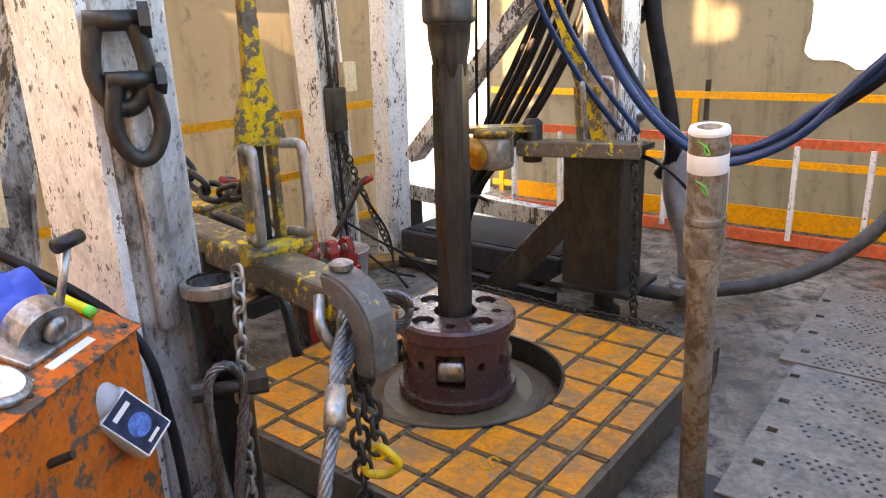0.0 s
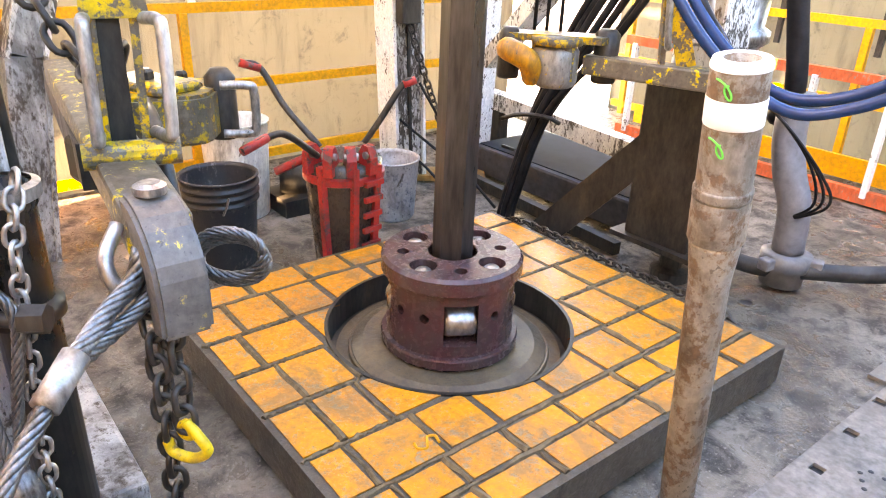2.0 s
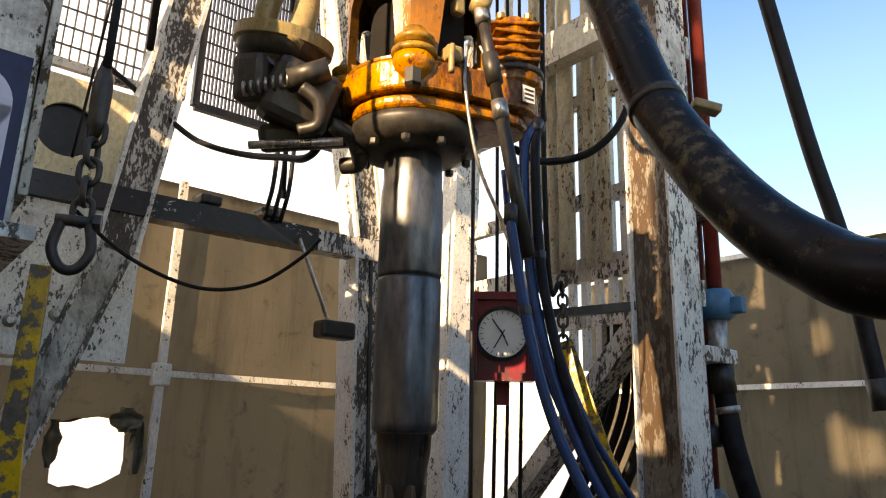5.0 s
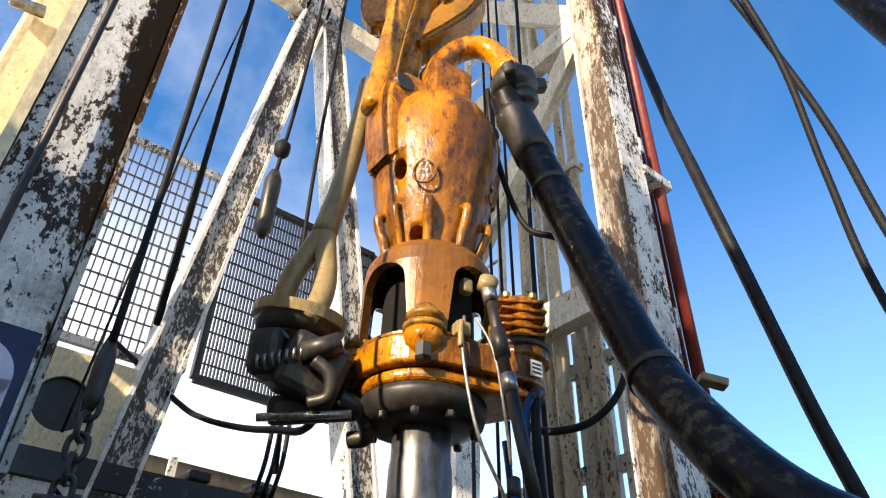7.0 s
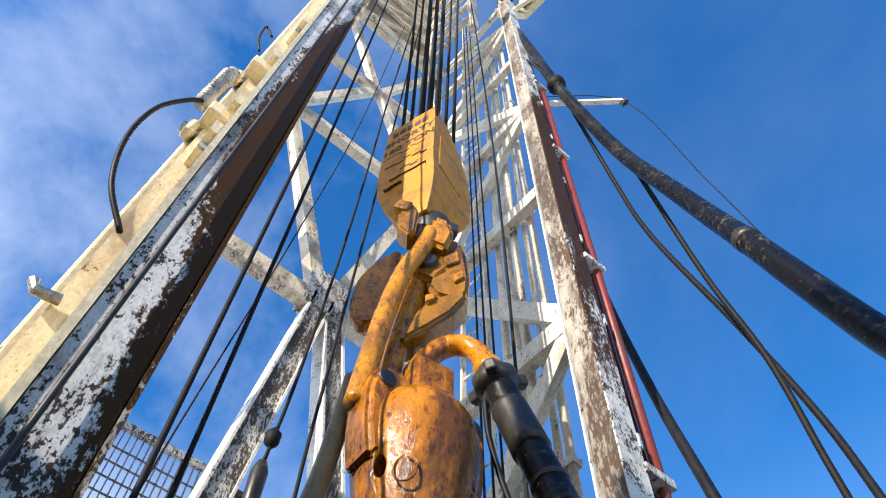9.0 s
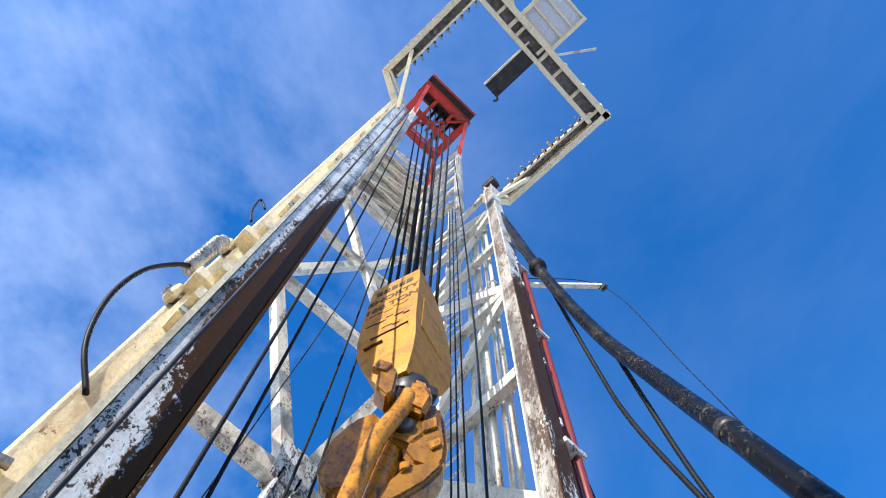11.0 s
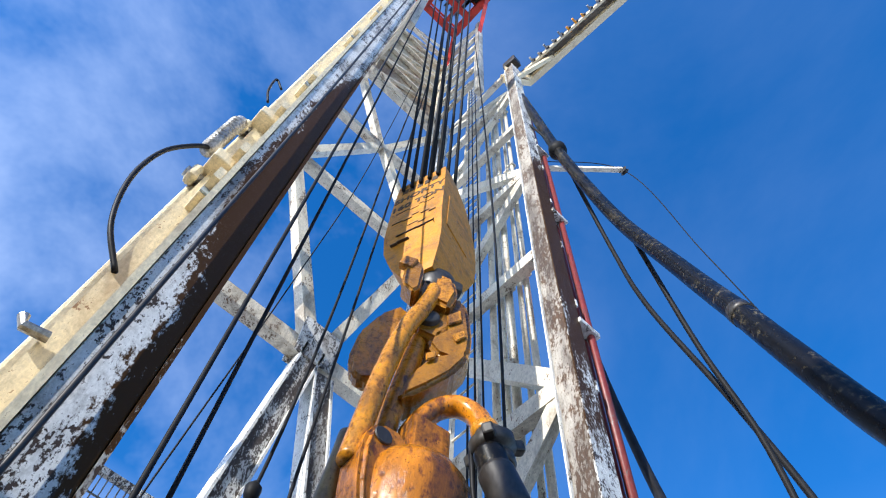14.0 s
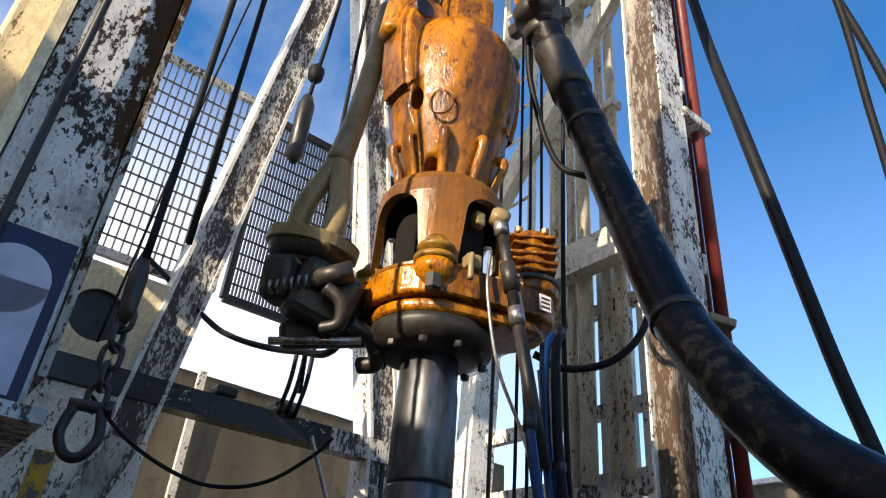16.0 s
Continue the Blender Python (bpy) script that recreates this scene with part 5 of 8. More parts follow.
    mot = part("motor", turned([(0.105, 2.885), (0.108, 2.90), (0.108, 2.925), (0.08, 2.935), (0.08, 3.13), (0.072, 3.15), (0.04, 3.155)], 32, at), SWIVEL, s, "yellow hydraulic motor", True)
    part("motor_flange", turned([(0.10, 2.926), (0.112, 2.93), (0.112, 2.948), (0.10, 2.952)], 32, at), DARK_M, mot, "dark motor flange", True)
    for k in range(5):
        part("motor_fin", bmbox(-0.088, 0.088, -0.088, 0.088, 2.97 + 0.035 * k, 2.985 + 0.035 * k, at @ pose(0, 0, 0, 0, 0, 8 * (k % 2)), bevel=0.006), SWIVEL, mot)
    for dx, dy in ((-0.05, -0.05), (0.05, -0.05), (0.05, 0.05), (-0.05, 0.05)):
        part("motor_bolt", turned([(0.013, 3.145), (0.016, 3.15), (0.016, 3.17), (0.008, 3.173)], 8, at @ pose(dx, dy, 0)), LINK_DARK, mot)
    part("motor_sticker", bmbox(-0.025, 0.025, -0.003, 0.003, 2.80, 2.86, GEAR @ pose(0.385, -0.134, 0, 0, 0, 30)), WHITEPAINT, case, "small white rating sticker")
    for k in range(3):
        part("sticker_bar", bmbox(-0.019, 0.019, -0.0045, -0.003, 2.81 + 0.016 * k, 2.817 + 0.016 * k, GEAR @ pose(0.385, -0.134, 0, 0, 0, 30)), INK, case)
    # slim ram that hangs before the gear case
    ram = part("ram", bar(gear_point(0.206, -0.30, 3.03), gear_point(0.262, -0.30, 2.71), 0.019, 14), DARK_M, s, "slim hydraulic ram", True)
    part("ram_head", turned([(0.010, -0.026), (0.034, -0.022), (0.034, 0.022), (0.010, 0.026)], 18, GEAR @ pose(0.202, -0.30, 3.06, 68, 0, 12)), LINK, ram, "", True)
    part("ram_neck", bar(gear_point(0.205, -0.30, 3.04), gear_point(0.212, -0.30, 2.99), 0.027, 14), GREY_M, ram, "", True)
    part("ram_collar", bar(gear_point(0.232, -0.30, 2.88), gear_point(0.250, -0.30, 2.78), 0.027, 14), DARK_M, ram, "dark greasy ram collar", True)
    part("ram_clamp", bmbox(-0.045, 0.045, -0.02, 0.03, 2.80, 2.83, GEAR @ pose(0.245, -0.30, 0, 0, 14, 0), bevel=0.006), LINK, ram)
    part("ram_gland", bar(gear_point(0.262, -0.30, 2.72), gear_point(0.272, -0.30, 2.66), 0.026, 14), GREY_M, ram, "bright ram gland", True)
    part("ram_rod", bar(gear_point(0.266, -0.30, 2.70), gear_point(0.352, -0.30, 2.22), 0.021, 14), DARK_M, ram, "", True)
    # bail ears, neck and gooseneck
    for a in (214, 34):
        m = GEAR @ pose(0, 0, 0, 0, 0, a)
        bm = bmesh.new()
        extrude_outline(bm, [(0.10, 3.80), (0.285, 3.70), (0.322, 3.88), (0.334, 4.08), (0.315, 4.20), (0.26, 4.27), (0.17, 4.28), (0.10, 4.24)], 0.20, m @ pose(0, 0.10, 0, 90, 0, 0))
        bmesh.ops.bevel(bm, geom=bm.edges[:], offset=0.028, segments=3, affect="EDGES")
        ear = part("bail_ear", bm, SWIVEL, s, "yellow bail ear")
        for y in (-0.104, 0.104):
            part("ear_pin", turned([(0.045, -0.006), (0.05, 0), (0.045, 0.006), (0.02, 0.007), (0.018, 0.014)], 18, m @ pose(0.25, y, 4.17, 90, 0, 0)), DARK_M, ear)
    part("neck_box", bmbox(-0.11, 0.11, -0.11, 0.11, 4.10, 4.47, GEAR @ pose(0.02, 0.0, 0, 0, 0, 28), bevel=0.018), SWIVEL, s, "square yellow neck")
    goose = part("gooseneck", gear_tube([(-0.04, 0.02, 4.48), (0.01, 0.02, 4.60), (0.09, 0.01, 4.70), (0.19, 0.0, 4.73), (0.28, -0.01, 4.67), (0.325, -0.03, 4.56), (0.345, -0.04, 4.46)], 0.062, 20), SWIVEL, s, "yellow gooseneck", True)
    part("neck_collar", bar(gear_point(0.332, -0.033, 4.53), gear_point(0.348, -0.042, 4.46), 0.076, 24), HOOK_YELLOW, goose, "", True)
    tilt = GEAR @ pose(0.372, -0.055, 4.37, 10, -15, 0)
    uni = part("hose_union", turned([(0.074, -0.12), (0.088, -0.11), (0.088, -0.06), (0.074, -0.05), (0.080, -0.03), (0.112, -0.02), (0.115, 0.045), (0.085, 0.06), (0.07, 0.10)], 28, tilt), DARK_M, goose, "black hammer union", True)
    for a in (10, 130, 250):
        part("union_lug", bmbox(0.09, 0.165, -0.03, 0.03, -0.02, 0.045, tilt @ pose(0, 0, 0, 0, 0, a), bevel=0.012), DARK_M, uni)
    return s


swivel_head = swivel()


def bail(label, pts, r):
    b = thing("bail", label, "bail")
    part("bar", gear_tube(pts, r, 16, 10), HOOK_YELLOW, b, "", True)
    return b


def elevator_links():
    """The forked link and the dark elevator that hang beside the swivel."""
    e = thing("elevator", "grimy forked elevator link with a dark pipe elevator", "elevator")
    shank = [(-0.335, -0.02, 4.38), (-0.348, -0.04, 4.12), (-0.383, -0.06, 3.72), (-0.428, -0.08, 3.40)]
    part("link_shank", sweep(bmesh.new(), [gear_point(*p) for p in curve_points(shank, 8)], 0.046, 16, radii=[0.046 + 0.022 * max(0.0, k / 24 - 0.72) for k in range(len(curve_points(shank, 8)))]), LINK, e, "grimy tan link", True)
    for pts in ([(-0.425, -0.08, 3.43), (-0.47, -0.08, 3.32), (-0.525, -0.07, 3.20), (-0.545, -0.05, 3.08), (-0.53, -0.02, 2.98)],
                [(-0.425, -0.08, 3.43), (-0.405, -0.10, 3.30), (-0.385, -0.13, 3.16), (-0.39, -0.17, 3.03), (-0.425, -0.19, 2.95)]):
        part("link_fork", gear_tube(pts, 0.043, 14), LINK, e, "", True)
    m = GEAR @ pose(-0.47, -0.07, 2.99, 10, 8, 0)
    part("elevator_ring", turned([(0.11, -0.05), (0.135, -0.055), (0.155, -0.02), (0.16, 0.02), (0.15, 0.045), (0.115, 0.045), (0.105, 0.0), (0.11, -0.05)], 36, m, cap=False), DARK_M, e, "dark elevator ring", True)
    part("ring_rim", turned([(0.150, 0.0), (0.172, 0.004), (0.174, 0.045), (0.150, 0.05), (0.150, 0.0)], 36, m, cap=False), LINK, e, "tan worn ring rim")
    part("elevator_body", bmbox(-0.02, 0.22, -0.13, 0.04, -0.26, -0.04, m @ pose(0.02, -0.02, 0, 0, 12, 20), bevel=0.035), DARK_M, e)
    part("body_cheek", bmbox(-0.12, 0.0, -0.12, 0.02, -0.22, -0.05, m @ pose(0.0, -0.03, 0, 0, -8, -12), bevel=0.03), DARK_M, e)
    part("elevator_latch", bmbox(-0.10, 0.26, -0.05, 0.05, -0.36, -0.26, m @ pose(0.0, -0.05, 0.0, 8, -16, 14), bevel=0.022), DARK_M, e, "black latch arm")
    part("latch_bar", bar(m @ Vector((-0.02, -0.12, -0.37)), m @ Vector((0.28, -0.10, -0.30)), 0.014, 10), GREY_M, e, "worn latch bar", True)
    part("latch_spring", sweep(bmesh.new(), [m @ Vector((-0.07 + 0.004 * k, -0.15 + 0.024 * math.cos(k * 1.1), -0.20 + 0.0016 * k + 0.024 * math.sin(k * 1.1))) for k in range(44)], 0.006, 5), GREY_M, e, "coiled latch spring", True)
    part("spring_sleeve", bar(m @ Vector((0.08, -0.15, -0.14)), m @ Vector((0.20, -0.15, -0.08)), 0.038, 16), DARK_M, e, "", True)
    part("latch_arm", tube([m @ Vector(p) for p in ((0.13, -0.16, -0.16), (0.19, -0.16, -0.20), (0.20, -0.15, -0.27), (0.14, -0.14, -0.30))], 0.024, 12), DARK_M, e, "dark greasy latch handle", True)
    part("latch_hook", tube([m @ Vector(p) for p in ((0.22, -0.05, -0.24), (0.30, -0.02, -0.27), (0.33, 0.02, -0.34), (0.27, 0.04, -0.36))], 0.03, 12), DARK_M, e, "", True)
    return e


links = elevator_links()

bails = [
    bail("worn yellow steel bail from the hook to the swivel", [(-0.285, -0.16, 4.05), (-0.258, -0.155, 4.36), (-0.210, -0.15, 4.80), (-0.142, -0.15, 5.20), (-0.06, -0.14, 5.47), (-0.005, -0.12, 5.72), (-0.03, -0.03, 5.88), (-0.12, 0.06, 5.80)], 0.056),
    bail("worn yellow steel bail from the hook to the swivel", [(-0.20, 0.05, 4.08), (-0.158, 0.02, 4.555), (-0.116, 0.0, 4.86), (-0.059, 0.0, 5.32), (-0.04, 0.02, 5.5)], 0.060),
]


def hook():
    h = thing("hook", "yellow painted travelling hook with side horns", "hook")

    def plate(pts, depth, off, name, label, mat=SWIVEL, bevel=0.028):
        bm = bmesh.new()
        extrude_outline(bm, pts, depth, GEAR @ pose(0.03, off + depth / 2, 0, 90, 0, 0))
        bmesh.ops.bevel(bm, geom=bm.edges[:], offset=bevel, segments=3, affect="EDGES")
        return part(name, bm, mat, h, label, False)

    plate([(-0.13, 5.30), (0.02, 5.22), (0.10, 5.32), (0.12, 5.62), (0.08, 5.86), (0.02, 6.02), (-0.12, 6.02), (-0.15, 5.8), (-0.10, 5.6)], 0.26, 0.04, "hook_body", "dark brown hook casting", HOOK_DARK)
    plate([(-0.05, 5.58), (0.07, 5.50), (0.12, 5.70), (0.09, 5.88), (-0.02, 5.94)], 0.12, -0.10, "hook_cheek", "yellow hook cheek", HOOK_YELLOW)
    plate([(-0.24, 5.74), (-0.36, 5.62), (-0.46, 5.38), (-0.485, 5.10), (-0.45, 4.94), (-0.385, 4.88), (-0.30, 4.90), (-0.20, 5.10), (-0.12, 5.36), (-0.14, 5.62)], 0.11, 0.06, "side_horn", "broad yellow side horn", HOOK_YELLOW)
    plate([(0.07, 5.74), (0.16, 5.74), (0.20, 5.60), (0.225, 5.30), (0.215, 5.14), (0.17, 5.02), (0.02, 5.08), (-0.04, 5.18), (-0.02, 5.30), (0.05, 5.42)], 0.22, 0.02, "side_horn", "dark brown side horn", HOOK_DARK)
    plate([(0.20, 5.16), (0.205, 5.06), (0.12, 4.90), (0.0, 4.76), (-0.10, 4.66), (-0.16, 4.64), (-0.13, 4.78), (-0.06, 4.96), (0.0, 5.04), (0.10, 5.10)], 0.20, 0.0, "lower_lip", "dark brown hook lip", HOOK_DARK)
    plate([(0.06, 5.48), (0.145, 5.56), (0.155, 5.44), (0.075, 5.37)], 0.02, -0.10, "lock_plate", "yellow lock plate", HOOK_YELLOW, 0.006)
    plate([(0.10, 5.27), (0.17, 5.33), (0.185, 5.26), (0.13, 5.20)], 0.02, -0.10, "lock_plate", "yellow lock plate", HOOK_YELLOW, 0.006)
    plate([(-0.04, 5.02), (0.02, 5.05), (0.015, 4.98), (-0.035, 4.95)], 0.02, -0.115, "lip_patch", "yellow rubbed lip patch", HOOK_YELLOW, 0.006)
    part("shank", turned([(0.09, 5.86), (0.13, 5.90), (0.135, 5.98), (0.14, 6.0), (0.14, 6.08), (0.12, 6.1)], 32, GEAR @ pose(0.0, 0.02, 0)), DARK_M, h, "dark swivel shank", True)
    plate([(-0.25, 5.66), (-0.17, 5.56), (-0.13, 5.62), (-0.12, 5.88), (-0.15, 5.98), (-0.22, 5.96), (-0.25, 5.86)], 0.14, -0.14, "latch", "cracked yellow hook latch", HOOK_DARK, 0.016)
    part("latch_tab", bmbox(-0.05, 0.05, -0.03, 0.03, -0.06, 0.06, GEAR @ pose(-0.20, -0.20, 5.93, 0, 20, 0), bevel=0.012), HOOK_YELLOW, h)
    part("lock_horn", bmbox(-0.06, 0.05, -0.05, 0.05, 5.95, 6.07, GEAR @ pose(0.13, 0.0, 0, 0, 0, 20), bevel=0.022), DARK_M, h)
    part("lower_pin", turned([(0.06, -0.16), (0.07, -0.15), (0.07, 0.15), (0.06, 0.16)], 20, GEAR @ pose(-0.02, 0.03, 5.42, 90, 0, 0)), DARK_M, h, "", True)
    return h


hook_head = hook()
BLOCK_TURN = 18.6
BLOCK_AT = (-0.160, 0.016)


def block():
    b = thing("travelling_block", "yellow travelling block with stencilled rating", "travelling block")
    m = pose(BLOCK_AT[0], BLOCK_AT[1], 0, 0, 0, BLOCK_TURN)
    bm = bmesh.new()
    rings = []
    # height, half width, front, back, shift across and back at the narrow foot
    for z, w, f, d, sx, sy in ((6.04, 0.116, 0.123, 0.123, 0.08, -0.09), (6.12, 0.149, 0.158, 0.158, 0.07, -0.07), (6.30, 0.207, 0.211, 0.220, 0.04, -0.03), (6.55, 0.253, 0.255, 0.273, 0.01, 0.00), (6.80, 0.261, 0.277, 0.304, 0.00, 0.00), (7.10, 0.261, 0.286, 0.295, 0.00, 0.00), (7.40, 0.259, 0.286, 0.229, 0.00, 0.00), (7.70, 0.253, 0.286, 0.106, 0.00, 0.00), (7.90, 0.245, 0.286, -0.053, 0.00, 0.00), (7.97, 0.237, 0.277, -0.150, 0.00, 0.00)):
        rings.append([bm.verts.new((x + sx, y + sy, z)) for x, y in ((-w, -f), (w, -f), (w, d), (-w, d))])
    for a, c in zip(rings, rings[1:]):
        for k in range(4):
            bm.faces.new((a[k], a[(k + 1) % 4], c[(k + 1) % 4], c[k]))
    bm.faces.new(list(reversed(rings[0])))
    bm.faces.new(rings[-1])
    edge = [e for e in bm.edges if e.calc_face_angle(0) > 0.8]
    bmesh.ops.bevel(bm, geom=edge, offset=0.045, segments=3, affect="EDGES")
    bmesh.ops.transform(bm, matrix=m, verts=bm.verts[:])
    part("housing", bm, BLOCK, b, "yellow block housing")
    for k in range(5):
        part("sheave", turned([(0.05, -0.018), (0.20, -0.018), (0.17, 0), (0.20, 0.018), (0.05, 0.018)], 28, m @ pose(-0.18 + 0.09 * k, 0.0, 7.68, 0, 90, 0)), DARK_M, b)
    for x in (-0.21, -0.13, -0.04, 0.05, 0.13, 0.21):
        part("rope_guard", bmbox(x - 0.02, x + 0.02, -0.265, -0.14, 7.95, 8.0, m, bevel=0.01), BLOCK, b)
    for word, z, size in (("SHORTY", 7.50, 0.132), ("160 TON", 7.31, 0.132)):
        t = bpy.data.curves.new("stencil", "FONT")
        t.body, t.size, t.align_x, t.extrude, t.offset = word, size, "CENTER", 0.002, 0.004
        ob = new("lettering", t)
        dg = bpy.context.evaluated_depsgraph_get()
        me = bpy.data.meshes.new_from_object(ob.evaluated_get(dg))
        bpy.data.objects.remove(ob)
        me.materials.clear()
        me.materials.append(INK)
        ob = new("lettering", me)
        ob.parent = b
        ob.matrix_basis = m @ pose(0.0, -0.2875, z, 90, 0, 0)
        tagged(ob, "dark stencilled rating")
    for k in range(5):
        part("name_bar", bmbox(-0.19 + 0.077 * k, -0.13 + 0.077 * k, -0.2895, -0.284, 7.69, 7.79, m), INK, b)
    # raised weld lines on the front plate
    rnd = random.Random(3)
    for z, x0, x1 in ((7.22, -0.20, 0.17), (7.02, -0.21, 0.04), (6.98, 0.06, 0.20), (6.86, -0.05, 0.12), (6.72, -0.14, 0.2), (6.62, -0.18, -0.02)):
        x = x0
        while x < x1:
            n = rnd.uniform(0.05, 0.11)
            dz = rnd.uniform(-0.03, 0.03)
            part("weld_seam", bmbox(x, min(x + n, x1), -0.2895 if z > 6.9 else -0.283, -0.26, z + dz, z + dz + 0.011, m), INK, b)
            x += n
    part("side_plate", bmbox(0.255, 0.270, -0.20, 0.14, 6.75, 7.35, m, bevel=0.006), BLOCK, b)
    return b


block_head = block()


def line(name, label, category, pts, r, mat, n=8, seg=8, group=""):
    return solid(name, tube(pts, r, seg, n), mat, label, category, group, smooth=True)


def lines():
    # drilling lines between block and crown
    for k in range(5):
        o = -0.18 + 0.09 * k
        turn = pose(BLOCK_AT[0], BLOCK_AT[1], 0, 0, 0, BLOCK_TURN)
        for side in (-1, 1):
            foot = turn @ Vector((o, -0.08 + side * 0.15, 7.75))
            line("drilling_line", "black greased wire drilling line", "wire rope", [foot, (-0.32 + side * 0.30, -0.66 + 0.20 * k, 23.6)], 0.018, CABLE, group="drilling lines between block and crown")
    # slack lines down the near side
    line("tong_line", "black greased tong line", "wire rope", [(-0.36, -0.84, 2.9), (-0.36, -0.84, 9.0), (-0.7, -0.8, 20.0)], 0.012, CABLE, group="tong lines")
    line("wire", "thin dark wire beside the mast", "wire rope", [(-1.6, -0.80, 2.9), (-1.6, -0.68, 4.64), (-1.6, -0.44, 7.53), (-1.6, -0.21, 10.85), (-1.6, 0.0, 17.0)], 0.007, CABLE)
    line("fast_line", "greasy wire rope lying along the stained leg", "wire rope", [(0.135, -1.36, 0.9), (0.14, -1.38, 3.0), (0.13, -1.33, 8.0), (0.13, -1.27, 17.0)], 0.011, DARK)
    # pair hanging behind the swivel
    line("hoist_line", "thin dark hoist line with a knotted end", "wire rope", [(-1.45, -0.126, 4.75), (-1.45, -0.07, 5.65), (-1.45, -0.01, 7.5), (-1.45, 0.02, 10.0), (-1.45, 0.03, 12.0), (-1.4, 0.1, 17)], 0.014, CABLE)
    line("hoist_line", "thin dark hoist line with a knotted end", "wire rope", [(-1.45, 0.20, 2.9), (-1.45, 0.14, 4.5), (-1.45, 0.15, 6.0), (-1.45, 0.18, 8.0), (-1.45, 0.22, 11.5), (-1.4, 0.25, 17)], 0.014, CABLE)
    w = thing("line_weight", "dark line weight on a hoist line", "weight")
    part("body", turned([(0.02, 4.25), (0.05, 4.3), (0.055, 4.7), (0.03, 4.78)], 14, pose(-1.45, -0.13, 0, 0, 0, 0)), DARK, w, smooth=True)
    part("knot", turned([(0.01, 4.9), (0.05, 4.95), (0.055, 5.02), (0.01, 5.08)], 10, pose(-1.45, -0.115, 0)), CABLE, w, smooth=True)
    # air hoses and lines that fall to the far side
    line("air_hose", "black air hose hanging from the mast", "hose", [(0.417, 1.665, 11.53), (0.368, 2.265, 9.33), (0.472, 2.335, 7.93), (0.775, 2.445, 6.17), (0.942, 2.467, 5.05), (1.04, 2.37, 4.01), (1.2, 2.5, 2.9)], 0.027, CABLE)
    line("air_hose", "black air hose hanging from the mast", "hose", [(0.804, 1.844, 8.15), (0.787, 2.224, 6.74), (0.851, 2.381, 5.70), (0.83, 2.46, 4.70), (0.879, 2.398, 3.69), (1.1, 2.5, 2.3)], 0.025, CABLE)
    thick = line("hydraulic_hose", "thick black hydraulic hose beside the standpipe", "hose", [(-0.45, 2.3, 12.5), (-0.40, 2.45, 9.6), (-0.25, 2.40, 7.6), (-0.02, 2.25, 6.0), (0.23, 2.05, 4.80), (0.358, 2.02, 4.05), (0.457, 2.12, 3.19), (0.554, 2.157, 2.60), (0.62, 2.2, 1.9)], 0.042, RUBBER)
    part("ferrule", bar((0.61, 2.19, 2.0), (0.622, 2.2, 1.86), 0.049, 14), DARK, thick, "dark crimped ferrule", True)
    line("guy_wire", "thin steel guy wire", "wire rope", [(-0.1, 1.7, 12.3), (0.802, 2.771, 12.12), (1.069, 3.168, 9.41), (1.26, 3.35, 7.3), (1.5, 3.75, 5.2), (1.9, 4.5, 2.6)], 0.007, CABLE)
    line("guy_wire", "thin steel guy wire", "wire rope", [(4.4, -0.4, 17.75), (14.0, 5.5, 17.2), (60.0, 34.4, 9.0), (95.0, 56.4, -2.8)], 0.012, CABLE)
    d = thing("davit", "white davit arm with a sheave on the mast", "davit")
    part("arm", beam(bmesh.new(), (-0.15, 1.62, 11.9), (0.79, 2.757, 12.15), 0.07, 0.07), MAST, d)
    part("sheave", turned([(0.02, -0.03), (0.07, -0.03), (0.05, 0), (0.07, 0.03), (0.02, 0.03)], 16, pose(0.80, 2.77, 12.1, 90, 0, 0)), DARK, d)


lines()


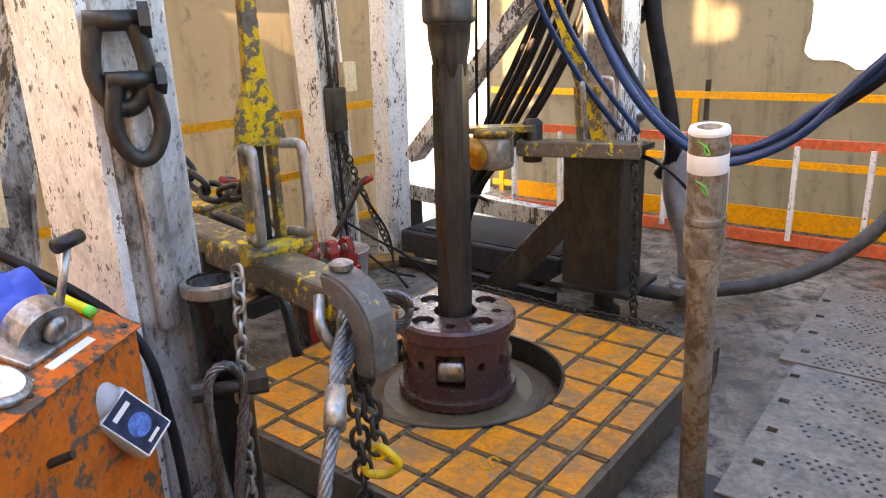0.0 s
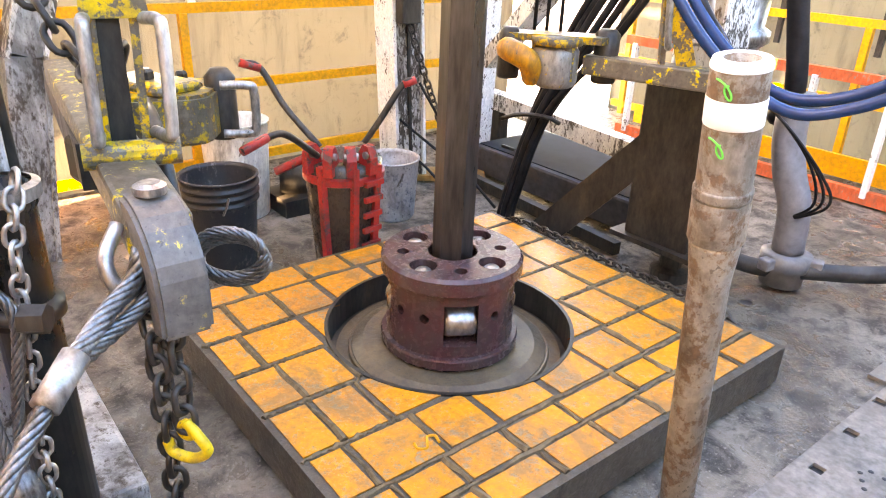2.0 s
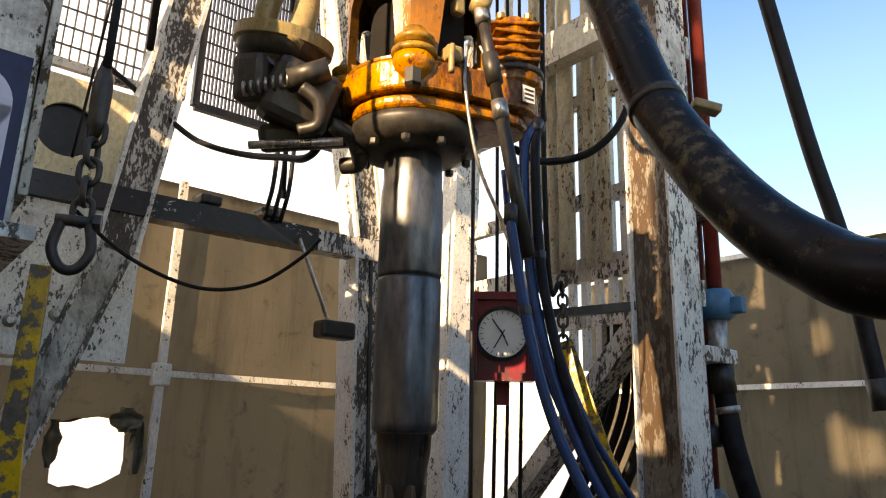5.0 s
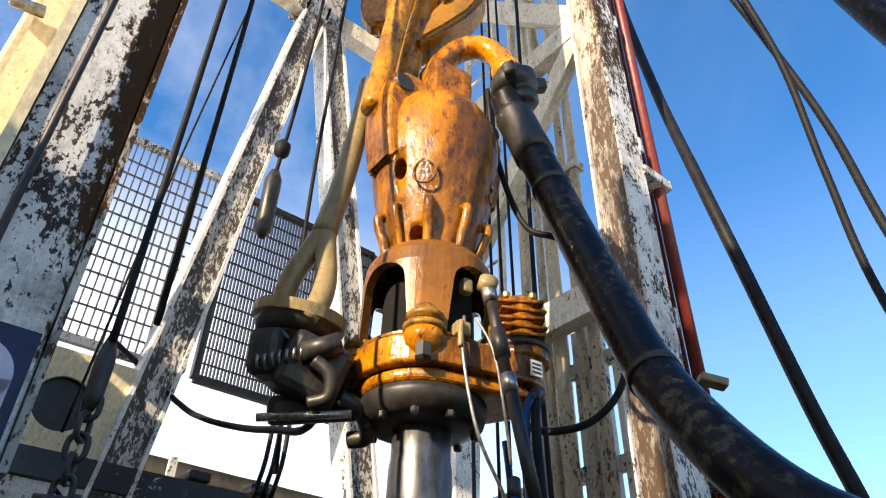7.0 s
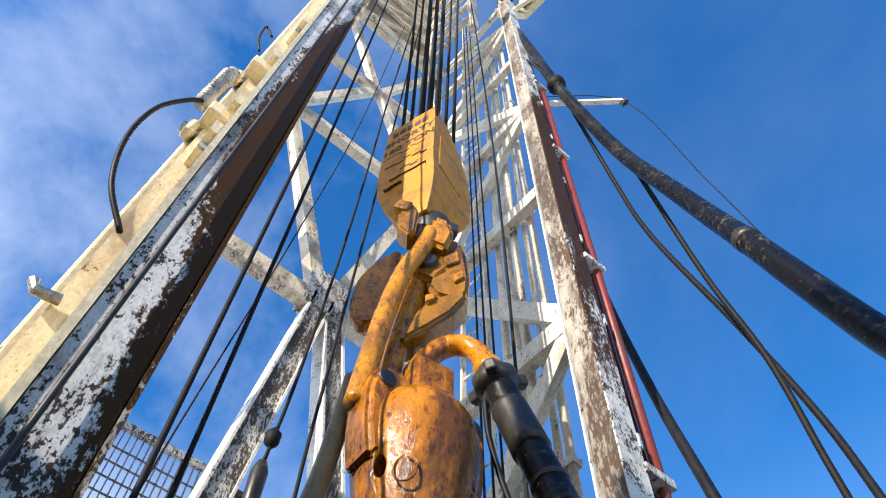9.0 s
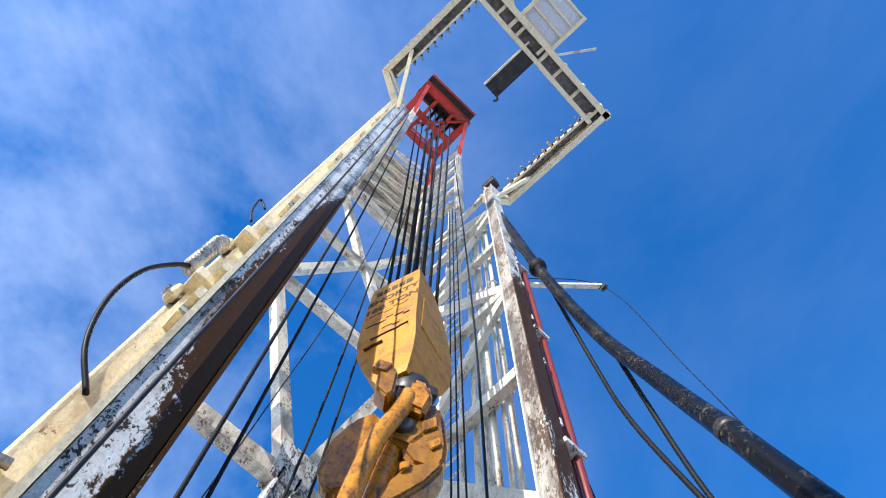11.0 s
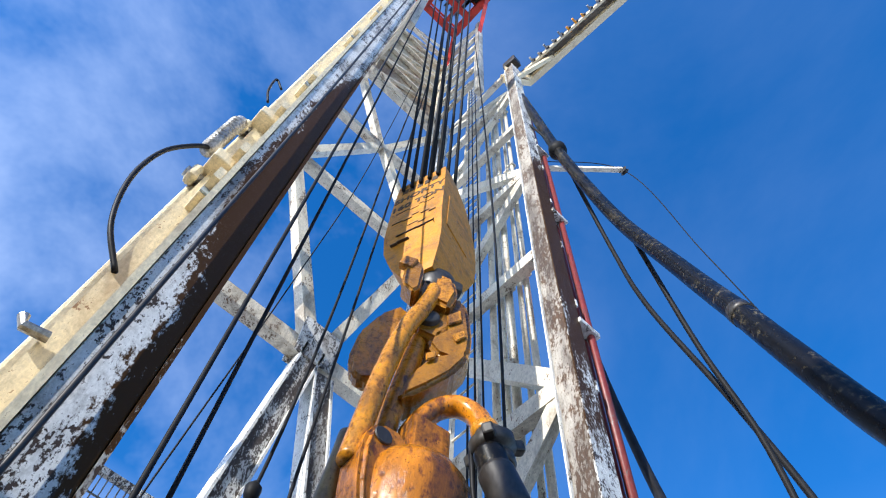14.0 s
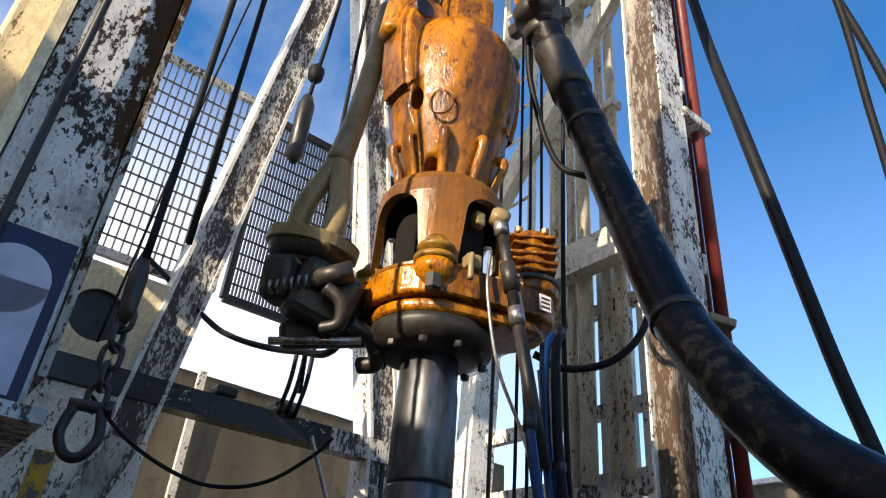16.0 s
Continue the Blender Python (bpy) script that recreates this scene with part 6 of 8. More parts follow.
def kelly_hose():
    k = thing("kelly_hose", "thick scuffed black kelly hose looping from swivel to standpipe", "hose")
    a = [(0.262, 0.262, 4.29), (0.285, 0.285, 4.16), (0.321, 0.299, 4.034), (0.431, 0.329, 3.653), (0.547, 0.335, 3.279), (0.659, 0.317, 2.975), (0.802, 0.262, 2.645), (0.96, 0.20, 2.405), (1.11, 0.165, 2.215), (1.25, 0.14, 2.09), (1.40, 0.10, 2.01), (1.75, 0.10, 1.97), (2.10, 0.30, 2.15), (2.15, 0.75, 2.75), (1.85, 1.08, 3.5), (1.668, 1.171, 4.069), (1.522, 1.25, 4.775), (1.38, 1.36, 5.529), (1.24, 1.53, 6.25), (1.063, 1.652, 7.153), (0.809, 1.75, 8.402), (0.604, 1.76, 9.782), (0.397, 1.66, 11.616), (0.22, 1.52, 13.861), (0.08, 1.47, 15.3), (-0.03, 1.46, 15.58)]
    part("hose", tube(a, 0.078, 20, 10), KELLYHOSE, k, "", True)
    part("ferrule", sweep(bmesh.new(), curve_points(a[1:4], 6)[:10], 0.088, 20), DARK, k, "dark grey hose ferrule", True)
    for p, q in (((0.429, 0.3285, 3.66), (0.437, 0.3295, 3.632)), ((0.800, 0.263, 2.65), (0.812, 0.258, 2.625)), ((1.39, 1.352, 5.48), (1.37, 1.368, 5.58))):
        part("band", bar(p, q, 0.083, 20), DARK, k, "", True)
    part("knot", turned([(0.03, -0.13), (0.13, -0.07), (0.13, 0.07), (0.03, 0.13)], 14, pose(0.397, 1.66, 11.616)), CABLE, k, "tied safety line", True)
    part("safety_line", tube([(0.40, 1.66, 11.62), (0.25, 1.52, 12.6), (0.12, 1.42, 13.2)], 0.02), CABLE, k)
    part("elbow", tube([(-0.03, 1.46, 15.55), (-0.08, 1.44, 15.72), (-0.05, 1.50, 15.82), (0.03, 1.62, 15.75)], 0.1, 16), DARK, k, "dark top elbow", True)
    return k


kelly_hose()


def swivel_lines():
    line("control_hose", "thin black control hose looped beside the swivel", "hose", [(0.16, 0.24, 4.42), (0.17, 0.24, 4.25), (0.16, 0.27, 4.05), (0.19, 0.33, 3.75), (0.26, 0.36, 3.55), (0.36, 0.40, 3.47), (0.45, 0.48, 3.40), (0.50, 0.58, 3.1), (0.47, 0.58, 2.85), (0.38, 0.50, 2.70), (0.26, 0.38, 2.66), (0.2, 0.28, 2.70)], 0.014, RUBBER)
    line("control_hose", "thin black control hose looped beside the swivel", "hose", [(-2.05, -0.62, 3.62), (-1.780, -0.275, 3.263), (-1.500, -0.210, 3.099), (-1.200, -0.140, 2.979), (-0.800, -0.148, 2.845), (-0.450, -0.173, 2.748), (-0.25, -0.18, 2.92)], 0.016, RUBBER)
    for dy in (0.0, 0.05, 0.1):
        line("control_hose", "thin black control hose behind the swivel", "hose", [(-1.72, 0.27 + dy, 3.3), (-1.70, 0.25 + dy, 3.05), (-1.74, 0.24 + dy, 2.9), (-1.80, 0.26 + dy, 2.88)], 0.014, RUBBER)
    line("control_wire", "thin grey sensor wire", "sensor wire", [(0.26, 0.0, 2.98), (0.29, -0.03, 2.8), (0.30, 0.02, 2.55), (0.26, 0.16, 2.4), (0.22, 0.26, 2.3)], 0.006, GREY)
    line("control_wire", "thin grey sensor wire", "sensor wire", [(0.28, 0.04, 2.98), (0.31, 0.09, 2.85), (0.30, 0.14, 2.65), (0.26, 0.2, 2.5)], 0.005, GREY)
    for x, y in ((-0.55, 0.98), (-0.50, 1.02), (-0.60, 0.95)):
        line("tugger_line", "thin dark tugger line", "wire rope", [(x, y, 1.1), (x, y, 4.0), (x - 0.1, y - 0.1, 17.0)], 0.009, CABLE, group="tugger lines")


swivel_lines()
line("bracket_hose", "black hose looping off the mast beam", "hose", [(-0.1, -1.64, 5.66), (-0.1, -1.72, 5.52), (-0.1, -1.80, 5.24), (-0.1, -1.795, 4.86), (-0.1, -1.70, 4.48), (-0.12, -1.54, 4.24)], 0.014, RUBBER)
line("bracket_hose", "black hose looping off the mast beam", "hose", [(-0.1, -1.62, 7.2), (-0.1, -1.70, 7.3), (-0.1, -1.68, 7.0), (-0.1, -1.62, 6.8)], 0.01, RUBBER)
solid("clamp_bolt", sweep(bmesh.new(), [(-0.1, -1.54, 3.72), (-0.1, -1.63, 3.70), (-0.1, -1.65, 3.74)], 0.022, 8), GREY, "rusty grey clamp bolt on the mast beam", "bolt")


# ---------------------------------------------------------------- things on the deck
def standing_pipe():
    p = thing("drill_pipe", "weathered drill pipe joint with a white band, standing in the mousehole", "drill pipe")
    m, n = frame_along((1.10, -0.035, -0.10), (1.125, -0.235, 1.385))
    part("tube", turned([(0.046, 0.0), (0.046, 0.98), (0.049, 1.02), (0.056, 1.09), (0.058, 1.10)], 28, m), PIPE, p, "", True)
    part("tool_joint", turned([(0.058, 1.10), (0.0615, 1.105), (0.0615, 1.20), (0.058, 1.205), (0.058, n - 0.085 - 0.075), (0.058, n - 0.01), (0.055, n), (0.036, n), (0.034, n - 0.08)], 32, m, cap=False), PIPE, p, "brown grey tool joint", True)
    part("paint_band", turned([(0.0587, n - 0.13), (0.0595, n - 0.128), (0.0595, n - 0.074), (0.0587, n - 0.072)], 32, m, cap=False), WHITEPAINT, p, "white painted band", True)
    part("rim_paint", turned([(0.0365, n + 0.0005), (0.0365, n + 0.002), (0.0556, n + 0.002), (0.0592, n - 0.008), (0.0592, n - 0.016)], 32, m, cap=False), WHITEPAINT, p, "white painted rim")
    part("collar", turned([(0.0615, 1.205), (0.0622, 1.21), (0.0622, 1.225), (0.0605, 1.23)], 32, m), PIPE, p, "", True)
    # green chalk loops
    cd = math.atan2(-1.15, 0.75) - 0.25
    inv = m.to_3x3().inverted()
    f = (inv @ Vector((math.cos(cd), math.sin(cd), 0))).normalized()
    base = math.atan2(f.y, f.x)
    for z0 in (n - 0.045, n - 0.165):
        pts = []
        for k in range(26):
            s = k / 25
            a = base - 0.55 + 0.75 * s + 0.32 * math.sin(5.2 * s)
            z = z0 + 0.016 * math.cos(6.4 * s) - 0.01 * s
            r = 0.0605
            pts.append(m @ Vector((r * math.cos(a), r * math.sin(a), z)))
        part("chalk_mark", sweep(bmesh.new(), pts, 0.0022, 5), GREEN, p, "green marker loop")


standing_pipe()


def mousehole():
    g = thing("mousehole", "muddy raised steel plate with a round mousehole", "mousehole")
    bm = bmesh.new()
    extrude_outline(bm, [(0.93, -0.20), (1.22, -0.22), (1.33, -0.05), (1.30, 0.16), (1.10, 0.24), (0.94, 0.14)], 0.05)
    ob = part("plate", bm, PLATFORM_SIDE, g)
    cut = bmesh.new()
    lathe(cut, [(0.075, -0.02), (0.075, 0.1)], 24, pose(1.10, -0.035, 0))
    lathe(cut, [(0.085, -0.02), (0.085, 0.1)], 24, pose(1.15, 0.06, 0))
    bore(ob, cut)
    # flat black disc stands in for the shade down the mousehole
    part("mousehole_shade", turned([(0.1, 0.004), (0.1, 0.008)], 24, pose(1.13, 0.03, 0)), BLACK, g)
    return g


mousehole()


def step_plates():
    rnd = random.Random(8)
    for x0, x1, y0, y1, hs in ((1.16, 2.7, 0.02, 1.28, (0.30, 0.575, 0.86, 1.14)), (1.08, 2.7, 1.30, 2.6, (1.46, 1.735, 2.0, 2.28))):
        g = thing("step_plate", "grey perforated anti-slip steel plate with square lifting holes", "floor plate", "anti-slip floor plates")
        ob = part("sheet", bmbox(x0, x1, y0, y1, 0.002, 0.018), PLATE, g)
        cut = bmesh.new()
        for y in hs:
            x = 1.262 - 0.062 * y
            box(cut, x - 0.022, x + 0.022, y - 0.022, y + 0.022, -0.05, 0.1)
        bore(ob, cut)
        # black plates put the shade of the lifting holes on the deck below
        for y in hs:
            x = 1.262 - 0.062 * y
            part("hole_shade", bmbox(x - 0.03, x + 0.03, y - 0.03, y + 0.03, 0.0005, 0.0035), BLACK, g)
        # raised black dots stand for the dark of the perforations
        bm = bmesh.new()
        for i in range(int((x1 - x0 - 0.2) / 0.042)):
            for j in range(int((y1 - y0) / 0.034)):
                x, y = x0 + 0.16 + 0.042 * i + (0.02 if j % 2 else 0), y0 + 0.04 + 0.034 * j
                if rnd.random() < 0.22 or (j // 4) % 2:
                    continue
                lathe(bm, [(0.009, 0.0178), (0.009, 0.0195), (0.006, 0.0205)], 7, pose(x, y, 0), cap=True)
        tagged(part("hole_dots", bm, BLACK, g), kind="stuff")


step_plates()


def floor_holes():
    for x, y, r in ((-1.0, 1.75, 0.04), (-0.13, 1.61, 0.045), (0.45, 1.47, 0.03)):
        g = thing("deck_socket", "round socket with a steel rim in the deck", "socket", "deck sockets")
        part("rim", turned([(r, 0.001), (r, 0.008), (r + 0.012, 0.008), (r + 0.014, 0.001)], 18, pose(x, y, 0), cap=False), DECK, g)
        # deck is not bored here; a black disc paints the socket's shade
        part("socket_shade", turned([(0.002, 0.001), (r, 0.001), (r, 0.003), (0.002, 0.003)], 18, pose(x, y, 0)), BLACK, g)


floor_holes()


def bucket(label, x, y, h, r0, r1, mat, handle=True, z=0.0, ribs=True, tilt=0.0):
    b = thing("bucket", label, "bucket")
    prof = [(r0 * 0.96, 0), (r0, 0.01), (r0 + (r1 - r0) * 0.7, h * 0.70)]
    if ribs:
        for k in range(3):
            z0 = h * (0.72 + 0.08 * k)
            rr = r0 + (r1 - r0) * (0.72 + 0.08 * k)
            prof += [(rr, z0), (rr + 0.012, z0 + 0.006), (rr + 0.012, z0 + 0.014), (rr, z0 + 0.02)]
    prof += [(r1, h - 0.012), (r1 + 0.008, h - 0.006), (r1 + 0.006, h), (r1 - 0.006, h), (r1 - 0.012, h - 0.02), (r0 - 0.01, 0.03), (0.003, 0.028)]
    m = pose(x, y, z, tilt, 0, 0)
    part("shell", turned(prof, 36, m), mat, b, "", True)
    if handle:
        pts = [m @ Vector((r1 * 1.04 * math.cos(a), -r1 * 0.25 * math.sin(a) - 0.03, h * 0.86 - r1 * 0.9 * math.sin(a))) for a in [math.pi * k / 12 for k in range(13)]]
        part("handle", sweep(bmesh.new(), pts, 0.006, 6), GREY, b)
    return b


bucket("black ribbed plastic bucket with dried mud", -1.36, -0.36, 0.47, 0.155, 0.185, worn("muddy black plastic", (0.025, 0.025, 0.028), (0.16, 0.15, 0.14), 0.32, 8, 0.4, 0.6, stretch=(1, 1, 0.7), grime_amount=0.1, sharp=0.15))
bucket("dented tin bucket smeared with blue and white paint", -1.43, 0.70, 0.36, 0.14, 0.165, worn("paint smeared tin", (0.50, 0.52, 0.55), (0.07, 0.09, 0.13), 0.5, 8, 0.4, 0.5, metal=0.3, stretch=(1, 1, 0.8), sharp=0.12), ribs=False)
bucket("dirty white plastic pail with a green smear", -1.95, -0.02, 0.56, 0.17, 0.19, worn("dirty white plastic", (0.66, 0.64, 0.58), (0.25, 0.22, 0.17), 0.35, 7, 0.4, 0.5, sharp=0.2), ribs=False)


def slips():
    s = thing("rotary_slips", "red and black rotary slips with bent handles", "slips")
    cx, cy = -1.02, 0.14
    m = pose(cx, cy, 0)
    bm = bmesh.new()
    part("slip_body", turned([(0.135, 0.0), (0.15, 0.02), (0.185, 0.44), (0.19, 0.50), (0.185, 0.56), (0.12, 0.57), (0.10, 0.3)], 36, m), worn("oily dark slip casting", (0.07, 0.055, 0.045), (0.14, 0.10, 0.07), 0.4, 8, 0.35, 0.5, metal=0.3, stretch=(1, 1, 0.6), sharp=0.2), s, "dark oily slip segments", True)
    part("slip_rim", turned([(0.19, 0.465), (0.20, 0.47), (0.20, 0.50), (0.188, 0.51)], 36, m), RED, s)
    for a in (-62, -16, 22, 120, 200):
        q = m @ pose(0, 0, 0, 0, 0, a)
        part("rib", beam(bmesh.new(), q @ Vector((0.165, 0, 0.03)), q @ Vector((0.198, 0, 0.56)), 0.03, 0.04, up=(0, 0, 1)), RED, s, "bright red rib")
    for k in range(6):
        q = m @ pose(0, 0, 0, 0, 0, -8 + 19)
        part("rung", beam(bmesh.new(), q @ Vector((0.185 + 0.006 * k, -0.055, 0.08 + 0.08 * k)), q @ Vector((0.185 + 0.006 * k, 0.055, 0.08 + 0.08 * k)), 0.02, 0.025), RED, s)
    for a in (-85, -50, -20, 10):
        q = m @ pose(0, 0, 0, 0, 0, a)
        lug = part("lug", extrude_outline(bmesh.new(), [(0.10, 0.52), (0.215, 0.52), (0.22, 0.60), (0.20, 0.655), (0.165, 0.66), (0.13, 0.61)], 0.045, q @ pose(0, 0.022, 0, 90, 0, 0)), RED, s, "red hinge lug")
        part("pin", turned([(0.018, -0.034), (0.018, 0.034)], 12, q @ pose(0.19, 0, 0.615, 90, 0, 0)), GREY, lug)
    for pts in ([(-0.98, -0.02, 0.60), (-0.92, -0.2, 0.74), (-0.86, -0.32, 0.76), (-0.82, -0.45, 0.73)], [(-1.1, 0.06, 0.6), (-1.22, -0.05, 0.78), (-1.30, -0.13, 0.96), (-1.32, -0.22, 0.99)], [(-1.05, 0.28, 0.6), (-1.02, 0.36, 0.72), (-0.99, 0.47, 0.88), (-0.97, 0.53, 0.90)]):
        h = part("handle", tube(pts, 0.016, 10), DARK, s, "dark bent handle", True)
        part("grip", tube([Vector(pts[-2]).lerp(Vector(pts[-1]), 0.0), pts[-1]], 0.02, 10), RED, h, "red grip", True)


slips()


def u_handle(name, a, b, out, r, mat, parent, label=""):
    a, b, out = Vector(a), Vector(b), Vector(out)
    pts = [a, a + out * 0.8, a + out + (b - a) * 0.12, b + out + (a - b) * 0.12, b + out * 0.8, b]
    return part(name, tube(pts, r, 12), mat, parent, label, True)


def near_tong():
    t = thing("tong", "chipped yellow and grey manual tong hanging beside the mast leg", "tong")
    lever = bmesh.new()
    beam(lever, (-0.75, -1.06, 1.12), (0.60, -1.205, 1.055), 0.12, 0.085, bevel=0.012)
    part("lever", lever, LEVER, t, "yellow flecked steel lever")
    # the pale rounded end
    cap = bmesh.new()
    outline = []
    for k in range(9):
        a = radians(95 - 95 * k / 8)
        outline.append((0.56 + 0.155 * math.cos(a), 0.98 + 0.155 * math.sin(a)))
    outline += [(0.715, 0.90), (0.655, 0.885), (0.64, 0.97)]
    for k in range(6):
        a = radians(10 + 80 * k / 5)
        outline.append((0.565 + 0.085 * math.cos(a), 0.985 + 0.07 * math.sin(a)))
    extrude_outline(cap, outline, 0.095, pose(0, -1.165, 0, 90, 0, 0))
    bmesh.ops.bevel(cap, geom=[e for e in cap.edges if len(e.link_faces) == 2 and e.calc_face_angle(0) > 0.9], offset=0.008, segments=2, affect="EDGES")
    end = part("lever_end", cap, worn("pale worn casting", (0.14, 0.125, 0.115), (0.50, 0.32, 0.04), 0.22, 10, 0.45, 0.5, stretch=(1, 1, 1), sharp=0.05), t, "pale worn lever end")
    part("end_pin", turned([(0.028, 0), (0.03, 0.004), (0.03, 0.016), (0.02, 0.022)], 18, pose(0.58, -1.21, 1.135)), GREY, end)
    part("end_shackle", tube([(0.56, -1.27, 1.08), (0.60, -1.31, 1.03), (0.62, -1.29, 0.97), (0.60, -1.24, 0.99)], 0.014), GREY, end, smooth=True)
    # hanger plates and strap
    strap = part("hanger_plate", extrude_outline(bmesh.new(), [(-0.068, 1.40), (0.068, 1.40), (0.06, 1.47), (0.03, 1.56), (0.021, 1.68), (0.019, 2.02), (-0.019, 2.02), (-0.021, 1.68), (-0.03, 1.56), (-0.06, 1.47)], 0.035, pose(0.21, -1.13, 0, 90, 0, 75)), STRAP, t, "chipped yellow hanger strap")
    for s in (-1, 1):
        part("hanger_cheek", beam(bmesh.new(), (0.21 + 0.01 * s, -1.135 + 0.04 * s, 1.42), (0.23 + 0.01 * s, -1.15 + 0.04 * s, 1.06), 0.04, 0.018, up=(0.26, 0.96, 0)), YELLOW, t)
        u_handle("handle", (0.235 + 0.012 * s, -1.14 + 0.055 * s, 1.40), (0.25 + 0.012 * s, -1.15 + 0.055 * s, 1.16), (0.065, 0.018 * s, 0.0), 0.014, GREY, t, "bare steel grab handle")
    part("hanger_web", bmbox(-0.03, 0.03, -0.012, 0.012, 1.06, 1.41, pose(0.2, -1.15, 0, 0, 0, 75)), DARK, t)
    part("foot", turned([(0.03, -0.1), (0.03, 0.1)], 14, pose(0.27, -1.15, 1.12, 90, 0, -15)), YELLOW, t)
    # jaws at the far end
    jx, jy, jz = -0.70, -0.77, 0.88
    jaw = bmesh.new()
    ring_o, ring_i = [], []
    for k in range(22):
        a = radians(-110 + 250 * k / 21)
        ring_o.append(((0.20 + 0.012 * math.sin(5 * a)) * math.cos(a), (0.20 + 0.012 * math.sin(5 * a)) * math.sin(a)))
        ring_i.append((0.125 * math.cos(a), 0.125 * math.sin(a)))
    extrude_outline(jaw, ring_o + ring_i[::-1], 0.17, pose(jx, jy, jz))
    bmesh.ops.bevel(jaw, geom=[e for e in jaw.edges if len(e.link_faces) == 2 and e.calc_face_angle(0) > 0.9], offset=0.012, segments=2, affect="EDGES")
    part("jaw", jaw, YELLOW, t, "yellow flecked curved jaw")
    part("jaw_hinge", turned([(0.055, jz - 0.03), (0.06, jz - 0.02), (0.06, jz + 0.2), (0.045, jz + 0.22), (0.045, jz + 0.25)], 18, pose(jx, jy - 0.22, 0)), DARK, t, "", True)
    part("jaw_hinge", turned([(0.05, jz - 0.02), (0.055, jz - 0.01), (0.055, jz + 0.2), (0.03, jz + 0.23)], 18, pose(jx + 0.07, jy + 0.18, 0)), DARK, t, "", True)
    part("jaw_top", bmbox(-0.16, 0.15, -0.14, 0.05, 0.172, 0.205, pose(jx, jy, jz, 0, 0, 20), bevel=0.015), YELLOW, t)
    part("jaw_bolt", turned([(0.03, 0.0), (0.03, 0.025), (0.02, 0.035)], 6, pose(jx + 0.02, jy - 0.06, jz + 0.206)), DARK, t)
    part("jaw_bolt", turned([(0.022, 0.0), (0.022, 0.02), (0.015, 0.03)], 6, pose(jx - 0.09, jy + 0.1, jz + 0.171)), DARK, t)
    u_handle("handle", (jx + 0.17, jy + 0.14, jz + 0.19), (jx + 0.17, jy + 0.14, jz + 0.02), (0.05, 0.10, 0), 0.0155, GREY, t, "bare steel grab handle")
    part("hinge_block", bmbox(-0.09, 0.11, -0.07, 0.06, 0.0, 0.13, pose(-0.13, -1.12, 0.93, 0, 0, 10), bevel=0.02), DARK, t, "dark hinge casting")
    part("latch_lever", tube([(-0.3, -0.95, 1.1), (-0.05, -1.0, 1.08), (0.1, -1.02, 0.9), (0.16, -1.03, 0.72)], 0.018), DARK, t, "", True)
    return t


near_tong()
chain("dark rusty chain from the tong to the mast leg", [(-0.16, -1.22, 1.42), (-0.05, -1.16, 1.27), (0.06, -1.12, 1.25), (0.12, -1.10, 1.33)], 0.085, DARK)
chain("heavy steel chain that carries the tong", [(0.305, -1.09, 2.31), (0.305, -1.09, 2.12)], 0.06, DARK)
line("hoist_cable", "greased hoist cable above the tong", "wire rope", [(0.305, -1.09, 2.34), (0.295, -1.09, 4.0), (0.1, -1.1, 17.0)], 0.010, CABLE)


def shackle(label, p, w, h, r, turn, mat=DARK):
    s = thing("shackle", label, "shackle")
    m = pose(*p, 0, 0, turn)
    pts = [m @ Vector(v) for v in [(-w * 0.75, 0, 0), (-w, 0, -h * 0.35), (-w * 1.05, 0, -h * 0.65), (-w * 0.6, 0, -h * 0.95), (0, 0, -h * 1.05), (w * 0.6, 0, -h * 0.95), (w * 1.05, 0, -h * 0.65), (w, 0, -h * 0.35), (w * 0.75, 0, 0)]]
    part("bow", tube(pts, r, 12), mat, s, "", True)
    part("pin", sweep(bmesh.new(), [m @ Vector((-w * 1.1, 0, 0)), m @ Vector((w * 1.1, 0, 0))], r * 1.1, 12), mat, s, "", True)
    part("nut", sweep(bmesh.new(), [m @ Vector((w * 1.0, 0, 0)), m @ Vector((w * 1.45, 0, 0))], r * 1.9, 6), mat, s)
    return s


shackle("heavy grey steel shackle above the tong strap", (0.305, -1.10, 2.11), 0.034, 0.10, 0.011, 70)
shackle("heavy rusty steel shackle on the mast leg", (0.305, -1.535, 1.72), 0.05, 0.17, 0.02, 60)
shackle("heavy rusty steel shackle on the mast leg", (0.325, -1.525, 1.60), 0.045, 0.16, 0.018, 70)
solid("rope_socket", turned([(0.008, 2.30), (0.02, 2.33), (0.022, 2.42), (0.01, 2.48)], 12, pose(0.305, -1.09, 0)), DARK, "dark rope socket on the tong line", "rope socket", smooth=True)


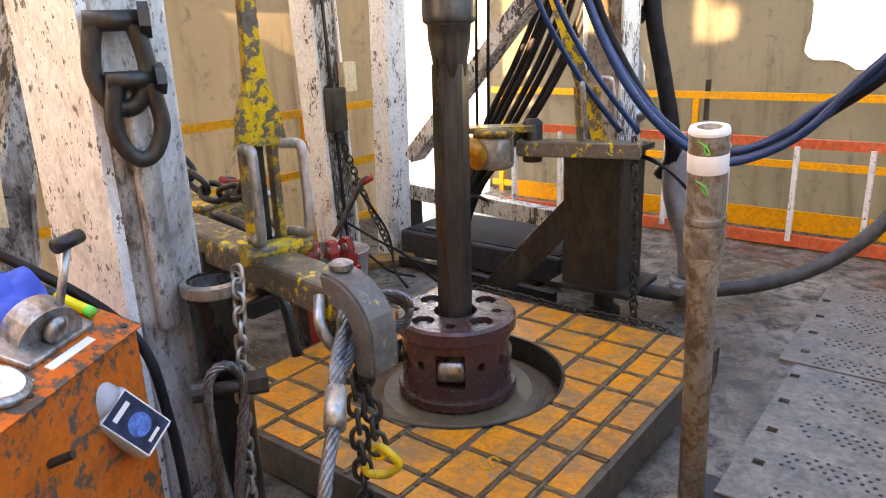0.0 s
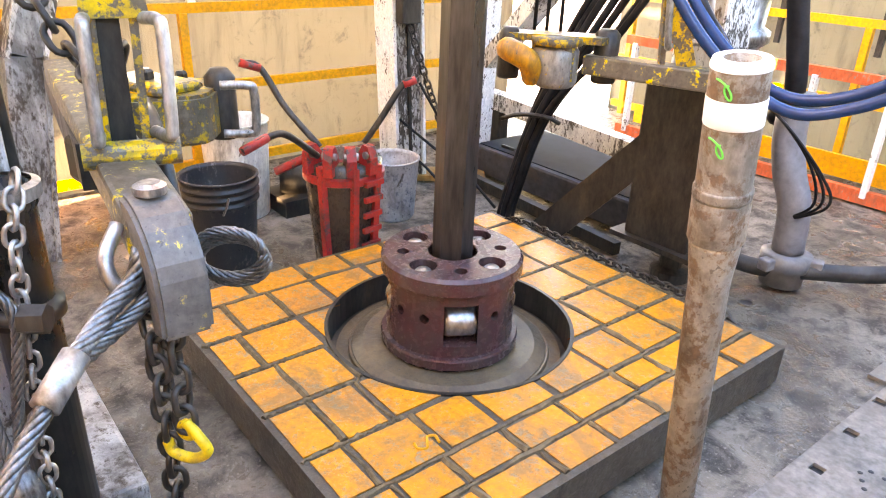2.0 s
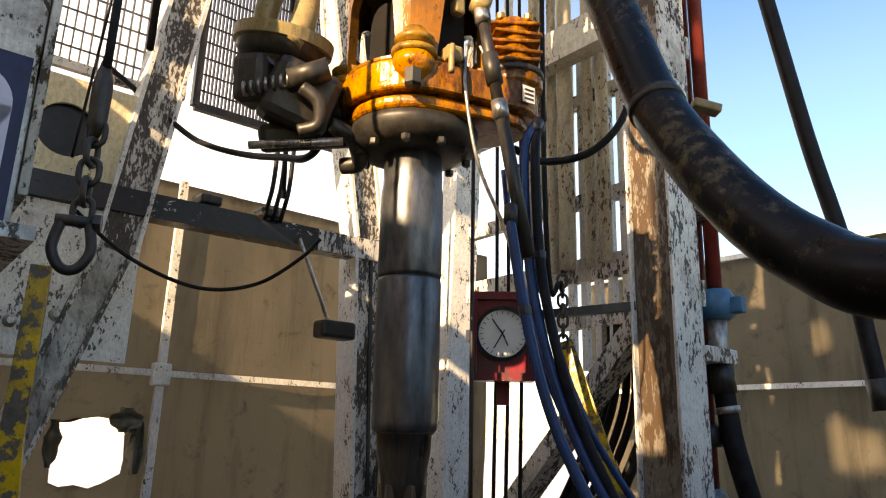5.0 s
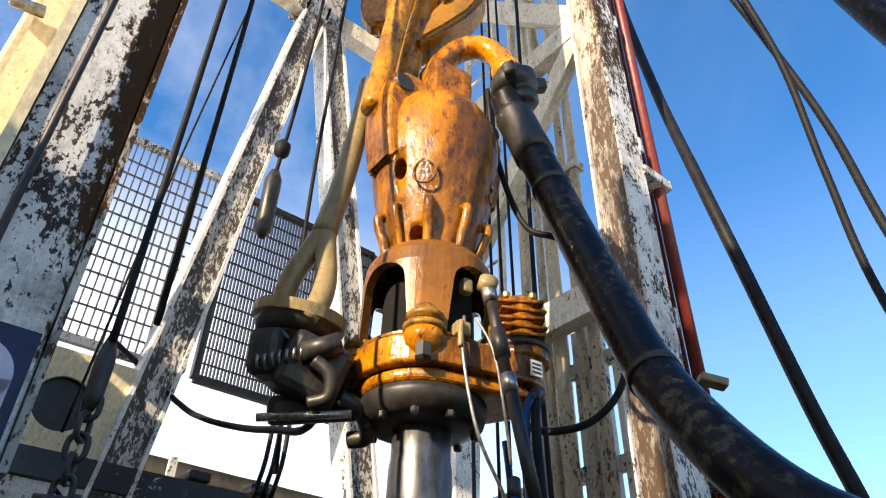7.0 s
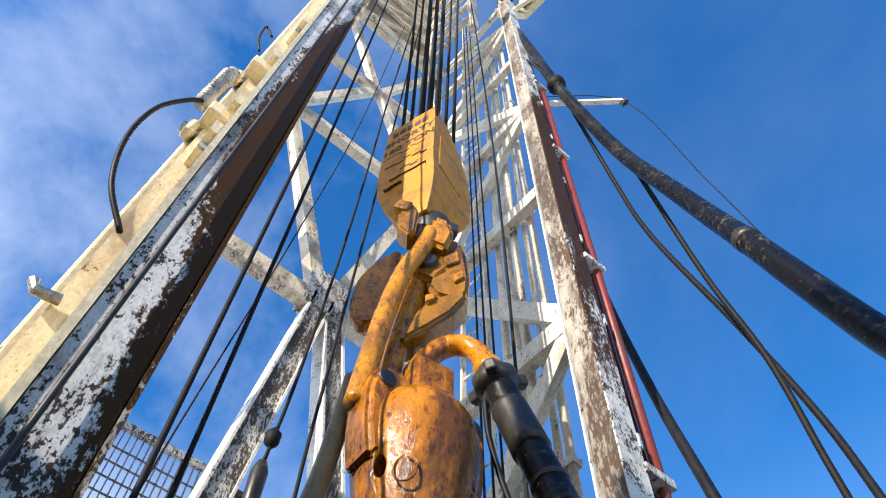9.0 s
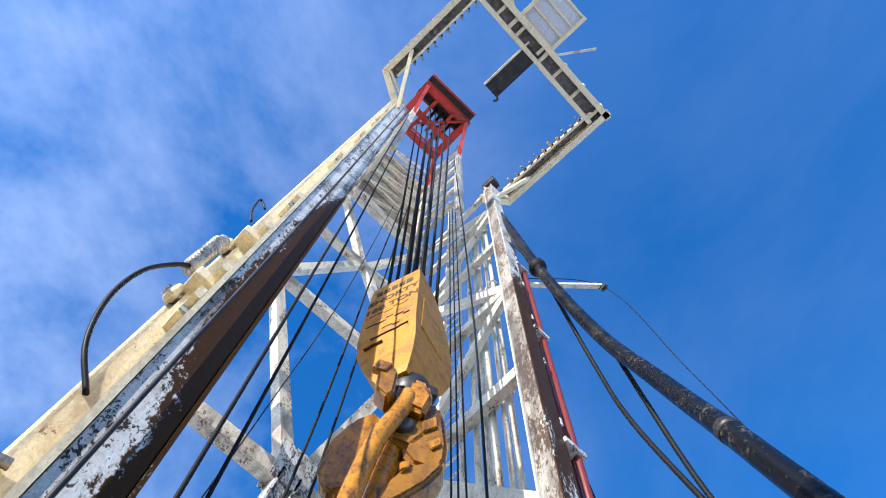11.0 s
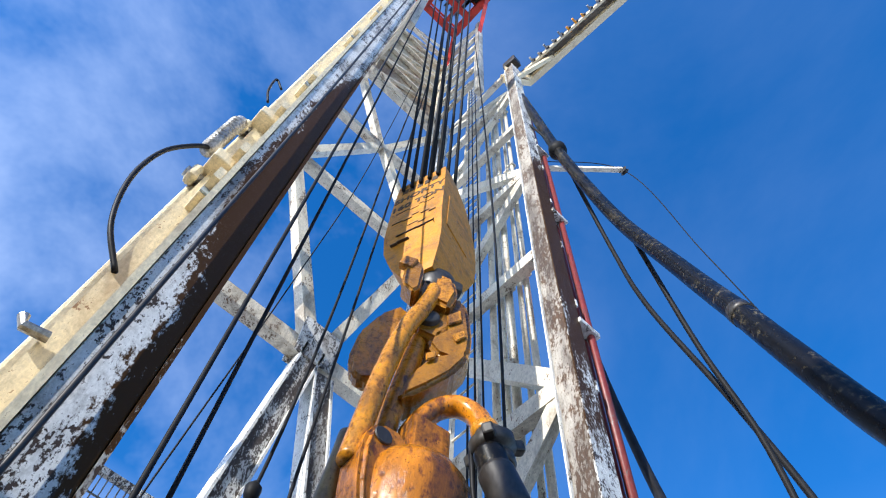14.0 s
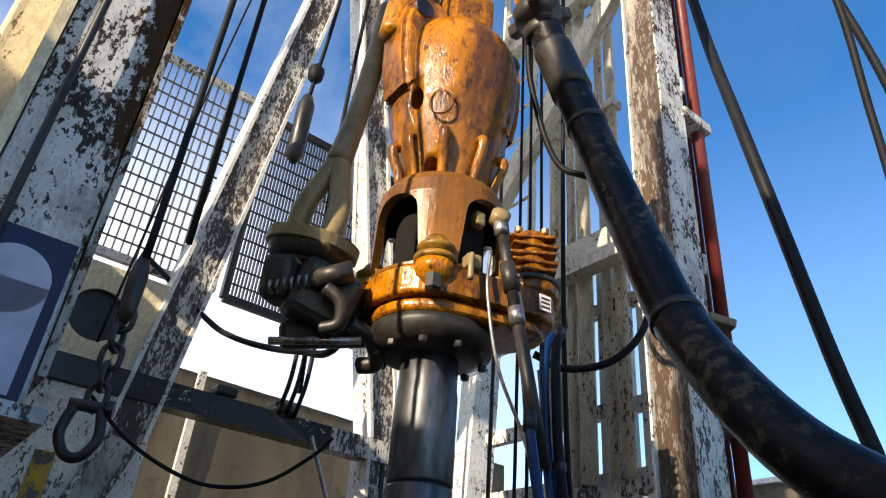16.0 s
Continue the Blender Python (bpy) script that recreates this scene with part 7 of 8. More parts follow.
def tong_rope():
    r = thing("tong_rope", "bright wire rope sling spliced to the tong end", "wire rope")
    part("sling", rope(bmesh.new(), [(0.62, -1.25, 1.05), (0.635, -1.275, 1.0), (0.68, -1.34, 0.97), (0.745, -1.41, 0.94)], 0.018), ROPE, r, "", True)
    part("sling", rope(bmesh.new(), [(0.625, -1.21, 1.02), (0.65, -1.27, 0.955), (0.70, -1.36, 0.93), (0.75, -1.415, 0.93)], 0.016), ROPE, r, "", True)
    part("sleeve", sweep(bmesh.new(), [(0.74, -1.405, 0.945), (0.80, -1.47, 0.905)], 0.024, 14), GREY, r, "pressed steel sleeve", True)
    part("tail", rope(bmesh.new(), [(0.79, -1.46, 0.91), (0.85, -1.56, 0.80), (0.93, -1.68, 0.55), (0.95, -1.74, 0.2), (0.9, -1.75, 0.02)], 0.016), ROPE, r, "", True)
    loop = [(0.592 + 0.042 * math.cos(a), -1.08 + 0.055 * math.cos(a), 0.985 + 0.05 * math.sin(a)) for a in [2 * math.pi * n / 14 for n in range(15)]]
    for k in range(3):
        part("coil", rope(bmesh.new(), [(x - 0.012 * k, y + 0.01 * k, z - 0.016 * k) for x, y, z in loop], 0.010, 5, 0.09, 4), ROPE, r, "", True)


tong_rope()
chain("rusty steel chain hanging from the tong end", [(0.60, -1.245, 0.98), (0.645, -1.26, 0.85), (0.655, -1.262, 0.6), (0.65, -1.265, 0.25), (0.68, -1.27, 0.03)], 0.06, DARK)
chain("rusty steel chain hanging from the tong end", [(0.62, -1.225, 0.96), (0.665, -1.23, 0.82), (0.685, -1.235, 0.70)], 0.06, DARK)


def chain_hook():
    h = thing("chain_hook", "yellow painted grab hook on a chain", "hook")
    part("hook_body", tube([(0.69, -1.235, 0.70), (0.72, -1.225, 0.68), (0.735, -1.215, 0.65), (0.71, -1.235, 0.625), (0.675, -1.262, 0.63), (0.665, -1.268, 0.655)], 0.011), YELLOW_HOOK, h, "", True)
    part("eye", tube([(0.69, -1.235, 0.70), (0.675, -1.245, 0.685), (0.68, -1.24, 0.665), (0.70, -1.23, 0.67), (0.69, -1.235, 0.70)], 0.008), YELLOW_HOOK, h, "", True)


YELLOW_HOOK = worn("yellow hook paint", (0.80, 0.50, 0.03), (0.25, 0.16, 0.05), 0.25, 20, 0.4, stretch=(1, 1, 1))
chain_hook()


def casing_post():
    p = thing("tong_post", "dark oily steel post with a shackle and rope ends", "post")
    x, y = 0.365, -1.425
    part("tube", turned([(0.06, 0.0), (0.06, 1.08), (0.066, 1.09), (0.066, 1.125), (0.05, 1.13), (0.048, 1.05)], 28, pose(x, y, 0), cap=True), steel("oily black post", (0.05, 0.048, 0.046), 0.28, 0.5, 8, 0.5, rust_amount=0.15), p, "", True)
    part("rim", turned([(0.066, 1.10), (0.075, 1.105), (0.075, 1.13), (0.06, 1.135)], 28, pose(x, y, 0), cap=False), GREY, p)
    part("collar", turned([(0.06, 0.84), (0.075, 0.85), (0.075, 0.88), (0.06, 0.89)], 28, pose(x, y, 0), cap=False), DARK, p, "", True)
    bolt = part("bolt", sweep(bmesh.new(), [(x + 0.06, y - 0.10, 0.90), (x + 0.13, y + 0.0, 0.90)], 0.016, 14), DARK, p, "", True)
    part("nut", sweep(bmesh.new(), [(x + 0.115, y - 0.02, 0.90), (x + 0.14, y + 0.02, 0.90)], 0.03, 6), DARK, bolt)
    part("bolt_head", sweep(bmesh.new(), [(x + 0.045, y - 0.12, 0.90), (x + 0.07, y - 0.085, 0.90)], 0.026, 12), DARK, bolt)
    part("rope_eye", rope(bmesh.new(), [(x + 0.1, y - 0.09, 0.55), (x + 0.09, y - 0.11, 0.75), (x + 0.08, y - 0.1, 0.92), (x + 0.1, y - 0.06, 0.96), (x + 0.12, y - 0.03, 0.90), (x + 0.11, y - 0.06, 0.72), (x + 0.1, y - 0.085, 0.55)], 0.013, 6, 0.12, 4), ROPE, p, "", True)
    part("rope_wrap", turned([(0.02, 0.36), (0.035, 0.38), (0.038, 0.5), (0.022, 0.56)], 12, pose(x + 0.1, y - 0.087, 0)), ROPE, p, "grey rope wrapping", True)
    part("rope_tail", rope(bmesh.new(), [(x + 0.1, y - 0.087, 0.4), (x + 0.12, y - 0.1, 0.2), (x + 0.2, y - 0.12, 0.03)], 0.013, 6, 0.12, 4), ROPE, p, "", True)


casing_post()
chain("thin grey chain over the dark post", [(0.43, -1.40, 1.15), (0.455, -1.425, 1.05), (0.45, -1.44, 0.85), (0.46, -1.46, 0.6), (0.47, -1.47, 0.35)], 0.045, GREY)


def console():
    c = thing("driller_console", "scuffed orange steel control console with valves", "console")
    m0 = pose(0.483, -1.688, 0, 0, 0, 31)
    shell = bmesh.new()
    extrude_outline(shell, [(-0.60, 0.42), (0.0, 0.42), (0.0, 1.135), (-0.60, 1.355)], 0.85, m0 @ pose(0, 0, 0, 90, 0, 0))
    bmesh.ops.recalc_face_normals(shell, faces=shell.faces[:])
    part("cabinet", shell, CONSOLE, c)
    m = m0 @ pose(0, 0, 1.14, 0, 20, 0)
    part("lid", bmbox(-0.63, 0.012, -0.86, 0.01, -0.004, 0.0, m), CONSOLE, c)
    part("base_frame", bmbox(-0.57, -0.03, -0.82, -0.03, 0.0, 0.42, m0), WHITE_DIRTY, c)
    v = part("valve_plate", bmbox(-0.175, -0.05, -0.245, -0.055, 0.0005, 0.012, m, bevel=0.004), GREY, c, "grey valve base")
    half = [(0.062 * math.cos(radians(a)), 0.062 * math.sin(radians(a))) for a in range(0, 181, 12)]
    part("valve_sector", extrude_outline(bmesh.new(), half, 0.055, m @ pose(-0.125, -0.135, 0.012, 90, 0, 70)), GREY, v, "grey half round valve body")
    part("valve_hub", turned([(0.024, 0), (0.027, 0.014), (0.012, 0.022)], 18, m @ pose(-0.075, -0.155, 0.035, 0, 90, 0)), GREY, v, "", True)
    part("valve_lever", sweep(bmesh.new(), [m @ Vector((-0.075, -0.14, 0.04)), m @ Vector((-0.10, -0.105, 0.17))], 0.008, 10), GREY, v, "", True)
    part("lever_knob", sweep(bmesh.new(), [m @ Vector((-0.105, -0.13, 0.175)), m @ Vector((-0.10, -0.07, 0.18))], 0.014, 12), BLACK, v, "black knob", True)
    for a, b in (((-0.040, -0.22), (-0.024, -0.095)), ((-0.045, -0.42), (-0.030, -0.26))):
        part("label_strip", bmbox(a[0], b[0], a[1], b[1], 0.0, 0.002, m), WHITEPAINT, c, "white label strip")
    d = part("dial", turned([(0.052, 0.0), (0.056, 0.004), (0.056, 0.012), (0.046, 0.015)], 28, m @ pose(-0.062, -0.315, 0)), GREY, c, "round pressure dial", True)
    part("dial_face", turned([(0.002, 0.0152), (0.045, 0.0152), (0.045, 0.0172), (0.002, 0.0172)], 28, m @ pose(-0.062, -0.315, 0)), DIAL, d)
    part("dial_hand", bmbox(-0.09, -0.05, -0.317, -0.313, 0.0175, 0.019, m), BLACK, d)
    for x, y in ((-0.012, -0.02), (-0.012, -0.30), (-0.012, -0.55)):
        part("screw", turned([(0.008, 0), (0.008, 0.003), (0.004, 0.005)], 10, m @ pose(x, y, 0)), DARK, c)
    for y, z in ((-0.30, 1.02), (-0.16, 0.78), (-0.5, 0.9)):
        part("peg", sweep(bmesh.new(), [m0 @ Vector((0.0, y, z)), m0 @ Vector((0.04, y + 0.008, z + 0.015))], 0.008, 10), DARK, c)
    part("latch", bmbox(0.0, 0.02, -0.40, -0.26, 0.62, 0.66, m0, bevel=0.005), GREY, c)
    part("stop_plate", bmbox(0.012, 0.02, -0.72, -0.52, 0.52, 0.72, m0), YELLOW_HOOK, c, "yellow stop plate")
    part("stop_button", turned([(0.05, 0), (0.05, 0.02), (0.04, 0.035)], 20, m0 @ pose(0.02, -0.62, 0.62, 0, 90, 0)), RED, c, "red stop button", True)
    # things on and against it
    k = solid("marker", sweep(bmesh.new(), [m @ Vector((-0.155, -0.02, 0.013)), m @ Vector((-0.085, -0.03, 0.013))], 0.011, 12), plain("yellow marker plastic", (0.80, 0.62, 0.02), 0.35, vary=0.1), "yellow marker pen with a green cap on the console", "marker", smooth=True)
    part("cap", sweep(bmesh.new(), [m @ Vector((-0.085, -0.03, 0.013)), m @ Vector((-0.070, -0.032, 0.013))], 0.0115, 12), GREEN, k, "green cap", True)
    part("tail", sweep(bmesh.new(), [m @ Vector((-0.22, -0.01, 0.013)), m @ Vector((-0.155, -0.02, 0.013))], 0.0105, 12), BLACK, k, "black barrel end", True)
    cloth = bmesh.new()
    bmesh.ops.create_grid(cloth, x_segments=18, y_segments=18, size=0.085)
    for v_ in cloth.verts:
        v_.co.z = 0.03 + 0.05 * noise.noise(v_.co * 14) + 0.03 * noise.noise(v_.co * 34)
    bmesh.ops.solidify(cloth, geom=cloth.faces[:], thickness=0.005)
    solid("cloth", cloth, plain("bright blue cloth", (0.01, 0.10, 0.5), 0.8, vary=0.25), "crumpled bright blue cloth on the console", "cloth", smooth=True, m=m @ pose(-0.23, -0.13, 0.005))
    b = thing("bottle", "silver plastic bottle with a dark blue label against the console", "bottle")
    n_ = Vector((0.90, 0.05, 0.32)).normalized()
    r_ = Vector((0, 0, 1)).cross(n_).normalized()
    u_ = n_.cross(r_)
    ca, sa = math.cos(radians(33)), math.sin(radians(33))
    turn = Matrix((n_, r_ * ca + u_ * sa, u_ * ca - r_ * sa)).transposed().to_4x4()
    q = Matrix.Translation((0.575, -1.762, 0.985)) @ turn @ Matrix.Diagonal((0.78, 0.78, 0.78, 1)) @ pose(-0.036, 0, -0.083)
    part("body", bmbox(-0.035, 0.035, -0.055, 0.055, 0.0, 0.17, q, bevel=0.014), plain("silver grey plastic", (0.40, 0.42, 0.46), 0.3, vary=0.15), b)
    part("neck", turned([(0.05, 0.16), (0.052, 0.175), (0.052, 0.235), (0.04, 0.25)], 20, q), plain("silver cap plastic", (0.42, 0.43, 0.46), 0.35, vary=0.1), b, "", True)
    lab = part("label", bmbox(0.0352, 0.0365, -0.046, 0.046, 0.012, 0.155, q), plain("dark blue label print", (0.01, 0.03, 0.07), 0.3, vary=0.7, scale=30), b, "dark blue printed label")
    for y0, y1, z0, z1 in ((-0.049, 0.049, 0.009, 0.013), (-0.049, 0.049, 0.154, 0.158), (-0.049, -0.046, 0.009, 0.158), (0.046, 0.049, 0.009, 0.158)):
        part("label_edge", bmbox(0.0353, 0.0368, y0, y1, z0, z1, q), WHITEPAINT, lab)
    part("label_bar", bmbox(0.0367, 0.0372, -0.028, 0.028, 0.125, 0.138, q), WHITEPAINT, lab)
    part("label_bar", bmbox(0.0367, 0.0372, -0.02, 0.02, 0.025, 0.034, q), WHITEPAINT, lab)
    part("label_sign", turned([(0.002, 0), (0.03, 0), (0.03, 0.0008), (0.002, 0.0008)], 24, q @ pose(0.0366, 0, 0.075, 0, 90, 0)), plain("bright blue print", (0.02, 0.16, 0.45), 0.3, vary=0.8, scale=60), lab)
    line("console_hose", "black hose down the side of the console", "hose", [m0 @ Vector((-0.75, 0.06, 1.50)), m0 @ Vector((-0.40, 0.05, 1.32)), m0 @ Vector((-0.05, 0.03, 1.13)), m0 @ Vector((0.02, 0.035, 0.9)), m0 @ Vector((0.03, 0.04, 0.5)), m0 @ Vector((0.03, 0.05, 0.02))], 0.011, RUBBER)


console()


def far_tong():
    t = thing("tong", "yellow and bare steel manual tong hanging before the far mast leg", "tong")
    ring_o, ring_i = [], []
    for k in range(20):
        a = radians(-30 + 240 * k / 19)
        ring_o.append((0.15 * math.cos(a), 0.13 * math.sin(a)))
        ring_i.append((0.085 * math.cos(a), 0.075 * math.sin(a)))
    part("jaw", extrude_outline(bmesh.new(), ring_o + ring_i[::-1], 0.15, pose(-0.34, 0.86, 1.0, 0, 0, 130)), YELLOW, t, "worn steel jaw with yellow paint")
    part("jaw_plate", extrude_outline(bmesh.new(), [(-0.2, -0.06), (0.2, -0.075), (0.26, 0.0), (0.2, 0.075), (-0.2, 0.06)], 0.03, pose(-0.36, 0.84, 1.152, 0, 0, 40)), YELLOW, t)
    part("jaw_drum", turned([(0.075, 0.965), (0.095, 0.975), (0.10, 1.0), (0.10, 1.12), (0.085, 1.14), (0.05, 1.145)], 28, pose(-0.31, 0.80, 0)), worn("rubbed steel jaw drum", (0.30, 0.27, 0.24), (0.62, 0.36, 0.02), 0.3, 9, 0.4, 0.45, metal=0.3, stretch=(1, 1, 0.6)), t, "rubbed round jaw casting", True)
    part("drum_top", turned([(0.03, 1.146), (0.11, 1.146), (0.11, 1.175), (0.03, 1.18)], 28, pose(-0.31, 0.80, 0)), YELLOW, t, "", True)
    part("hinge", turned([(0.05, 0.98), (0.055, 0.99), (0.055, 1.19), (0.035, 1.21)], 18, pose(-0.20, 1.0, 0)), DARK, t, "", True)
    part("hinge", turned([(0.045, 0.98), (0.05, 0.99), (0.05, 1.17), (0.03, 1.2)], 18, pose(-0.50, 0.70, 0)), DARK, t, "", True)
    part("latch_jaw", tube([(-0.50, 0.70, 1.10), (-0.42, 0.62, 1.12), (-0.34, 0.66, 1.08), (-0.36, 0.72, 1.0)], 0.05), worn("orange latch paint", (0.75, 0.28, 0.02), (0.2, 0.12, 0.06), 0.3, 10, 0.4), t, "orange painted latch", True)
    part("lever", beam(bmesh.new(), (-0.26, 0.95, 1.06), (0.36, 1.14, 1.06), 0.11, 0.085, bevel=0.01), LEVER, t, "yellow flecked lever")
    part("hanger_plate", beam(bmesh.new(), (0.16, 1.08, 1.10), (0.01, 1.0, 1.611), 0.075, 0.03, up=(0.5, -0.8, 0)), STRAP, t, "yellow hanger strap")
    part("hanger_plate", beam(bmesh.new(), (0.01, 1.0, 1.611), (-0.18, 0.98, 2.11), 0.062, 0.03, up=(0.5, -0.8, 0)), STRAP, t, "yellow hanger strap")
    for s in (-1, 1):
        part("hanger_cheek", beam(bmesh.new(), (0.09 + 0.04 * s, 1.05 + 0.03 * s, 1.38), (0.11 + 0.04 * s, 1.06 + 0.03 * s, 1.1), 0.04, 0.02, up=(0.6, 0.8, 0)), YELLOW, t)
    u_handle("handle", (0.13, 1.07, 1.42), (0.15, 1.08, 1.2), (0.07, 0.03, 0.0), 0.014, GREY, t, "bare steel grab handle")
    u_handle("handle", (0.08, 1.02, 1.40), (0.10, 1.03, 1.18), (0.03, -0.06, 0.0), 0.014, GREY, t, "bare steel grab handle")


far_tong()
line("hoist_cable", "greased hoist cable above the far tong", "wire rope", [(-0.158, 0.941, 2.323), (-0.137, 0.806, 2.95), (-0.14, 0.8, 9.0), (-0.3, 0.6, 20)], 0.012, CABLE)
chain("dark chain above the far tong", [(-0.158, 0.941, 2.373), (-0.158, 0.941, 2.103)], 0.06, DARK)
chain("rusty chain hanging by the leg shoe", [(0.33, 1.12, 1.1), (0.345, 1.13, 0.8), (0.35, 1.14, 0.4), (0.36, 1.15, 0.03)], 0.06, DARK)
chain("rusty chain laid along the edge of the platform", [(-0.78, 0.97, 0.03), (-0.62, 0.93, 0.19), (-0.3, 0.955, 0.193), (0.0, 0.94, 0.193), (0.3, 0.955, 0.193), (0.60, 0.95, 0.19), (0.8, 0.98, 0.05)], 0.05, DARK)
chain("dark chain hanging on the rear brace", [(-1.80, 1.02, 1.32), (-1.76, 1.08, 1.0), (-1.70, 1.2, 0.6), (-1.55, 1.3, 0.15)], 0.06, DARK)


def weight_gauge():
    g = thing("weight_indicator", "dark red boxed weight indicator with a white dial", "gauge")
    m = pose(-0.42, 0.83, 2.14, 0, 0, -45)
    part("case", bmbox(-0.10, 0.0, -0.145, 0.145, -0.2, 0.2, m, bevel=0.01), REDCASE, g)
    part("case_rim", bmbox(0.0, 0.025, -0.145, 0.145, 0.165, 0.2, m), REDCASE, g)
    part("case_rim", bmbox(0.0, 0.025, -0.145, 0.145, -0.2, -0.165, m), REDCASE, g)
    for s in (-1, 1):
        part("case_rim", bmbox(0.0, 0.025, s * 0.13 - 0.015, s * 0.13 + 0.015, -0.165, 0.165, m), REDCASE, g)
    part("dial_ring", turned([(0.11, 0), (0.125, 0.004), (0.125, 0.012), (0.108, 0.016), (0.108, 0.0)], 36, m @ pose(0.001, 0, 0.01, 0, 90, 0)), BLACK, g)
    f = part("dial_face", turned([(0.002, 0), (0.108, 0), (0.108, 0.006), (0.002, 0.006)], 36, m @ pose(0.002, 0, 0.01, 0, 90, 0)), DIAL, g, "white dial face")
    for k in range(24):
        a = 15 * k
        part("tick", bmbox(0.0085, 0.0095, -0.0015, 0.0015, 0.088, 0.102, m @ pose(0, 0, 0.01, a, 0, 0)), BLACK, f)
    for a, n in ((35, 0.08), (150, 0.075), (205, 0.06)):
        part("hand", bmbox(0.010, 0.012, -0.003, 0.003, -0.02, n, m @ pose(0, 0, 0.01, a, 0, 0)), BLACK, f)
    part("bracket", bmbox(-0.14, -0.1, -0.03, 0.03, -0.30, 0.2, m), REDCASE, g)
    part("mount", beam(bmesh.new(), m @ Vector((-0.12, 0, 0.1)), (-0.06, 1.33, 2.3), 0.04, 0.04), DARK, g)


REDCASE = worn("dark red gauge case paint", (0.24, 0.02, 0.035), (0.08, 0.04, 0.04), 0.2, 10, 0.4, stretch=(1, 1, 1))
weight_gauge()


def hoses():
    # blue twin hoses swinging low across the deck
    ends = [(1.45, 0.30, 1.52), (1.75, 0.42, 1.85), (2.1, 0.65, 2.35), (2.4, 0.9, 2.7)]
    loops = (
        (BLUE, [(0.46, 0.01, 2.36), (0.472, -0.001, 2.303), (0.525, 0.002, 2.039), (0.585, 0.016, 1.804), (0.656, 0.045, 1.619), (0.749, 0.086, 1.445), (0.85, 0.135, 1.318), (0.96, 0.178, 1.235), (1.054, 0.212, 1.204), (1.156, 0.249, 1.234), (1.245, 0.268, 1.287), (1.319, 0.267, 1.357)], 0.0),
        (BLUE, [(0.36, 0.24, 2.74), (0.37, 0.163, 2.611), (0.412, 0.135, 2.241), (0.472, 0.132, 1.979), (0.537, 0.153, 1.764), (0.628, 0.175, 1.578), (0.745, 0.199, 1.408), (0.87, 0.225, 1.29), (0.96, 0.25, 1.238), (1.04, 0.275, 1.228), (1.127, 0.31, 1.253), (1.217, 0.332, 1.308), (1.294, 0.333, 1.376)], 0.03),
        (RUBBER, [(0.34, 0.27, 2.74), (0.395, 0.185, 2.60), (0.44, 0.155, 2.24), (0.50, 0.150, 1.975), (0.565, 0.170, 1.755), (0.655, 0.19, 1.565), (0.765, 0.215, 1.39), (0.88, 0.24, 1.262), (0.97, 0.268, 1.205), (1.05, 0.293, 1.195), (1.13, 0.33, 1.22), (1.22, 0.352, 1.275), (1.30, 0.353, 1.345)], 0.06),
    )
    for mat, pts, o in loops:
        pts = pts + [(x + o, y + o, z) for x, y, z in ends]
        h = thing("blue_hose" if mat is BLUE else "black_hose", "glossy blue hydraulic hose hanging in a loop" if mat is BLUE else "glossy black hydraulic hose hanging in a loop", "hose", "looping hydraulic hoses")
        part("hose", tube(pts, 0.0155, 12, 8), mat, h, "", True)
        d = (Vector(pts[1]) - Vector(pts[0])).normalized()
        part("ferrule", bar(Vector(pts[0]), Vector(pts[0]) + d * 0.06, 0.020, 12), DARK, h, "dark crimped ferrule", True)
        part("clamp_band", bar(Vector(pts[2]) + Vector((0, 0, 0.012)), Vector(pts[2]) - Vector((-0.002, 0, 0.012)), 0.0185, 12), BLACK, h)
    hang = line("hydraulic_hose", "thick black hose hanging beside the standpipe", "hose", [(0.13, 1.70, 2.05), (0.16, 1.72, 1.7), (0.23, 1.75, 1.35), (0.30, 1.77, 0.95), (0.2, 1.85, 0.8)], 0.05, RUBBER)
    part("ferrule", bar((0.13, 1.70, 2.06), (0.138, 1.705, 1.92), 0.058, 16), DARK, hang, "dark hose ferrule", True)
    part("band", bar((0.145, 1.71, 1.86), (0.149, 1.712, 1.83), 0.055, 16), GREY, hang, "bright hose band", True)
    # cable bundle from the brace down into the deck
    first = [(-0.46, 1.64, 2.35), (-0.453, 1.62, 2.123), (-0.501, 1.58, 1.842), (-0.627, 1.50, 1.487), (-0.789, 1.40, 1.106), (-0.92, 1.30, 0.639), (-0.992, 1.20, 0.126), (-1.0, 1.18, 0.0)]
    last = [(-0.25, 1.64, 2.40), (-0.203, 1.62, 2.157), (-0.154, 1.58, 1.863), (-0.24, 1.50, 1.538), (-0.453, 1.40, 1.123), (-0.787, 1.30, 0.669), (-0.897, 1.20, 0.158), (-0.90, 1.18, 0.0)]
    for k in range(7):
        s = k / 6
        line("cable", "black cable in the bundle behind the tong", "cable", [Vector(p).lerp(Vector(q), s) + Vector((0.015 * math.sin(3 * k), 0.02 * math.cos(5 * k), 0)) for p, q in zip(first, last)], 0.02, RUBBER, group="cable bundle")
    line("cable_strap", "dark strap round the cable bundle", "strap", [(-1.0, 1.15, 0.62), (-0.9, 1.2, 0.66), (-0.78, 1.28, 0.66), (-0.75, 1.36, 0.62)], 0.012, DARK)
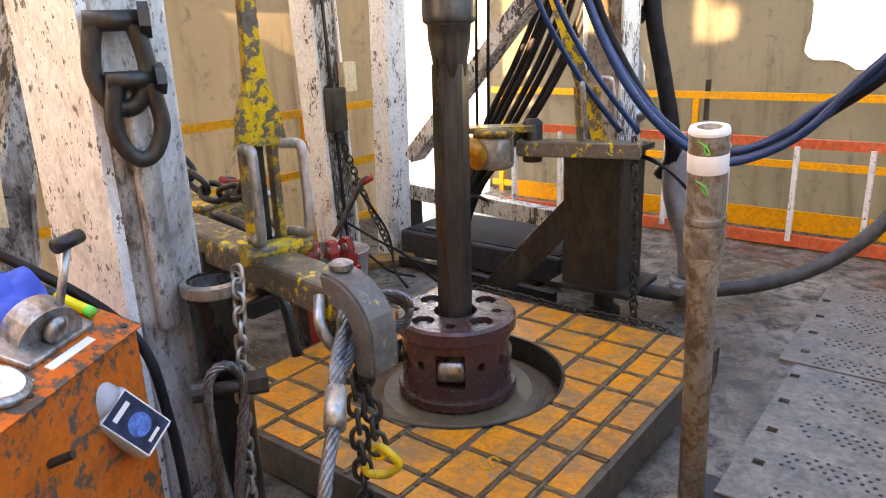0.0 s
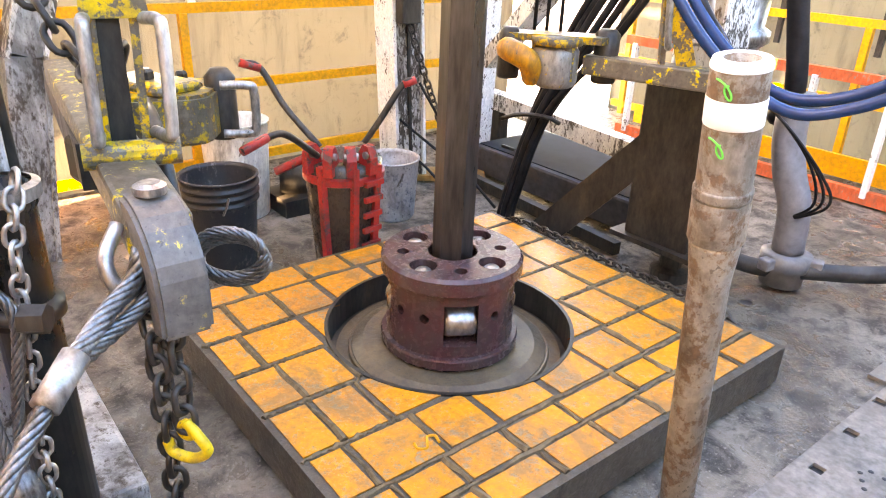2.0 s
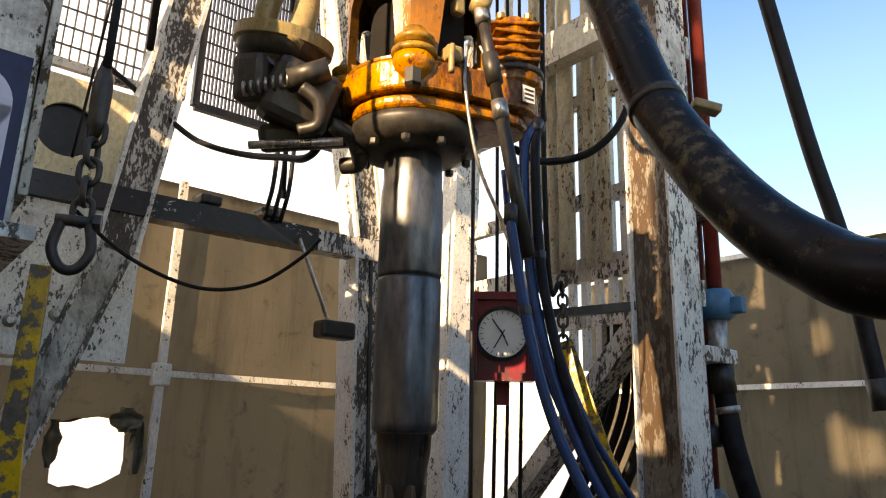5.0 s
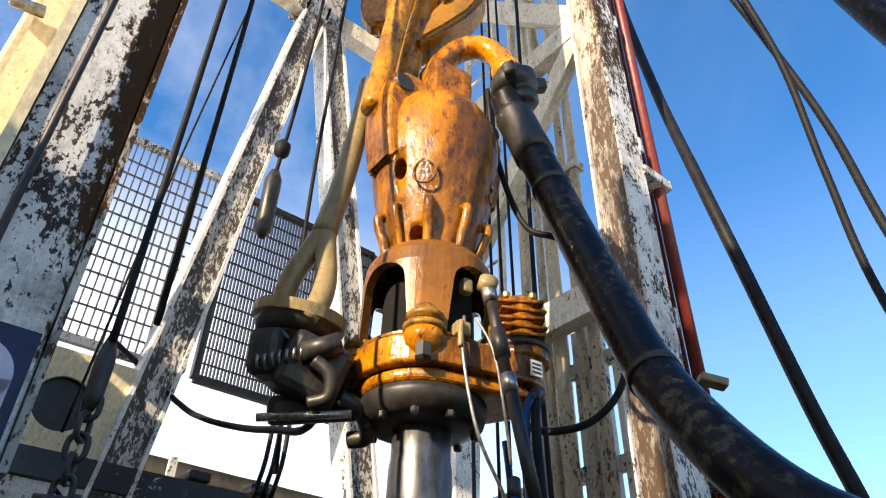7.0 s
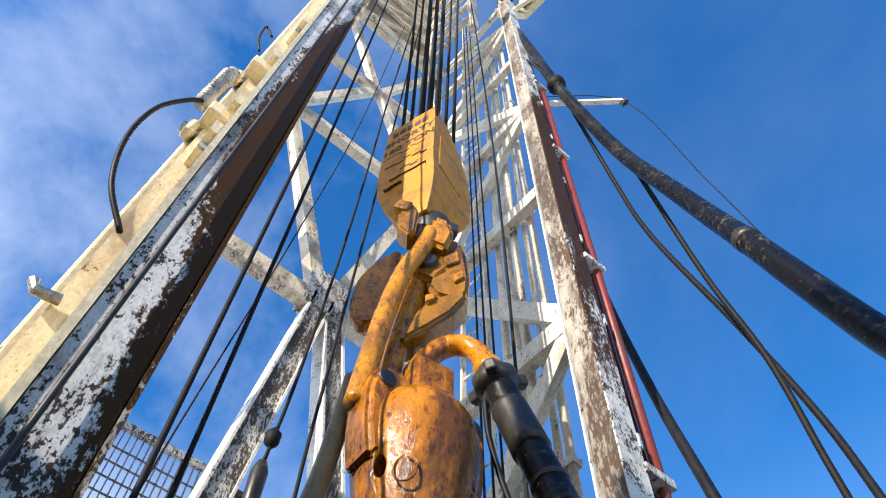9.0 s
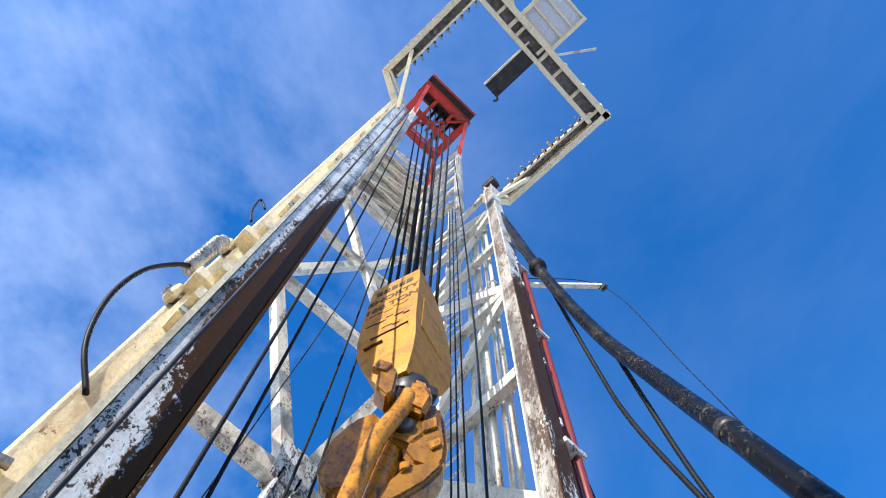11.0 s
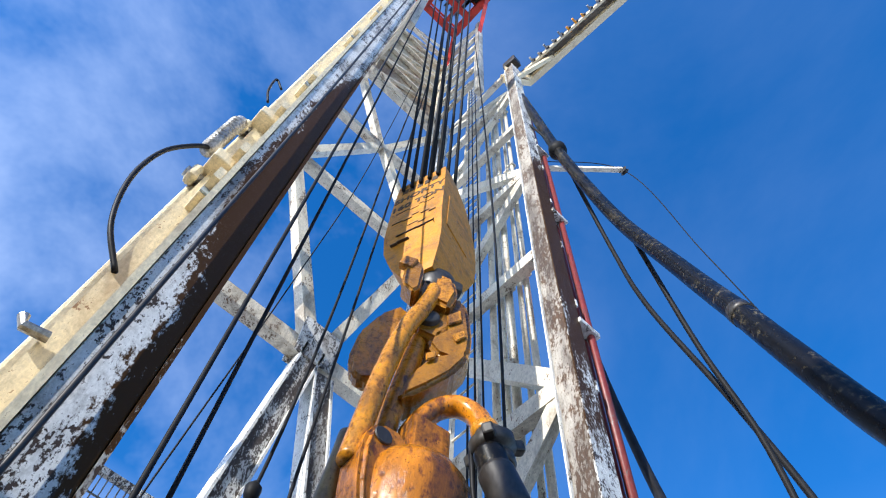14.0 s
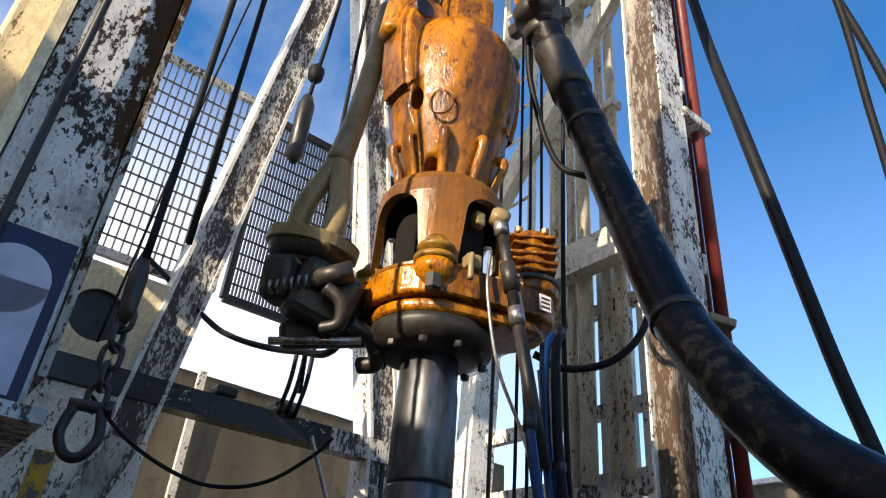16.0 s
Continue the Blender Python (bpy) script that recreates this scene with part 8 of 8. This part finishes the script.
    for pts in ([(-1.9, 1.0, 0.5), (-1.6, 1.15, 0.3), (-1.35, 1.2, 0.2), (-1.1, 1.25, 0.03)], [(-1.85, 0.9, 0.2), (-1.6, 1.0, 0.25), (-1.4, 1.1, 0.1), (-1.3, 1.25, 0.03)], [(-1.7, 1.1, 0.7), (-1.5, 1.2, 0.35), (-1.35, 1.1, 0.12), (-1.2, 1.05, 0.03)]):
        line("thin_cable", "tangled thin black cable on the deck", "cable", pts, 0.009, RUBBER, group="tangled cables")
    # suction hose and its elbow on the deck
    e = thing("mud_elbow", "grey rubber elbow with a hammer union on the deck", "elbow")
    part("bend", tube([(0.30, 1.82, 0.95), (0.31, 1.80, 0.75), (0.36, 1.78, 0.58), (0.43, 1.77, 0.42), (0.45, 1.77, 0.2)], 0.075, 18), plain("grey worn rubber", (0.17, 0.165, 0.17), 0.5, vary=0.3), e, "", True)
    part("union", turned([(0.075, 0.02), (0.10, 0.03), (0.10, 0.11), (0.12, 0.12), (0.12, 0.19), (0.085, 0.2)], 24, pose(0.45, 1.77, 0)), GREYRUB, e, "grey hammer union", True)
    for a in (20, 140, 260):
        part("lug", bmbox(0.10, 0.17, -0.03, 0.03, 0.125, 0.185, pose(0.45, 1.77, 0, 0, 0, a), bevel=0.01), GREYRUB, e)
    line("suction_hose", "dusty black suction hose curving up from the deck", "hose", [(0.1, 1.62, 0.12), (0.35, 1.68, 0.1), (0.55, 1.8, 0.12), (0.85, 2.0, 0.17), (1.15, 2.2, 0.32), (1.4, 2.38, 0.62), (1.52, 2.5, 1.1), (1.55, 2.55, 1.8), (1.5, 2.5, 2.5)], 0.045, MUDDY_RUBBER)
    line("sagging_cable", "thin black cable sagging before the canvas", "cable", [(-1.9, -0.75, 2.78), (-1.62, -0.54, 2.51), (-1.5, -0.3, 2.38), (-1.46, -0.1, 2.36), (-1.4, 0.1, 2.42), (-1.3, 0.26, 2.56), (-1.25, 0.33, 2.66)], 0.01, RUBBER)
    for k in range(3):
        line("thin_hose", "thin dark hose below the standpipe", "hose", [(0.15, 1.5, 0.98), (0.32 + 0.03 * k, 1.5, 0.93 - 0.02 * k), (0.5 + 0.04 * k, 1.6, 0.72 - 0.03 * k), (0.55 + 0.03 * k, 1.68, 0.5), (0.4, 1.72, 0.35)], 0.007, RUBBER, group="thin hoses")
    for dx in (0.0, 0.1):
        line("blue_line", "glossy blue air line hanging from the mast", "hose", [(-0.26 + dx, 0.68, 2.85), (-0.22 + dx, 0.70, 2.5), (-0.1 + dx, 0.80, 1.9), (0.05 + dx, 0.95, 1.5), (0.25 + dx, 1.12, 1.15)], 0.015, BLUE, group="blue air lines")
    line("sling_line", "thin wire with a swivel socket", "wire rope", [(-0.357, 0.582, 4.6), (-0.357, 0.582, 2.95), (-0.349, 0.591, 1.35)], 0.009, DARK)


GREYRUB = plain("grey cast union", (0.16, 0.155, 0.155), 0.5, vary=0.35)
hoses()


def red_fence():
    g = thing("barrier", "red and grey tubular barrier before the canvas wall", "barrier")
    for z, h in ((0.80, 0.07), (0.06, 0.09)):
        part("rail", beam(bmesh.new(), (-1.9, 3.38, z), (2.2, 3.38, z), 0.05, h), ORANGE_RED, g)
    for k in range(9):
        x = -1.8 + 0.49 * k
        part("upright", beam(bmesh.new(), (x, 3.36, 0.06), (x, 3.36, 0.78), 0.05, 0.035, up=(1, 0, 0)), WHITE, g)
    part("toe_board", beam(bmesh.new(), (-2.0, 3.75, 0.12), (2.2, 3.75, 0.12), 0.03, 0.16), RAIL, g)


red_fence()


def side_gear():
    b = thing("support_beam", "rusty white painted beam on low supports", "beam")
    part("beam", beam(bmesh.new(), (-2.1, 2.05, 0.43), (-0.15, 1.78, 0.43), 0.10, 0.12), WHITE_DIRTY, b)
    for x, y in ((-1.95, 2.03), (-0.3, 1.8)):
        part("support", bmbox(x - 0.05, x + 0.05, y - 0.05, y + 0.05, 0.0, 0.37), DARK, b)
    wet = solid("steel_box", bmbox(-1.75, -0.35, 1.62, 2.3, 0.02, 0.22, pose(0, 0, 0, 0, 0, 0), bevel=0.02), steel("blue black wet plate", (0.045, 0.048, 0.06), 0.5, 0.1, 4, 0.6, rust_amount=0.1, stretch=(1, 1, 1)), "blue black wet steel box on the deck", "box")
    part("lid_plate", bmbox(-1.72, -0.38, 1.65, 2.27, 0.2205, 0.228), plain("matt blue black lid", (0.012, 0.013, 0.018), 0.9, vary=0.4, scale=6), wet, "dark lid plate")
    for x in (-1.5, -0.6):
        part("lid_grip", bmbox(x - 0.06, x + 0.06, 1.70, 1.72, 0.228, 0.25, bevel=0.005), DARK, wet)
    solid("edge_bar", beam(bmesh.new(), (-1.6, 1.45, 0.05), (-0.25, 1.36, 0.05), 0.05, 0.07), DARK, "dark steel edge bar on the deck", "bar")
    a = thing("timber", "wet wooden board on the deck", "board")
    part("board", beam(bmesh.new(), (-2.4, 0.6, 0.03), (-1.6, 1.6, 0.03), 0.2, 0.04), plain("wet brown timber", (0.30, 0.15, 0.05), 0.5, vary=0.5), a)
    # rear post dressing: bracket, plate and drum
    p = thing("rear_box", "rusty steel bracket with chain on the rear brace", "bracket")
    part("body", bmbox(-1.80, -1.72, 0.98, 1.12, 1.05, 1.34, bevel=0.01), DARK, p)
    part("plate", bmbox(-1.80, -1.73, 1.13, 1.24, 1.3, 1.5, bevel=0.008), CREAM, p)
    w = thing("winch", "greasy red winch on the deck behind the buckets", "winch")
    part("drum", sweep(bmesh.new(), [(-1.9, 0.22, 0.18), (-1.75, 0.5, 0.18)], 0.1, 18), DARK, w, "", True)
    part("frame", bmbox(-2.0, -1.7, 0.15, 0.55, 0.0, 0.1), DARK, w)
    part("arm", tube([(-1.7, 0.1, 0.3), (-1.6, 0.25, 0.38), (-1.62, 0.4, 0.35)], 0.025), RED, w, "", True)
    # leaning members on the far left
    s = thing("strap_bundle", "torn pale strap hanging beside a flaking post", "strap")
    part("post", beam(bmesh.new(), (-1.2, -1.42, 0.0), (-1.25, -1.5, 2.4), 0.16, 0.16), WHITE_DIRTY, s)
    part("strap", extrude_outline(bmesh.new(), [(-0.03, 0.0), (0.05, -0.02), (0.07, 0.55), (0.02, 0.95), (-0.04, 0.9)], 0.008, pose(-1.1, -1.36, 1.05, 90, 0, 70)), CREAM, s, "pale torn strap")
    r = thing("leg_rail", "muddy steel beam running out from the mast leg", "beam")
    part("beam", hbeam(bmesh.new(), (-0.05, -1.6, 0.95), (-1.6, -1.9, 0.95), 0.14, 0.2, 0.015), DARK, r)
    part("beam", beam(bmesh.new(), (0.0, -1.16, 1.02), (-1.2, -1.0, 1.0), 0.10, 0.12), DARK, r)
    k = thing("light_box", "dark rig lamp on the rear leg", "lamp")
    part("body", bmbox(-1.62, -1.5, 0.52, 0.74, 2.2, 2.3, bevel=0.02), BLACK, k)
    part("arm", tube([(-1.62, 0.4, 2.75), (-1.58, 0.5, 2.5), (-1.6, 0.6, 2.32)], 0.012), GREY, k)


side_gear()


def torn_flaps():
    rnd = random.Random(21)
    for y, z, w, h, turn in ((0.0, 1.58, 0.09, 0.30, 80), (-0.08, 1.74, 0.16, 0.14, 86), (-0.48, 1.6, 0.07, 0.26, 98)):
        bm = bmesh.new()
        bmesh.ops.create_grid(bm, x_segments=12, y_segments=16, size=0.5)
        off = rnd.uniform(0, 50)
        for v in bm.verts:
            x, s = v.co.x, v.co.y
            ragged = (1.15 - 1.5 * abs(s) ** 1.3) * (1 + 0.5 * noise.noise(Vector((s * 5, off, 0))))
            v.co = Vector((0.05 + 0.05 * noise.noise(Vector((x * 3, s * 4, off))) + 0.02 * noise.noise(Vector((x * 9, s * 9, off))), x * w * ragged, s * h))
        bmesh.ops.solidify(bm, geom=bm.faces[:], thickness=0.006)
        solid("torn_flap", bm, TARP, "torn dark canvas flap at the wall opening", "canvas flap", "torn canvas flaps", smooth=True, m=pose(-2.76, y, z, 0, 0, turn - 90))


torn_flaps()


# ---------------------------------------------------------------- what moves
def swayed(t):
    """The hanging gear whirls about the rotary table, once a turn, by less than a degree."""
    a = radians(53.0 - 300.0 * (t - 1.0))
    tilt = Matrix.Rotation(radians(0.62), 4, (-math.sin(a), math.cos(a), 0))
    return Matrix.Translation((0, 0, 0.5)) @ tilt @ Matrix.Translation((0, 0, -0.5))


def motions():
    """The string turns clockwise at 50 turns a minute; what hangs on the lines sways once a turn."""
    times = [0.1 * i for i in range(161)]
    walk(kelly_bushing, [(t, pose(0, 0, 0.115, 0, 0, -44.6 - 300 * (t - 1.3))) for t in times])
    walk(kelly_shaft, [(t, swayed(t) @ pose(0, 0, 0, 0, 0, -44.6 - 300 * (t - 1.3))) for t in times])
    for ob in (swivel_head, links, *bails, hook_head, block_head):
        walk(ob, [(t, swayed(t)) for t in times])


motions()
